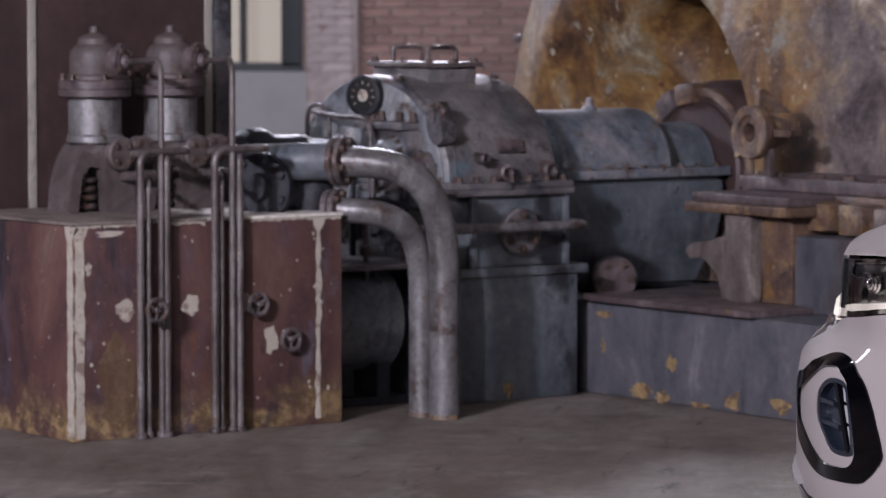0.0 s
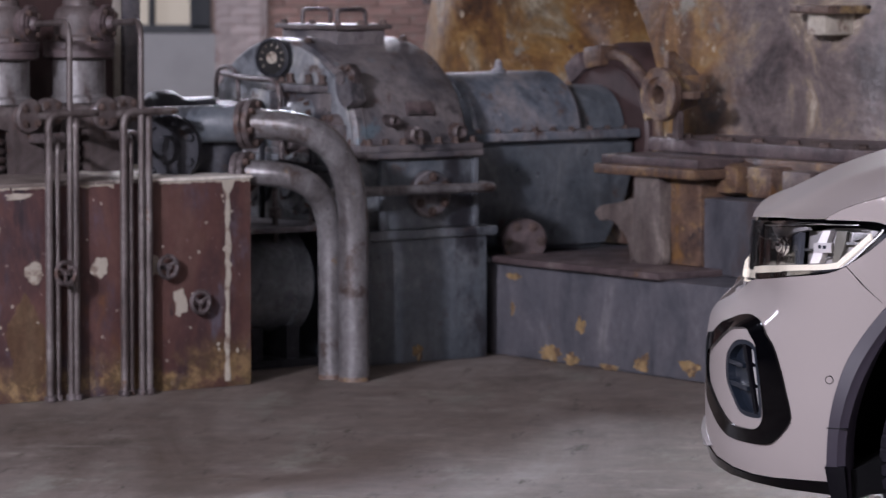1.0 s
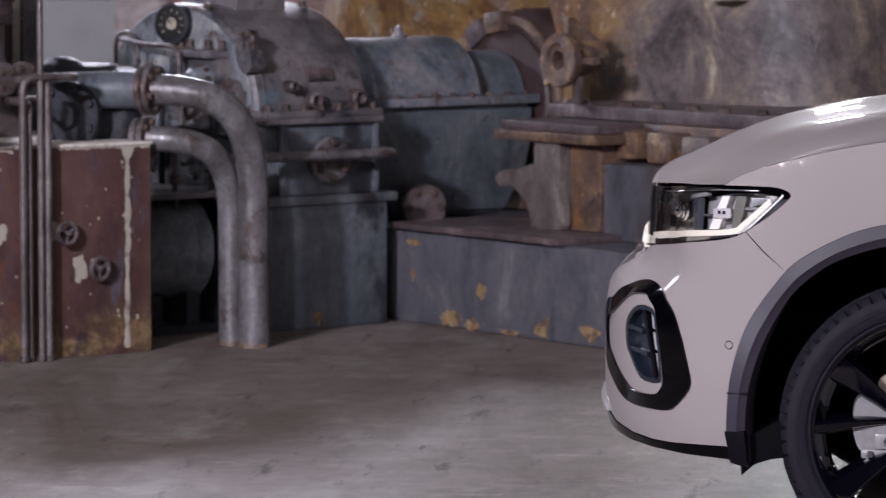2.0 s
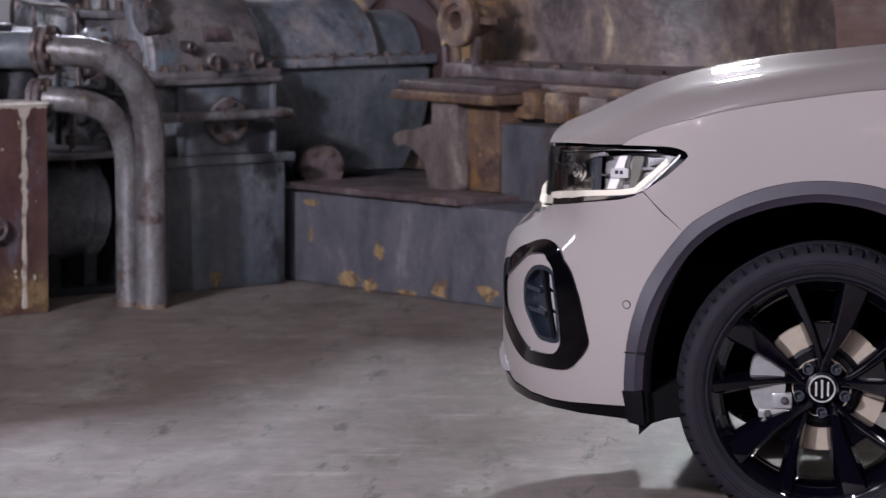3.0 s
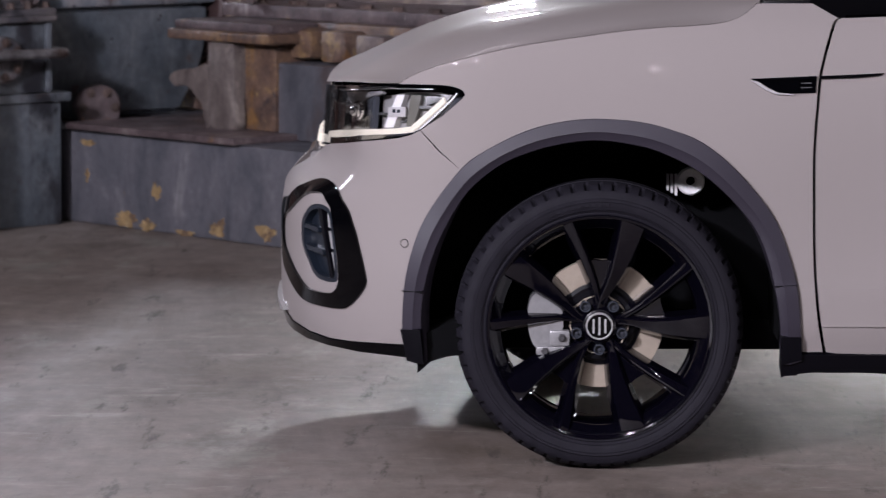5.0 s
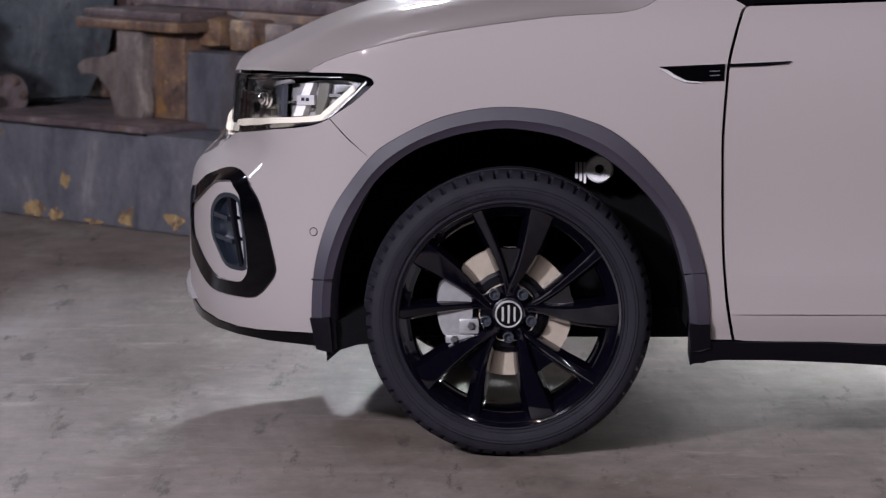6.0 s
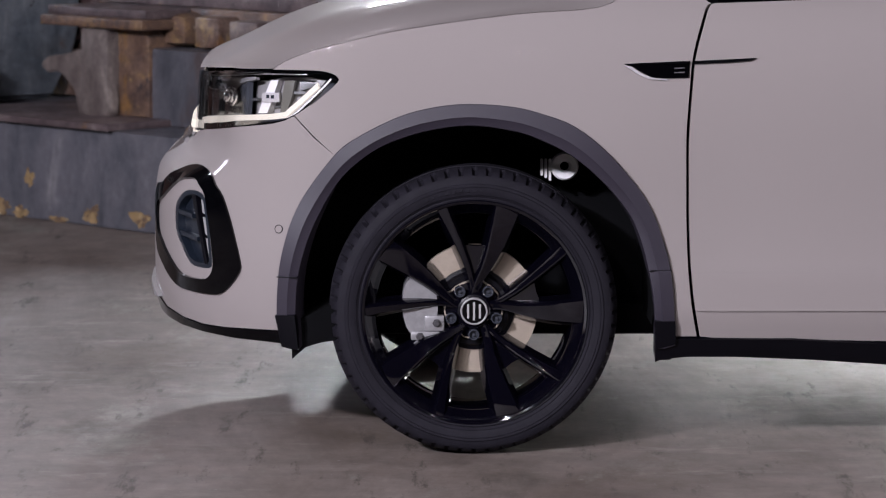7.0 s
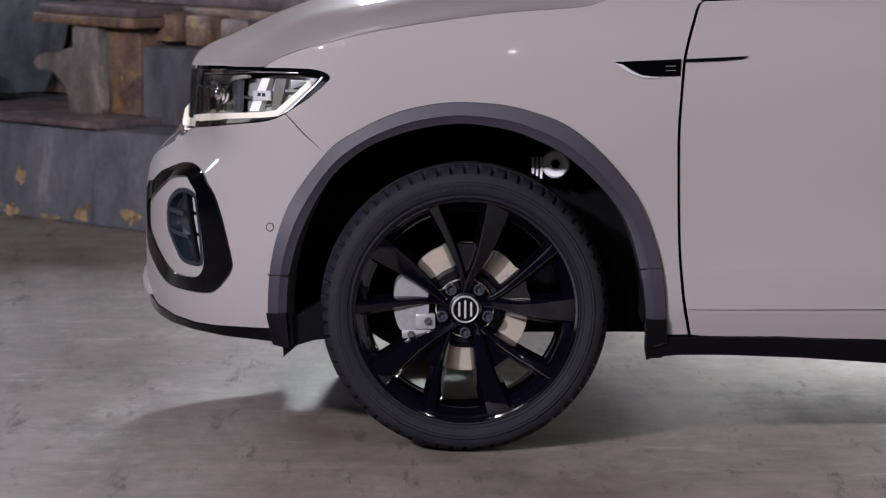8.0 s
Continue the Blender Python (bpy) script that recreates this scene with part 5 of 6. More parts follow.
def panel_mesh(outline, out=0.0, holes=(), depth=0.02, grid=0.03, crown=0.0):
    """A sheet that lies on the body's skin within an outline (s, z), with turned-in edges."""
    loops = [list(outline)] + [list(h) for h in holes]
    pts, edges = [], []
    for lp in loops:
        k = len(pts)
        pts += [Vector(p) for p in lp]
        edges += [(k + i, k + (i + 1) % len(lp)) for i in range(len(lp))]
    edge_pts = np.array([tuple(p) for p in pts])
    s0, s1 = min(p[0] for p in outline), max(p[0] for p in outline)
    z0, z1 = min(p[1] for p in outline), max(p[1] for p in outline)
    for i in range(int((s1 - s0) / grid) + 1):
        for j in range(int((z1 - z0) / grid) + 1):
            p = (s0 + (i + 0.5 * (j % 2)) * grid, z0 + j * grid)
            if inside(p, loops[0]) and not any(inside(p, h) for h in loops[1:]) and np.min(np.hypot(edge_pts[:, 0] - p[0], edge_pts[:, 1] - p[1])) > grid * 0.45:
                pts.append(Vector(p))
    vs, es, fs, *_ = delaunay_2d_cdt(pts, edges, [], 0, 1e-6)
    bm = bmesh.new()
    bv = [bm.verts.new(on_skin(v.x, v.y, out)) for v in vs]
    for f in fs:
        c = (sum(vs[i].x for i in f) / len(f), sum(vs[i].y for i in f) / len(f))
        if inside(c, loops[0]) and not any(inside(c, h) for h in loops[1:]):
            bm.faces.new([bv[i] for i in f])
    flat = {v: q for v, q in zip(bv, vs)}
    rim = [e for e in bm.edges if len(e.link_faces) == 1]
    low = {}
    for e in rim:
        for v in e.verts:
            if v not in low:
                q = flat[v]
                low[v] = bm.verts.new(on_skin(q.x, q.y, out - depth))
    for e in rim:
        a, b = e.verts
        bm.faces.new((a, b, low[b], low[a]))
    for v in [v for v in bm.verts if not v.link_faces]:
        bm.verts.remove(v)
    return bm


def mirrored(bm):
    for v in bm.verts:
        v.co.y = 2 * HALF - v.co.y
    return bm


def panel(name, material, parent, outline, label="", both=True, **kw):
    ob = part(name, panel_mesh(outline, **kw), material, parent, label, sharp=40)
    if both:
        part(name, mirrored(panel_mesh(outline, **kw)), material, parent, label, sharp=40)
    return ob


ARCH_OUT = [(-0.332, 0.707), (-0.300, 0.736), (-0.234, 0.774), (-0.168, 0.803), (-0.101, 0.820), (-0.035, 0.828), (0.031, 0.827), (0.098, 0.820), (0.164, 0.803), (0.231, 0.777), (0.298, 0.727), (0.361, 0.660), (0.412, 0.587), (0.446, 0.496), (0.463, 0.429), (0.471, 0.361), (0.476, 0.275)]
ARCH_OUT_L = [(-0.464, 0.285), (-0.470, 0.328), (-0.465, 0.424), (-0.450, 0.499), (-0.422, 0.576), (-0.381, 0.644), (-0.332, 0.707)]
ARCH_IN = [(-0.414, 0.244), (-0.423, 0.317), (-0.420, 0.399), (-0.406, 0.467), (-0.381, 0.537), (-0.340, 0.616), (-0.300, 0.670), (-0.234, 0.721), (-0.168, 0.749), (-0.101, 0.767), (-0.008, 0.777), (0.098, 0.762), (0.164, 0.738), (0.231, 0.703), (0.298, 0.646), (0.359, 0.574), (0.389, 0.510), (0.407, 0.443), (0.422, 0.361), (0.429, 0.246)]
LAMP_LOW = [(-1.008, 0.728), (-0.670, 0.760), (-0.512, 0.775), (-0.459, 0.785), (-0.429, 0.797)]
LAMP_HIGH = [(-0.374, 0.834), (-0.330, 0.872), (-0.322, 0.887), (-0.340, 0.899), (-0.381, 0.905), (-0.490, 0.905), (-0.715, 0.893), (-1.026, 0.872)]
HOOD_LINE = [(-0.490, 0.906), (-0.437, 0.931), (-0.357, 0.958), (-0.223, 0.990), (-0.089, 1.012), (0.099, 1.036), (0.294, 1.052), (0.369, 1.095)]
DOOR_LINE = [(0.531, 0.275), (0.515, 0.361), (0.505, 0.483), (0.501, 0.671), (0.501, 0.764), (0.508, 0.869), (0.517, 0.947), (0.546, 1.045), (0.562, 1.062)]
VENT_OUT = [(-1.111, 0.579), (-1.019, 0.597), (-0.933, 0.631), (-0.879, 0.649), (-0.801, 0.6545), (-0.715, 0.644), (-0.646, 0.6085), (-0.611, 0.557), (-0.589, 0.498), (-0.573, 0.445), (-0.573, 0.423), (-0.593, 0.396), (-0.627, 0.368), (-0.662, 0.359), (-0.747, 0.3575), (-0.828, 0.360), (-0.892, 0.374), (-0.981, 0.403), (-1.066, 0.434), (-1.105, 0.505)]
VENT_IN = [(-1.080, 0.535), (-0.990, 0.565), (-0.876, 0.612), (-0.8235, 0.6235), (-0.762, 0.625), (-0.720, 0.609), (-0.6975, 0.584), (-0.677, 0.518), (-0.665, 0.451), (-0.665, 0.421), (-0.683, 0.3985), (-0.720, 0.3906), (-0.816, 0.3926), (-0.891, 0.416), (-0.9865, 0.452), (-1.065, 0.480)]
GRILLE = [(-0.876, 0.551), (-0.844, 0.583), (-0.804, 0.598), (-0.7466, 0.600), (-0.712, 0.587), (-0.697, 0.5506), (-0.684, 0.498), (-0.675, 0.4345), (-0.683, 0.4213), (-0.7144, 0.4175), (-0.7757, 0.4236), (-0.8266, 0.4597), (-0.8734, 0.499)]
SIDE_HOLE = curve_through(VENT_OUT, 3, True)

bumper_out = ([(S_MID + 0.001, 0.632), (-1.324, 0.657), (-1.243, 0.680), (-1.173, 0.701), (-1.09, 0.718)] + curve_through(LAMP_LOW, 4) + [(-0.383, 0.749)]
              + curve_through(ARCH_OUT_L, 4)[::-1] + [(-0.527, 0.284), (-0.636, 0.280), (-0.718, 0.279), (-0.828, 0.283), (-0.97, 0.292), (-1.095, 0.306), (-1.25, 0.315), (S_MID + 0.001, 0.315)])
panel("bumper", car_paint, car, bumper_out, holes=[SIDE_HOLE], depth=0.018)
fender_out = ([(-0.4278, 0.7986), (-0.3812, 0.7515)] + curve_through(ARCH_OUT, 4) + [(s - 0.004, z) for s, z in curve_through(DOOR_LINE, 4)]
              + [(0.50, 1.095)] + curve_through(HOOD_LINE, 4)[::-1] + curve_through(LAMP_HIGH[:6], 4)[::-1])
panel("fender", car_paint, car, fender_out, depth=0.02)
door_out = [(s + 0.0035, z) for s, z in curve_through(DOOR_LINE, 4)] + [(0.95, 1.075), (1.60, 1.095), (1.62, 0.9), (1.60, 0.55), (1.55, 0.262), (1.0, 0.262), (0.56, 0.272)]
front_door = panel("door", car_paint, car, door_out, depth=0.02)
panel("door_field", car_paint, front_door, [(0.5125, 0.428), (1.0, 0.428), (1.595, 0.428), (1.575, 0.338), (1.0, 0.338), (0.523, 0.338)], both=False, out=0.003, depth=0.003, grid=0.02)
rear_arch = [(2.59 + 0.474 * math.cos(a), 0.354 + 0.474 * math.sin(a)) for a in np.linspace(math.pi * 1.06, -0.06 * math.pi, 28)]
rear_out = [(1.554, 0.262), (1.604, 0.55), (1.624, 0.9), (1.604, 1.095), (2.5, 1.13), (3.15, 1.12), (3.20, 0.9), (3.22, 0.6), (3.14, 0.30), (3.08, 0.29)] + rear_arch[::-1]
panel("rear_quarter", car_paint, car, rear_out, depth=0.02, grid=0.06)
panel("belt_moulding", gloss_black, car, [(0.575, 1.066), (0.95, 1.0785), (1.60, 1.0985), (2.4, 1.128), (2.4, 1.145), (1.6, 1.115), (0.95, 1.095), (0.58, 1.078)], out=0.004, depth=0.02)

# bonnet
HOOD_TOP = [(-0.72, 0.872), (-0.66, 0.892), (-0.61, 0.920), (-0.55, 0.950), (-0.48, 0.982), (-0.363, 1.028), (-0.22, 1.058), (-0.094, 1.078), (0.04, 1.093), (0.175, 1.104), (0.30, 1.114), (0.50, 1.125)]
hood_near = curve_through(HOOD_LINE, 6)
near = [on_skin(s, z, 0.0) for s, z in hood_near]
LIP = [(S_MID, 0.850), (-1.25, 0.864), (-1.03, 0.880), (-0.75, 0.897), (-0.49, 0.9065)]
front = [skin(s, lerp_table(LIP, s)) for s in np.linspace(-0.490, S_MID, 24)]
CREASE = 0.58
rim_line = [(p.x, p.y, p.z) for p in near] + [(p.x, p.y, p.z) for p in front]
rim_xy = np.array(rim_line)
bm = bmesh.new()
NQ = 48
cols = []
for j, f in enumerate(front):
    t = j / (len(front) - 1)
    row = []
    for i in range(NQ + 1):
        q = (i / NQ) ** 1.4
        e = near[min(len(near) - 1, int(q * (len(near) - 1)))].lerp(near[min(len(near) - 1, int(q * (len(near) - 1)) + 1)], q * (len(near) - 1) % 1)
        x = f.x + (0.375 + 0.07 * t - f.x) * q
        if j == 0:
            row.append(bm.verts.new(e + Vector((0, 0.0025, 0.0008))))
            continue
        y = f.y + ((0.12 + (HALF - 0.12) * t) - f.y) * ease(q * 1.3)
        d = np.hypot(rim_xy[:, 0] - x, rim_xy[:, 1] - y)
        near_i = np.argsort(d)[:3]
        z_edge = float(np.average(rim_xy[near_i, 2], weights=1 / (d[near_i] + 1e-4)))
        from_side, from_nose = float(d[:len(near)].min()), float(d[len(near):].min())
        top = 1.55 - (1.55 - smooth_table(HOOD_TOP, x)) * (9.1 + min(y, CREASE)) / 9.32
        r = min(1.0, from_side / (CREASE - 0.12))
        rise = r * (1.25 - 0.25 * r) * math.sin(math.pi / 2 * min(1.0, from_nose / 0.16)) ** 0.85
        dip = 0.010 * ease((y - CREASE - 0.02) / 0.1)
        row.append(bm.verts.new((x, y, z_edge + max(0.0, top - z_edge) * rise - dip * ease(from_nose / 0.4))))
    cols.append(row)
for p, q in zip(cols, cols[1:]):
    for i in range(NQ):
        bm.faces.new((p[i], q[i], q[i + 1], p[i + 1]))
geo = bmesh.ops.duplicate(bm, geom=bm.verts[:] + bm.edges[:] + bm.faces[:])
for g in geo["geom"]:
    if isinstance(g, bmesh.types.BMVert):
        g.co.y = 2 * HALF - g.co.y
bmesh.ops.remove_doubles(bm, verts=[v for v in bm.verts if abs(v.co.y - HALF) < 0.012], dist=0.012)
free = [v for v in bm.verts if not v.is_boundary]
for _ in range(40):
    bmesh.ops.smooth_vert(bm, verts=free, factor=0.5, use_axis_x=False, use_axis_y=False, use_axis_z=True)
part("bonnet", bm, car_paint, car, sharp=60)

# cowl, wipers, cabin
bm = bmesh.new()
box(bm, 0.385, 0.56, 0.17, 2 * HALF - 0.17, 1.03, 1.10, 0.01)
part("cowl", bm, dark_plastic, car)
for y0 in (0.42, 1.05):
    bm = bmesh.new()
    tube(bm, [(0.45, y0 - 0.18, 1.112), (0.47, y0, 1.128), (0.51, y0 + 0.5, 1.138)], 0.009, 8)
    rod(bm, (0.45, y0 - 0.2, 1.09), (0.45, y0 - 0.2, 1.125), 0.018, n=12, bevel=0.004)
    part("wiper", bm, dark_plastic, car)
CABIN = [(0.50, 1.10, 0.70), (0.85, 1.34, 0.62), (1.25, 1.51, 0.56), (1.7, 1.565, 0.55), (2.3, 1.55, 0.55), (2.8, 1.47, 0.57), (3.15, 1.16, 0.66)]
def cabin_ring(bm, x, zr, hw, belt):
    pts = [(-0.765, belt), (-(hw + 0.765) / 2, (zr + belt) / 2 + 0.02), (-hw, zr - 0.03), (-hw * 0.8, zr), (0, zr + 0.012), (hw * 0.8, zr), (hw, zr - 0.03), ((hw + 0.765) / 2, (zr + belt) / 2 + 0.02), (0.765, belt)]
    return [bm.verts.new((x, HALF + y, z)) for y, z in pts]
bm = bmesh.new()
rings = [cabin_ring(bm, x, zr, hw, 1.06) for x, zr, hw in CABIN]
for p, q in zip(rings, rings[1:]):
    for j in range(8):
        if j in (2, 3, 4, 5):
            bm.faces.new((p[j], p[j + 1], q[j + 1], q[j]))
part("roof", bm, car_paint, car)
bm = bmesh.new()
rings = [cabin_ring(bm, x, zr, hw, 1.06) for x, zr, hw in CABIN]
for p, q in zip(rings, rings[1:]):
    for j in (0, 1, 6, 7):
        bm.faces.new((p[j], p[j + 1], q[j + 1], q[j]))
bmesh.ops.delete(bm, geom=[v for v in bm.verts if not v.link_faces], context="VERTS")
part("side_window", bm, gloss_black, car, "dark tinted side glass")
bm = bmesh.new()
box(bm, 3.02, 3.26, 0.10, 2 * HALF - 0.10, 0.32, 1.12, 0.06)
part("tailgate", bm, car_paint, car)
bm = boxes((-0.55, 3.0, 0.30, 2 * HALF - 0.30, 0.24, 0.32), (0.50, 2.10, 0.06, 2 * HALF - 0.06, 0.235, 0.30), (0.55, 2.05, 0.10, 2 * HALF - 0.10, 0.30, 1.0), bevel=0.02)
part("underbody", bm, liner_black, car)
bm = boxes((-0.52, 0.50, 0.42, 2 * HALF - 0.42, 0.32, 0.86), bevel=0.02)
part("engine_bay", bm, liner_black, car)

# sills
panel("sill", dark_plastic, car, [(0.428, 0.272), (0.75, 0.270), (1.0, 0.2575), (1.6, 0.245), (2.15, 0.25), (2.15, 0.20), (1.6, 0.195), (1.0, 0.206), (0.80, 0.220), (0.62, 0.2275), (0.506, 0.2275), (0.47, 0.224), (0.465, 0.220), (0.44, 0.219), (0.43, 0.214)], out=0.008, depth=0.06)
part("jack_pad", boxes((0.515, 0.645, 0.10, 0.20, 0.222, 0.245), bevel=0.004), pipe_grey, car)
panel("front_lip", gloss_black, car, [(-0.466, 0.2835), (-0.527, 0.282), (-0.636, 0.278), (-0.718, 0.277), (-0.828, 0.281), (-0.97, 0.290), (-1.095, 0.304), (-1.25, 0.313), (S_MID + 0.001, 0.313), (S_MID + 0.001, 0.285), (-1.25, 0.280), (-1.09, 0.272), (-0.97, 0.266), (-0.85, 0.262), (-0.722, 0.260), (-0.599, 0.257), (-0.466, 0.254), (-0.415, 0.240)], out=0.003, depth=0.05)
panel("lip_blade", silver, car, [(-1.02, 0.312), (-1.10, 0.322), (-1.25, 0.328), (S_MID + 0.001, 0.330), (S_MID + 0.001, 0.316), (-1.25, 0.314), (-1.10, 0.305)], out=0.012, depth=0.03)

# wheel arch cladding
def resample(pts, n):
    a = np.array(pts)
    d = np.concatenate([[0], np.cumsum(np.hypot(*np.diff(a, axis=0).T))])
    return [(float(np.interp(t, d, a[:, 0])), float(np.interp(t, d, a[:, 1]))) for t in np.linspace(0, d[-1], n)]


def arch_trim(outer, inner, mirror=False):
    n = 72
    o, i_ = resample(outer, n), resample(inner, n)
    bm = bmesh.new()
    rows = []
    for (so, zo), (si, zi) in zip(o, i_):
        r = []
        for k, out in ((0.0, -0.012), (0.0, 0.010), (0.03, 0.013), (0.60, 0.016), (0.64, 0.014), (0.97, 0.006), (1.0, 0.0), (1.0, -0.05), (0.92, -0.07)):
            s, z = so + (si - so) * k, zo + (zi - zo) * k
            r.append(bm.verts.new(on_skin(s, z, out)))
        rows.append(r)
    for p, q in zip(rows, rows[1:]):
        for j in range(len(p) - 1):
            bm.faces.new((p[j], q[j], q[j + 1], p[j + 1]))
    bm.faces.new(rows[0])
    bm.faces.new(rows[-1])
    return mirrored(bm) if mirror else bm


front_outer = curve_through([(-0.454, 0.2515), (-0.4625, 0.270)] + ARCH_OUT_L + ARCH_OUT[1:] + [(0.477, 0.258)], 5)
front_inner = curve_through(ARCH_IN, 5)
for mir in (False, True):
    part("wheel_arch_trim", arch_trim(front_outer, front_inner, mir), clad, car, "charcoal textured wheel arch trim", sharp=25)
    ri = [(2.59 + 0.42 * math.cos(a), 0.354 + 0.42 * math.sin(a)) for a in np.linspace(math.pi * 1.06, -0.06 * math.pi, 40)]
    ro = [(2.59 + 0.474 * math.cos(a), 0.354 + 0.474 * math.sin(a)) for a in np.linspace(math.pi * 1.06, -0.06 * math.pi, 40)]
    part("wheel_arch_trim", arch_trim(ro, ri, mir), clad, car, "charcoal textured wheel arch trim", sharp=25)
for outer_s, inner_s, zz in ((-0.467, -0.418, 0.418), (0.463, 0.410, 0.432)):
    a, b = sorted((outer_s, inner_s))
    panel("trim_seam", dark_plastic, car, [(a, zz + 0.0012), (b, zz + 0.0012), (b, zz - 0.0012), (a, zz - 0.0012)], both=False, out=0.0165, depth=0.012, grid=0.02)
for foot in ([(-0.4715, 0.326), (-0.4235, 0.328), (-0.4150, 0.244), (-0.436, 0.247), (-0.4555, 0.2515)], [(0.4255, 0.318), (0.4745, 0.318), (0.4765, 0.275), (0.4765, 0.262), (0.4295, 0.250)]):
    panel("trim_foot", dark_plastic, car, foot, "black lower end of the wheel arch trim", out=0.0170, depth=0.02, grid=0.015)
for x in (0.0, 2.59):
    for mir in (False, True):
        bm = bmesh.new()
        lathe(bm, (x, 0.03, 0.36), (0, 1, 0), [(0.425, 0), (0.425, 0.36), (0.0, 0.37)], 40, 172, 196)
        if mir:
            mirrored(bm)
        part("wheel_liner", bm, liner_black, car)
bm = bmesh.new()
prism(bm, [(-0.436, 0.30), (-0.30, 0.36), (-0.30, 0.262), (-0.36, 0.255), (-0.40, 0.243), (-0.432, 0.215)], lambda x, z, d: Vector((x, 0.07 + d, z)), 0.16)
part("splash_guard", bm, liner_black, car)

# shut line between lamp corner and arch is the gap of the two panels; round parking sensor
bm = bmesh.new()
c, nrm = on_skin(-0.468, 0.529, 0.0005), skin_normal(-0.468, 0.529)
lathe(bm, c, nrm, [(0.0085, 0.0), (0.0095, 0.001), (0.0105, 0.0)], 28)
part("parking_sensor", bm, dark_plastic, car)
bm = bmesh.new()
lathe(bm, c, nrm, [(0.0, 0.0008), (0.0085, 0.0008)], 24)
part("sensor_face", bm, car_paint, car)

# fender blade
blade = panel("side_badge", gloss_black, car, curve_through([(0.36, 0.9195), (0.43, 0.922), (0.5035, 0.9245)], 3) + [(0.5015, 0.890)] + curve_through([(0.45, 0.8885), (0.418, 0.890), (0.395, 0.899), (0.375, 0.911)], 3), out=0.004, depth=0.006, grid=0.012)
panel("badge_rim", silver, blade, [(0.350, 0.9185), (0.366, 0.9150), (0.386, 0.9010), (0.414, 0.8900), (0.45, 0.8865), (0.45, 0.8840), (0.41, 0.886), (0.382, 0.8975)], both=False, out=0.006, depth=0.008, grid=0.02)
panel("badge_edge", dark_chrome, blade, [(0.348, 0.9215), (0.5035, 0.9285), (0.5035, 0.9225), (0.358, 0.9180)], both=False, out=0.007, depth=0.008, grid=0.02)
panel("badge_blade", dark_chrome, blade, [(0.511, 0.9285), (0.60, 0.9325), (0.662, 0.9355), (0.650, 0.9295), (0.60, 0.925), (0.511, 0.9215)], both=False, out=0.006, depth=0.008, grid=0.02)
for k in range(2):
    panel("badge_mark", bolt_grey, blade, [(0.467, 0.913 - k * 0.010), (0.492, 0.914 - k * 0.010), (0.491, 0.9115 - k * 0.010), (0.467, 0.9105 - k * 0.010)], both=False, out=0.0055, depth=0.002, grid=0.02)

# air curtain: gloss frame, painted inner ring, slatted grille
panel("air_curtain_frame", gloss_black, car, curve_through(VENT_OUT, 4, True), holes=[curve_through(VENT_IN, 4, True)], out=0.006, depth=0.035, grid=0.02, label="gloss black hexagonal air intake frame")
panel("intake_ring", car_paint, car, curve_through(VENT_IN, 4, True), holes=[curve_through(GRILLE, 3, True)], out=-0.002, depth=0.03, grid=0.02)
grille_out = curve_through(GRILLE, 3, True)
gr = panel("intake_grille", blue_plastic, car, grille_out, out=-0.022, depth=0.01, grid=0.02)
panel("grille_rim", blue_plastic, gr, grille_out, holes=[[(-0.76 + (s + 0.76) * 0.84, 0.51 + (z - 0.51) * 0.88) for s, z in grille_out]], both=False, out=-0.003, depth=0.03, grid=0.02)
for a, b in (((-0.862, 0.542), (-0.772, 0.539)), ((-0.862, 0.492), (-0.745, 0.486))):
    panel("slat", blue_plastic, gr, [(a[0], a[1] + 0.005), (b[0], b[1] + 0.004), (b[0], b[1] - 0.007), (a[0], a[1] - 0.006)], both=False, out=-0.004, depth=0.03, grid=0.03)
panel("upright", dark_plastic, gr, [(-0.780, 0.590), (-0.760, 0.591), (-0.692, 0.428), (-0.706, 0.428)], both=False, out=-0.002, depth=0.03, grid=0.03)
for z0, z1 in ((0.582, 0.546), (0.540, 0.496), (0.490, 0.434)):
    edge = lambda z: -0.735 + (0.585 - z) * 0.29
    panel("slot_strip", silver, gr, [(edge(z0), z0), (edge(z0) + 0.020, z0 - 0.005), (edge(z1) + 0.016, z1), (edge(z1), z1 + 0.004)], both=False, out=-0.006, depth=0.01, grid=0.03)

# headlamps
lamp_out = [(-1.20, 0.711), (-1.09, 0.7195)] + [(s, z + 0.0015) for s, z in curve_through(LAMP_LOW, 4)] + [(s - 0.001, z - 0.0012) for s, z in curve_through(LAMP_HIGH, 4)] + [(-1.20, 0.862)]


def clear_lens(name):
    m = bpy.data.materials.new(name)
    m.use_nodes = True
    n, l = m.node_tree.nodes, m.node_tree.links
    n.remove(n["Principled BSDF"])
    mix, tr, gl, fr = n.new("ShaderNodeMixShader"), n.new("ShaderNodeBsdfTransparent"), n.new("ShaderNodeBsdfGlossy"), n.new("ShaderNodeFresnel")
    tr.inputs[0].default_value = (0.93, 0.93, 0.94, 1)
    gl.inputs["Roughness"].default_value = 0.02
    fr.inputs["IOR"].default_value = 1.5
    l.new(fr.outputs[0], mix.inputs[0])
    l.new(tr.outputs[0], mix.inputs[1])
    l.new(gl.outputs[0], mix.inputs[2])
    l.new(mix.outputs[0], n["Material Output"].inputs[0])
    return m


lens_mat = clear_lens("clear_lamp_lens")


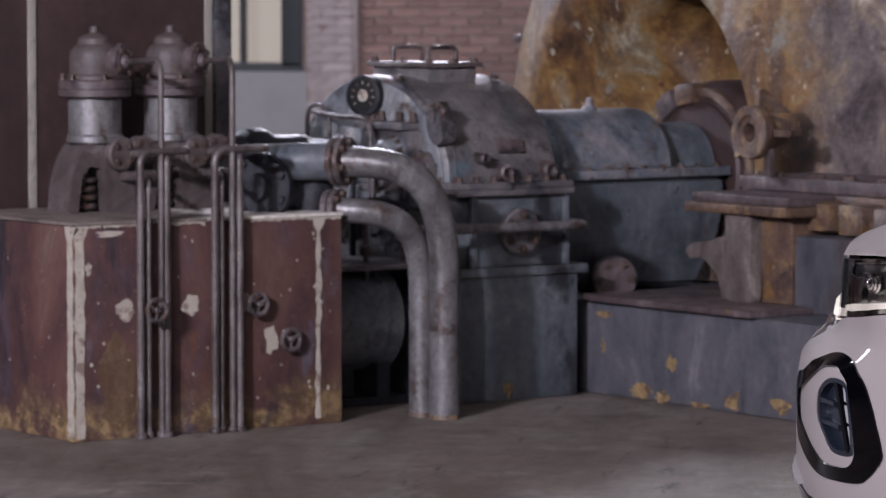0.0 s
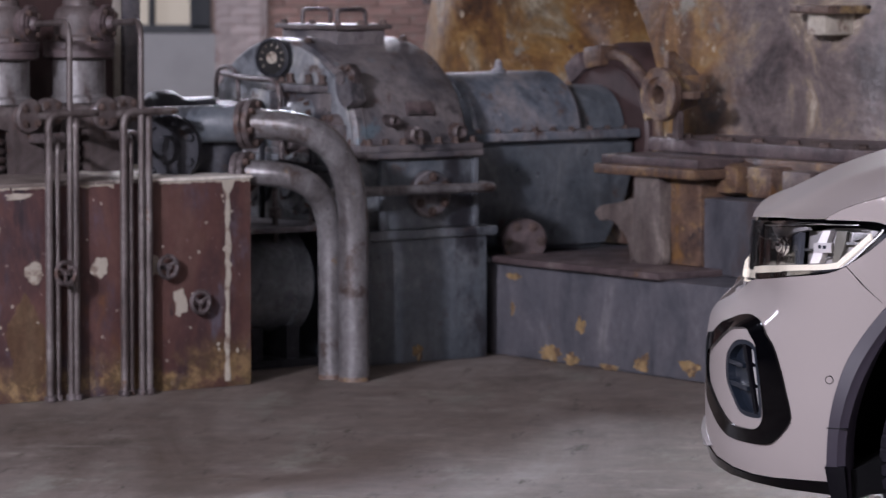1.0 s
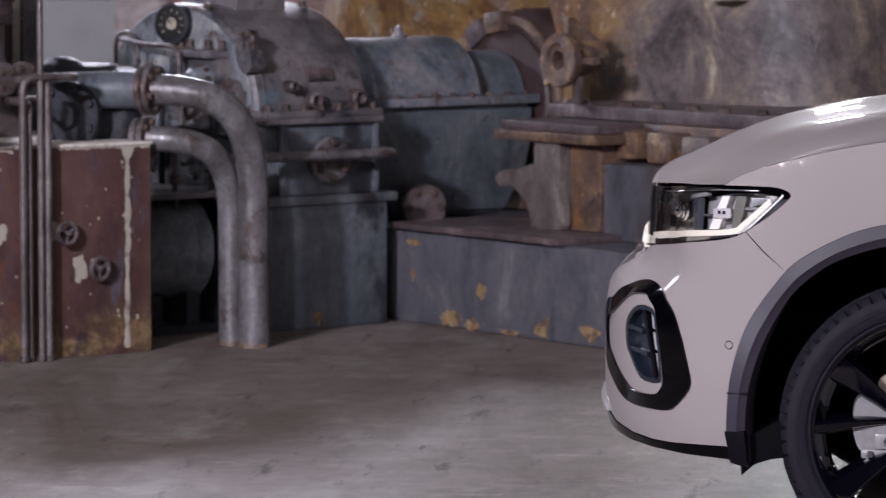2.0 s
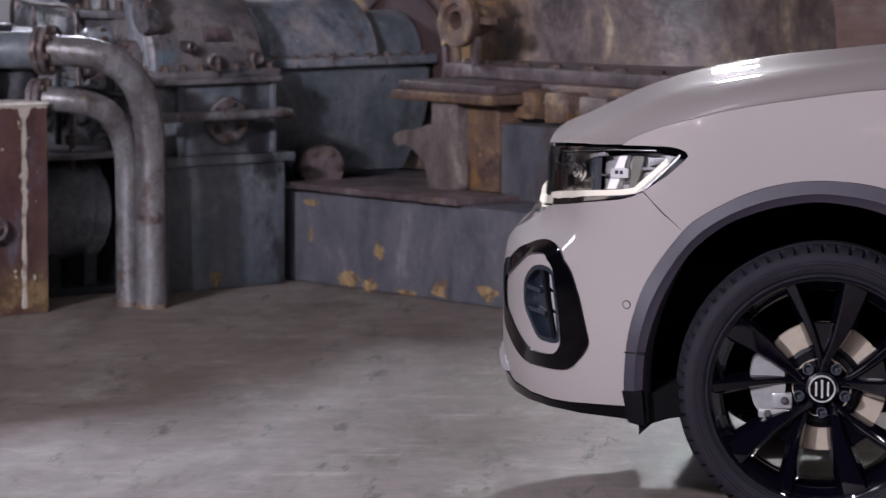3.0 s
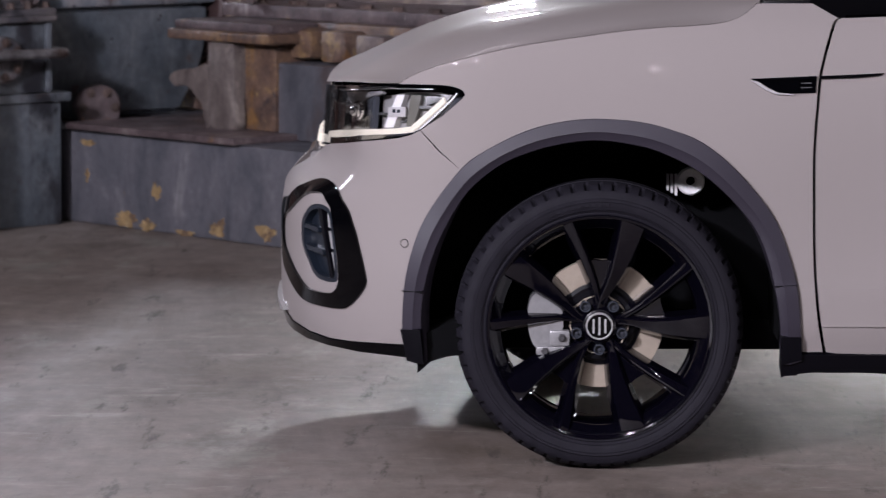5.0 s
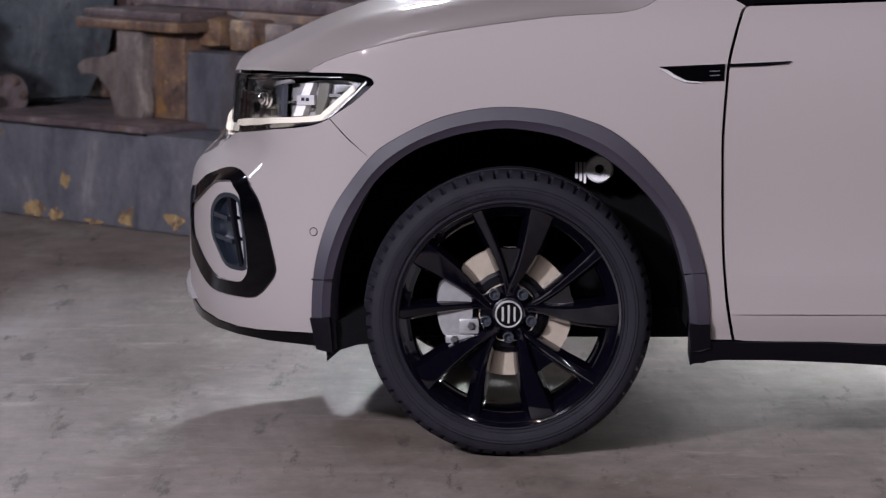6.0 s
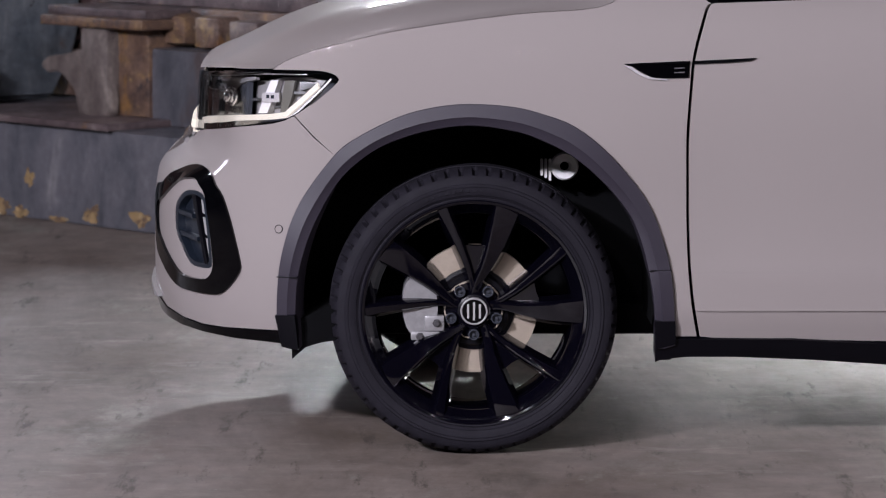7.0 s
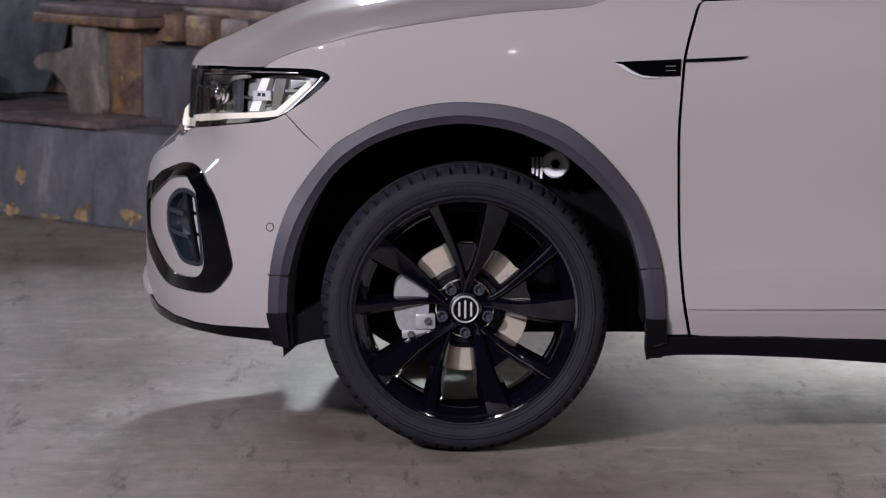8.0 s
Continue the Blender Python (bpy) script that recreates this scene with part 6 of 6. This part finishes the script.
def headlamp(mirror):
    fix = mirrored if mirror else (lambda b: b)
    lamp = part("headlight", fix(panel_mesh(lamp_out, out=-0.075, depth=0.02, grid=0.03)), lamp_black, car, "clear headlight with a white light strip", sharp=40)
    inner = [(-0.70 + (s + 0.70) * 0.988, 0.815 + (z - 0.815) * 0.955) for s, z in lamp_out]
    part("lamp_rim", fix(panel_mesh(lamp_out, out=-0.004, holes=[inner], depth=0.07, grid=0.02)), gloss_black, lamp, sharp=40)
    part("lens", fix(panel_mesh(lamp_out, out=0.001, depth=0.0005, grid=0.02)), lens_mat, lamp, "clear lens", sharp=60)
    low = curve_through([(-1.14, 0.743)] + [(-1.029, 0.754)] + [(-0.850, 0.769), (-0.671, 0.783), (-0.484, 0.796), (-0.444, 0.811), (-0.374, 0.871)], 5)
    wide = 0.0064
    strip = [(s, z + wide) for s, z in low] + [(s + wide * 0.5, z - wide) for s, z in low[::-1]]
    part("light_strip", fix(panel_mesh(strip, out=-0.010, depth=0.02, grid=0.015)), drl, lamp, "glowing white light strip", sharp=40)
    piece = lambda name, m, outline, out, depth=0.01: part(name, fix(panel_mesh(outline, out=out, depth=depth, grid=0.015)), m, lamp, sharp=40)
    bm = bmesh.new()
    c, d = on_skin(-0.775, 0.828, -0.022), (skin_normal(-0.775, 0.828) + Vector((0.55, -0.2, 0))).normalized()
    lathe(bm, c, d, [(0.024, -0.01), (0.024, 0.012), (0.021, 0.016), (0.019, 0.012), (0.0165, 0.020), (0.011, 0.027), (0.005, 0.030), (0.0, 0.031)], 28)
    part("projector", fix(bm), chrome, lamp, "bright projector lens")
    piece("lamp_tray", lamp_blue, [(-1.12, 0.862), (-0.96, 0.868), (-0.66, 0.884), (-0.66, 0.786), (-0.85, 0.776), (-1.12, 0.756)], -0.030)
    piece("lamp_tray", lamp_tray_mat, [(-0.690, 0.878), (-0.50, 0.890), (-0.405, 0.892), (-0.360, 0.886), (-0.384, 0.860), (-0.445, 0.800), (-0.56, 0.790), (-0.690, 0.782)], -0.058)
    piece("reflector", lamp_grey, [(-0.428, 0.880), (-0.396, 0.880), (-0.380, 0.872), (-0.428, 0.858)], -0.045)
    # pale piece in the shape of a white reflection on the lens
    piece("lamp_fin", lamp_tray_mat, [(-0.97, 0.864), (-0.60, 0.888), (-0.59, 0.881), (-0.70, 0.868), (-0.765, 0.858), (-0.80, 0.840), (-0.84, 0.824), (-0.90, 0.840)], -0.024)
    piece("lamp_fin", lamp_olive, [(-0.80, 0.815), (-0.70, 0.819), (-0.70, 0.792), (-0.86, 0.784)], -0.028)
    piece("lamp_fin", lamp_grey, [(-0.68, 0.829), (-0.57, 0.8345), (-0.57, 0.8285), (-0.68, 0.823)], -0.040)
    piece("lamp_fin", lamp_grey, [(-0.447, 0.856), (-0.410, 0.857), (-0.412, 0.850), (-0.447, 0.849)], -0.040)
    piece("lamp_fin", lamp_grey, [(-0.60, 0.8115), (-0.47, 0.821), (-0.47, 0.817), (-0.60, 0.8075)], -0.045)
    piece("lamp_bar", bright_alu, [(-0.531, 0.8807), (-0.496, 0.882), (-0.5445, 0.8005), (-0.597, 0.7978)], -0.034, 0.02)
    piece("lamp_band", lamp_olive, [(-0.474, 0.882), (-0.441, 0.882), (-0.449, 0.846), (-0.468, 0.804), (-0.491, 0.805), (-0.482, 0.850)], -0.036, 0.02)
    piece("lamp_plate", lamp_plate, [(-0.5648, 0.8488), (-0.4881, 0.8518), (-0.4879, 0.8280), (-0.5640, 0.8249)], -0.028, 0.012)
    for s0 in (-0.540, -0.520):
        piece("plate_bar", lamp_black, [(s0, 0.8445), (s0 + 0.012, 0.845), (s0 + 0.012, 0.8365), (s0, 0.836)], -0.0265, 0.002)
    edge = curve_through([(-0.452, 0.7905), (-0.425, 0.806), (-0.360, 0.866), (-0.342, 0.886)], 4)
    piece("lamp_trim", silver, [(q, z + 0.0018) for q, z in edge] + [(q + 0.002, z - 0.0018) for q, z in edge[::-1]], -0.006)
    piece("lamp_trim", silver, [(-0.98, 0.8665), (-0.52, 0.8955), (-0.40, 0.8965), (-0.40, 0.8945), (-0.52, 0.8930), (-0.98, 0.8640)], -0.006)


headlamp(False)
headlamp(True)
# grille between the lamps
bm = panel_mesh([(-1.20, 0.862), (S_MID + 0.001, 0.856), (S_MID + 0.001, 0.637), (-1.33, 0.654), (-1.258, 0.678), (-1.20, 0.70)], out=-0.02, depth=0.02, grid=0.04)
nose_grille = part("radiator_grille", bm, dark_plastic, car)
part("radiator_grille", mirrored(panel_mesh([(-1.20, 0.862), (S_MID + 0.001, 0.856), (S_MID + 0.001, 0.637), (-1.33, 0.654), (-1.258, 0.678), (-1.20, 0.70)], out=-0.02, depth=0.02, grid=0.04)), dark_plastic, car)
for z, th, out, m in ((0.728, 0.010, 0.010, drl), (0.702, 0.005, 0.006, chrome), (0.684, 0.005, 0.010, chrome)):
    a, b = -1.19, S_MID + 0.001
    bar = [(a, z + th), (b, z + th), (b, z - th), (a, z - th)]
    part("grille_bar", panel_mesh(bar, out=out, depth=0.03, grid=0.03), m, nose_grille)
    part("grille_bar", mirrored(panel_mesh(bar, out=out, depth=0.03, grid=0.03)), m, nose_grille)


# wheels
def wheel_thing(mat_pose):
    """A wheel of the car about its own centre, outer face towards -y."""
    w = new("wheel")
    w.empty_display_size = 0.1
    w.parent = car
    w.matrix_basis = mat_pose
    tagged(w, "wheel with a low-profile tyre and black ten-spoke rim")
    R = 0.343
    prof = [(0.258, 0.030, 0), (0.266, 0.012, 0), (0.272, 0.009, 0), (0.275, 0.0115, 0), (0.2805, 0.0075, 0), (0.2815, 0.0055, 0), (0.2825, 0.0070, 0), (0.290, 0.004, 0), (0.299, 0.0032, 0), (0.300, 0.0018, 0), (0.301, 0.0032, 0), (0.306, 0.003, 0), (0.309, 0.006, 0), (0.319, 0.008, 0), (0.3265, 0.013, 0), (0.3315, 0.019, 1), (R - 0.0045, 0.034, 1), (R - 0.0015, 0.052, 1),
            (R, 0.060, 0), (R, 0.080, 0), (R - 0.008, 0.081, 0), (R - 0.008, 0.089, 0), (R + 0.001, 0.090, 0), (R + 0.001, 0.112, 0), (R - 0.008, 0.113, 0), (R - 0.008, 0.121, 0), (R, 0.122, 0), (R, 0.160, 0), (R - 0.0015, 0.173, 1), (R - 0.0045, 0.190, 1), (0.331, 0.206, 1),
            (0.318, 0.216, 0), (0.304, 0.222, 0), (0.275, 0.214, 0), (0.258, 0.20, 0)]
    bm = bmesh.new()
    blocks, per = 64, 5
    n = blocks * per
    rows = []
    for i in range(n):
        a = 2 * math.pi * i / n
        groove = i % per == 0
        rows.append([bm.verts.new(((r - (0.010 if groove and g else 0)) * math.sin(a + (0.012 if y > 0.1 else 0)), y, (r - (0.010 if groove and g else 0)) * math.cos(a))) for r, y, g in prof])
    for i in range(n):
        p, q = rows[i], rows[(i + 1) % n]
        for j in range(len(prof) - 1):
            bm.faces.new((p[j], q[j], q[j + 1], p[j + 1]))
    tyre = part("tyre", bm, rubber, w, "black low-profile tyre", sharp=24)
    # raised sidewall marks, unreadable
    for k in range(9):
        a0 = radians(-24 + k * 3.3)
        bm = bmesh.new()
        pts = [(math.sin(a0 + d) * r, 0.0022, math.cos(a0 + d) * r) for d, r in ((0, 0.289), (0.028, 0.289), (0.028, 0.2965), (0, 0.2965))]
        vs = [bm.verts.new(p) for p in pts]
        lo = [bm.verts.new((p[0], 0.006, p[2])) for p in pts]
        bm.faces.new(vs)
        for i in range(4):
            bm.faces.new((vs[i], lo[i], lo[(i + 1) % 4], vs[(i + 1) % 4]))
        part("sidewall_mark", bm, rubber, tyre)
    rim = part("rim", rim_mesh(), wheel_black, w, "gloss black alloy rim", sharp=30)
    for k in range(5):
        part("spoke", spoke_mesh(72 * k, True), wheel_black, rim, sharp=16)
        part("spoke", spoke_mesh(72 * k, False), wheel_black, rim, sharp=16)
        # the casting closes the narrow gap of each pair near the hub
        bm = bmesh.new()
        web = [(0.040, 3.0), (0.080, 10.0), (0.120, 15.5), (0.150, 17.0), (0.166, 15.0), (0.158, 8.0), (0.155, 1.0), (0.158, -6.0), (0.164, -11.5), (0.150, -12.5), (0.120, -10.0), (0.080, -6.0), (0.040, -2.0)]
        prism(bm, [(r * math.sin(radians(72 * k + o)), r * math.cos(radians(72 * k + o))) for r, o in web], lambda x, z, h: Vector((x, 0.066 - 0.10 * math.hypot(x, z) + h, z)), 0.022)
        part("spoke_web", bm, wheel_black, rim, sharp=30)
    bm = bmesh.new()
    lathe(bm, (0, 0.085, 0), (0, -1, 0), [(0, 0), (0.078, 0), (0.074, 0.010), (0.060, 0.020), (0.046, 0.030), (0.039, 0.041), (0.036, 0.040), (0, 0.040)], 60)
    part("hub", bm, wheel_black, rim)
    for k in range(5):
        a = radians(36 + 72 * k)
        bm = bmesh.new()
        lathe(bm, (0.057 * math.sin(a), 0.052, 0.057 * math.cos(a)), (0, -1, 0), [(0.0135, -0.01), (0.0135, 0.012), (0.0115, 0.014), (0.0100, 0.013), (0.0085, 0.004), (0.0045, 0.003), (0.004, 0.009), (0, 0.009)], 18)
        part("wheel_bolt", bm, lamp_black, rim)
    bm = bmesh.new()
    lathe(bm, (0, 0.047, 0), (0, -1, 0), [(0.024, 0.0), (0.0325, 0.0), (0.0325, 0.012), (0.0305, 0.0135), (0.0285, 0.012), (0.0285, 0.004)], 40)
    part("cap_ring", bm, silver, rim, "silver ring of the centre cap")
    bm = bmesh.new()
    lathe(bm, (0, 0.047, 0), (0, -1, 0), [(0, 0.008), (0.0285, 0.008), (0.0285, 0.0)], 36)
    part("centre_cap", bm, gloss_black, rim)
    for (x0, z0), (x1, z1) in (((-0.0140, 0.0170), (-0.0140, -0.0170)), ((0.0, 0.0215), (0.0, -0.0215)), ((0.0140, 0.0170), (0.0140, -0.0170))):
        bm = bmesh.new()
        d = Vector((x1 - x0, 0, z1 - z0)).normalized() * 0.0024
        prism(bm, [(x0 - d.z, z0 + d.x), (x1 - d.z, z1 + d.x), (x1 + d.z, z1 - d.x), (x0 + d.z, z0 - d.x)], lambda x, z, h: Vector((x, 0.0372 + h, z)), 0.003)
        part("cap_mark", bm, silver, rim)
    # brake
    bm = bmesh.new()
    lathe(bm, (0, 0.115, 0), (0, -1, 0), [(0.07, 0), (0.154, 0.0), (0.154, 0.022), (0.078, 0.022), (0.074, 0.03), (0.07, 0.045), (0, 0.045)], 64)
    disc = part("brake_disc", bm, disc_steel, w, "bare steel brake disc")
    bm = bmesh.new()
    lathe(bm, (0, 0.092, 0), (0, -1, 0), [(0.099, 0.0), (0.098, 0.004), (0.090, 0.006), (0.084, 0.016), (0.0, 0.017)], 48)
    part("disc_hat", bm, dark_plastic, disc)
    return w


def rim_mesh():
    bm = bmesh.new()
    lathe(bm, (0, 0.0, 0), (0, 1, 0), [(0.2665, 0.016), (0.2690, 0.010), (0.2665, 0.006), (0.2610, 0.008), (0.2585, 0.013), (0.2370, 0.032), (0.2345, 0.038), (0.2310, 0.060), (0.230, 0.10), (0.234, 0.19), (0.25, 0.20), (0.262, 0.205)], 96)
    return bm


def spoke_mesh(angle, wide):
    """One spoke from hub to rim: a flat face that tips to one side, a bright chamfer and deep flanks."""
    a = radians(angle)
    rows = []
    bm = bmesh.new()
    # radius, angle off the pair's middle, half width, depth of the face
    st = [(0.034, 2.0, 0.012, 0.049), (0.055, 6.0, 0.0115, 0.046), (0.080, 11.5, 0.0125, 0.041), (0.105, 15.5, 0.0150, 0.034), (0.135, 17.5, 0.0185, 0.027), (0.175, 18.0, 0.0230, 0.020), (0.220, 17.8, 0.0275, 0.0135), (0.250, 17.5, 0.0305, 0.0100), (0.2615, 17.4, 0.0315, 0.0100)] if wide else \
         [(0.034, -1.0, 0.010, 0.051), (0.055, -3.0, 0.0090, 0.049), (0.080, -5.5, 0.0085, 0.044), (0.105, -8.0, 0.0090, 0.038), (0.135, -10.8, 0.0100, 0.031), (0.175, -13.5, 0.0115, 0.024), (0.220, -15.8, 0.0130, 0.017), (0.250, -17.0, 0.0145, 0.0115), (0.2615, -17.3, 0.0150, 0.0105)]
    for r, off, hw, y in st:
        aa = a + radians(off)
        d, s = Vector((math.sin(aa), 0, math.cos(aa))), Vector((math.cos(aa), 0, -math.sin(aa)))
        k = 1.0 if r < 0.255 else 0.25
        c = 0.0042
        tip = 0.006 if wide else -0.003
        lo, hi = max(0.0, -tip), max(0.0, tip)
        prof = [(-hw - 0.010 * k, y + 0.045 * k + 0.004), (-hw - 0.0015, y + lo + c * 2.2), (-hw + c * 0.8, y + lo + c * 0.1), (-hw + c * 1.6, y + lo), (hw - c * 1.6, y + hi), (hw - c * 0.8, y + hi + c * 0.1), (hw + 0.0015, y + hi + c * 2.2), (hw + 0.010 * k, y + 0.045 * k + 0.004)]
        rows.append([bm.verts.new(d * r + s * p + Vector((0, q, 0))) for p, q in prof])
    n = len(rows[0])
    for p, q in zip(rows, rows[1:]):
        for j in range(n):
            bm.faces.new((p[j], p[(j + 1) % n], q[(j + 1) % n], q[j]))
    bm.faces.new(rows[0])
    bm.faces.new(rows[-1])
    return bm


ZW = 0.3293
front_wheel = wheel_thing(pose(0, 0.028, ZW))
for k, m in enumerate((pose(2.59, 0.028, ZW, 0, 20, 0), pose(0, 2 * HALF - 0.028, ZW, 0, 30, 180), pose(2.59, 2 * HALF - 0.028, ZW, 0, 10, 180))):
    made = {}
    for o in (front_wheel, *front_wheel.children_recursive):
        made[o] = o.copy()
        scene.collection.objects.link(made[o])
        made[o].parent = made.get(o.parent, o.parent)
    made[front_wheel].matrix_basis = m

# caliper, suspension leg
bm = bmesh.new()
prism(bm, curve_through([(-0.158, 0.400), (-0.128, 0.412), (-0.098, 0.408), (-0.090, 0.372), (-0.086, 0.330), (-0.096, 0.292), (-0.128, 0.272), (-0.156, 0.282), (-0.170, 0.330), (-0.168, 0.372)], 4, True), lambda x, z, d: Vector((x, 0.078 + d, z)), 0.10)
bmesh.ops.bevel(bm, geom=[e for e in bm.edges if e.calc_face_angle(0) > 1.2], offset=0.010, segments=3, affect="EDGES")
caliper = part("brake_caliper", bm, caliper_alu, car, "cast aluminium brake caliper")
part("caliper_slot", boxes((-0.150, -0.098, 0.0745, 0.0790, 0.338, 0.352), bevel=0.002), dark_plastic, caliper)
part("caliper_bracket", boxes((-0.150, -0.080, 0.072, 0.11, 0.258, 0.280), (-0.118, -0.070, 0.074, 0.10, 0.280, 0.318), bevel=0.006), caliper_alu, car)
for x, z in ((-0.128, 0.268), (-0.088, 0.300)):
    bm = bmesh.new()
    bolt(bm, (x, 0.073, z), (0, -1, 0), 0.007, 0.008)
    part("caliper_bolt", bm, bolt_grey, car)
bm = bmesh.new()
lathe(bm, (0.226, 0.30, 0.655), (0, -1, 0), [(0.011, 0.0), (0.011, 0.014), (0.016, 0.020), (0.030, 0.022), (0.034, 0.016), (0.034, 0.0), (0.011, 0.0)], 32)
for k in range(3):
    box(bm, 0.168 + k * 0.010, 0.174 + k * 0.010, 0.285, 0.31, 0.632 - k * 0.006, 0.672, 0.002)
part("strut_mount", bm, bright_alu, car, "bare metal strut mount")


# bricks of the far wall, last
brick_red, brick_white = brick_mesh("brick", BRICK_L, red_brick), brick_mesh("brick", BRICK_L, washed_brick)
brick_half, half_red = brick_mesh("brick", 0.1095, washed_brick), brick_mesh("brick", 0.1095, red_brick)
rnd = random.Random(12)
for row in range(26):
    z = 0.32 + row * (BRICK_H + JOINT_T)
    pieces = ((0.0, BRICK_L, brick_white), (BRICK_L + JOINT_T, 0.1095, brick_half)) if row % 2 else ((0.0, 0.1095, brick_half), (0.1205, BRICK_L, brick_white))
    for dx, _, me in pieces:
        if z > SILL - 0.02 or dx > 0.1:
            ob = new("brick", me)
            ob.parent = wall_north
            ob.location = (PIER0 + dx, WY - 0.046 + rnd.uniform(-0.003, 0.003), z)
    x = PIER1 + 0.008
    if row % 2:
        ob = new("brick", half_red)
        ob.parent = wall_north
        ob.location = (x, WY - 0.004, z)
        x += 0.1205
    while x < -3.6:
        ob = new("brick", brick_red)
        ob.parent = wall_north
        ob.location = (x, WY - 0.004 + rnd.uniform(-0.003, 0.003), z)
        x += BRICK_L + JOINT_T
verts, faces = [], []
for row in range(72):
    z = 0.02 + row * (BRICK_H + JOINT_T)
    for k in range(60):
        x = -3.45 + k * (BRICK_L + JOINT_T) + (0.12 if row % 2 else 0)
        b = len(verts)
        y0, y1 = WY - 0.014 + rnd.uniform(-0.003, 0.003), WY + 0.01
        verts += [(x, y0, z), (x + BRICK_L, y0, z), (x + BRICK_L, y0, z + BRICK_H), (x, y0, z + BRICK_H), (x, y1, z), (x + BRICK_L, y1, z), (x + BRICK_L, y1, z + BRICK_H), (x, y1, z + BRICK_H)]
        faces += [(b, b + 1, b + 2, b + 3), (b, b + 4, b + 5, b + 1), (b + 1, b + 5, b + 6, b + 2), (b + 2, b + 6, b + 7, b + 3), (b + 3, b + 7, b + 4, b)]
me = bpy.data.meshes.new("brickwork")
me.from_pydata(verts, [], faces)
me.materials.append(red_brick)
tagged(new("brickwork", me), "weathered red brickwork", kind="stuff").parent = wall_north
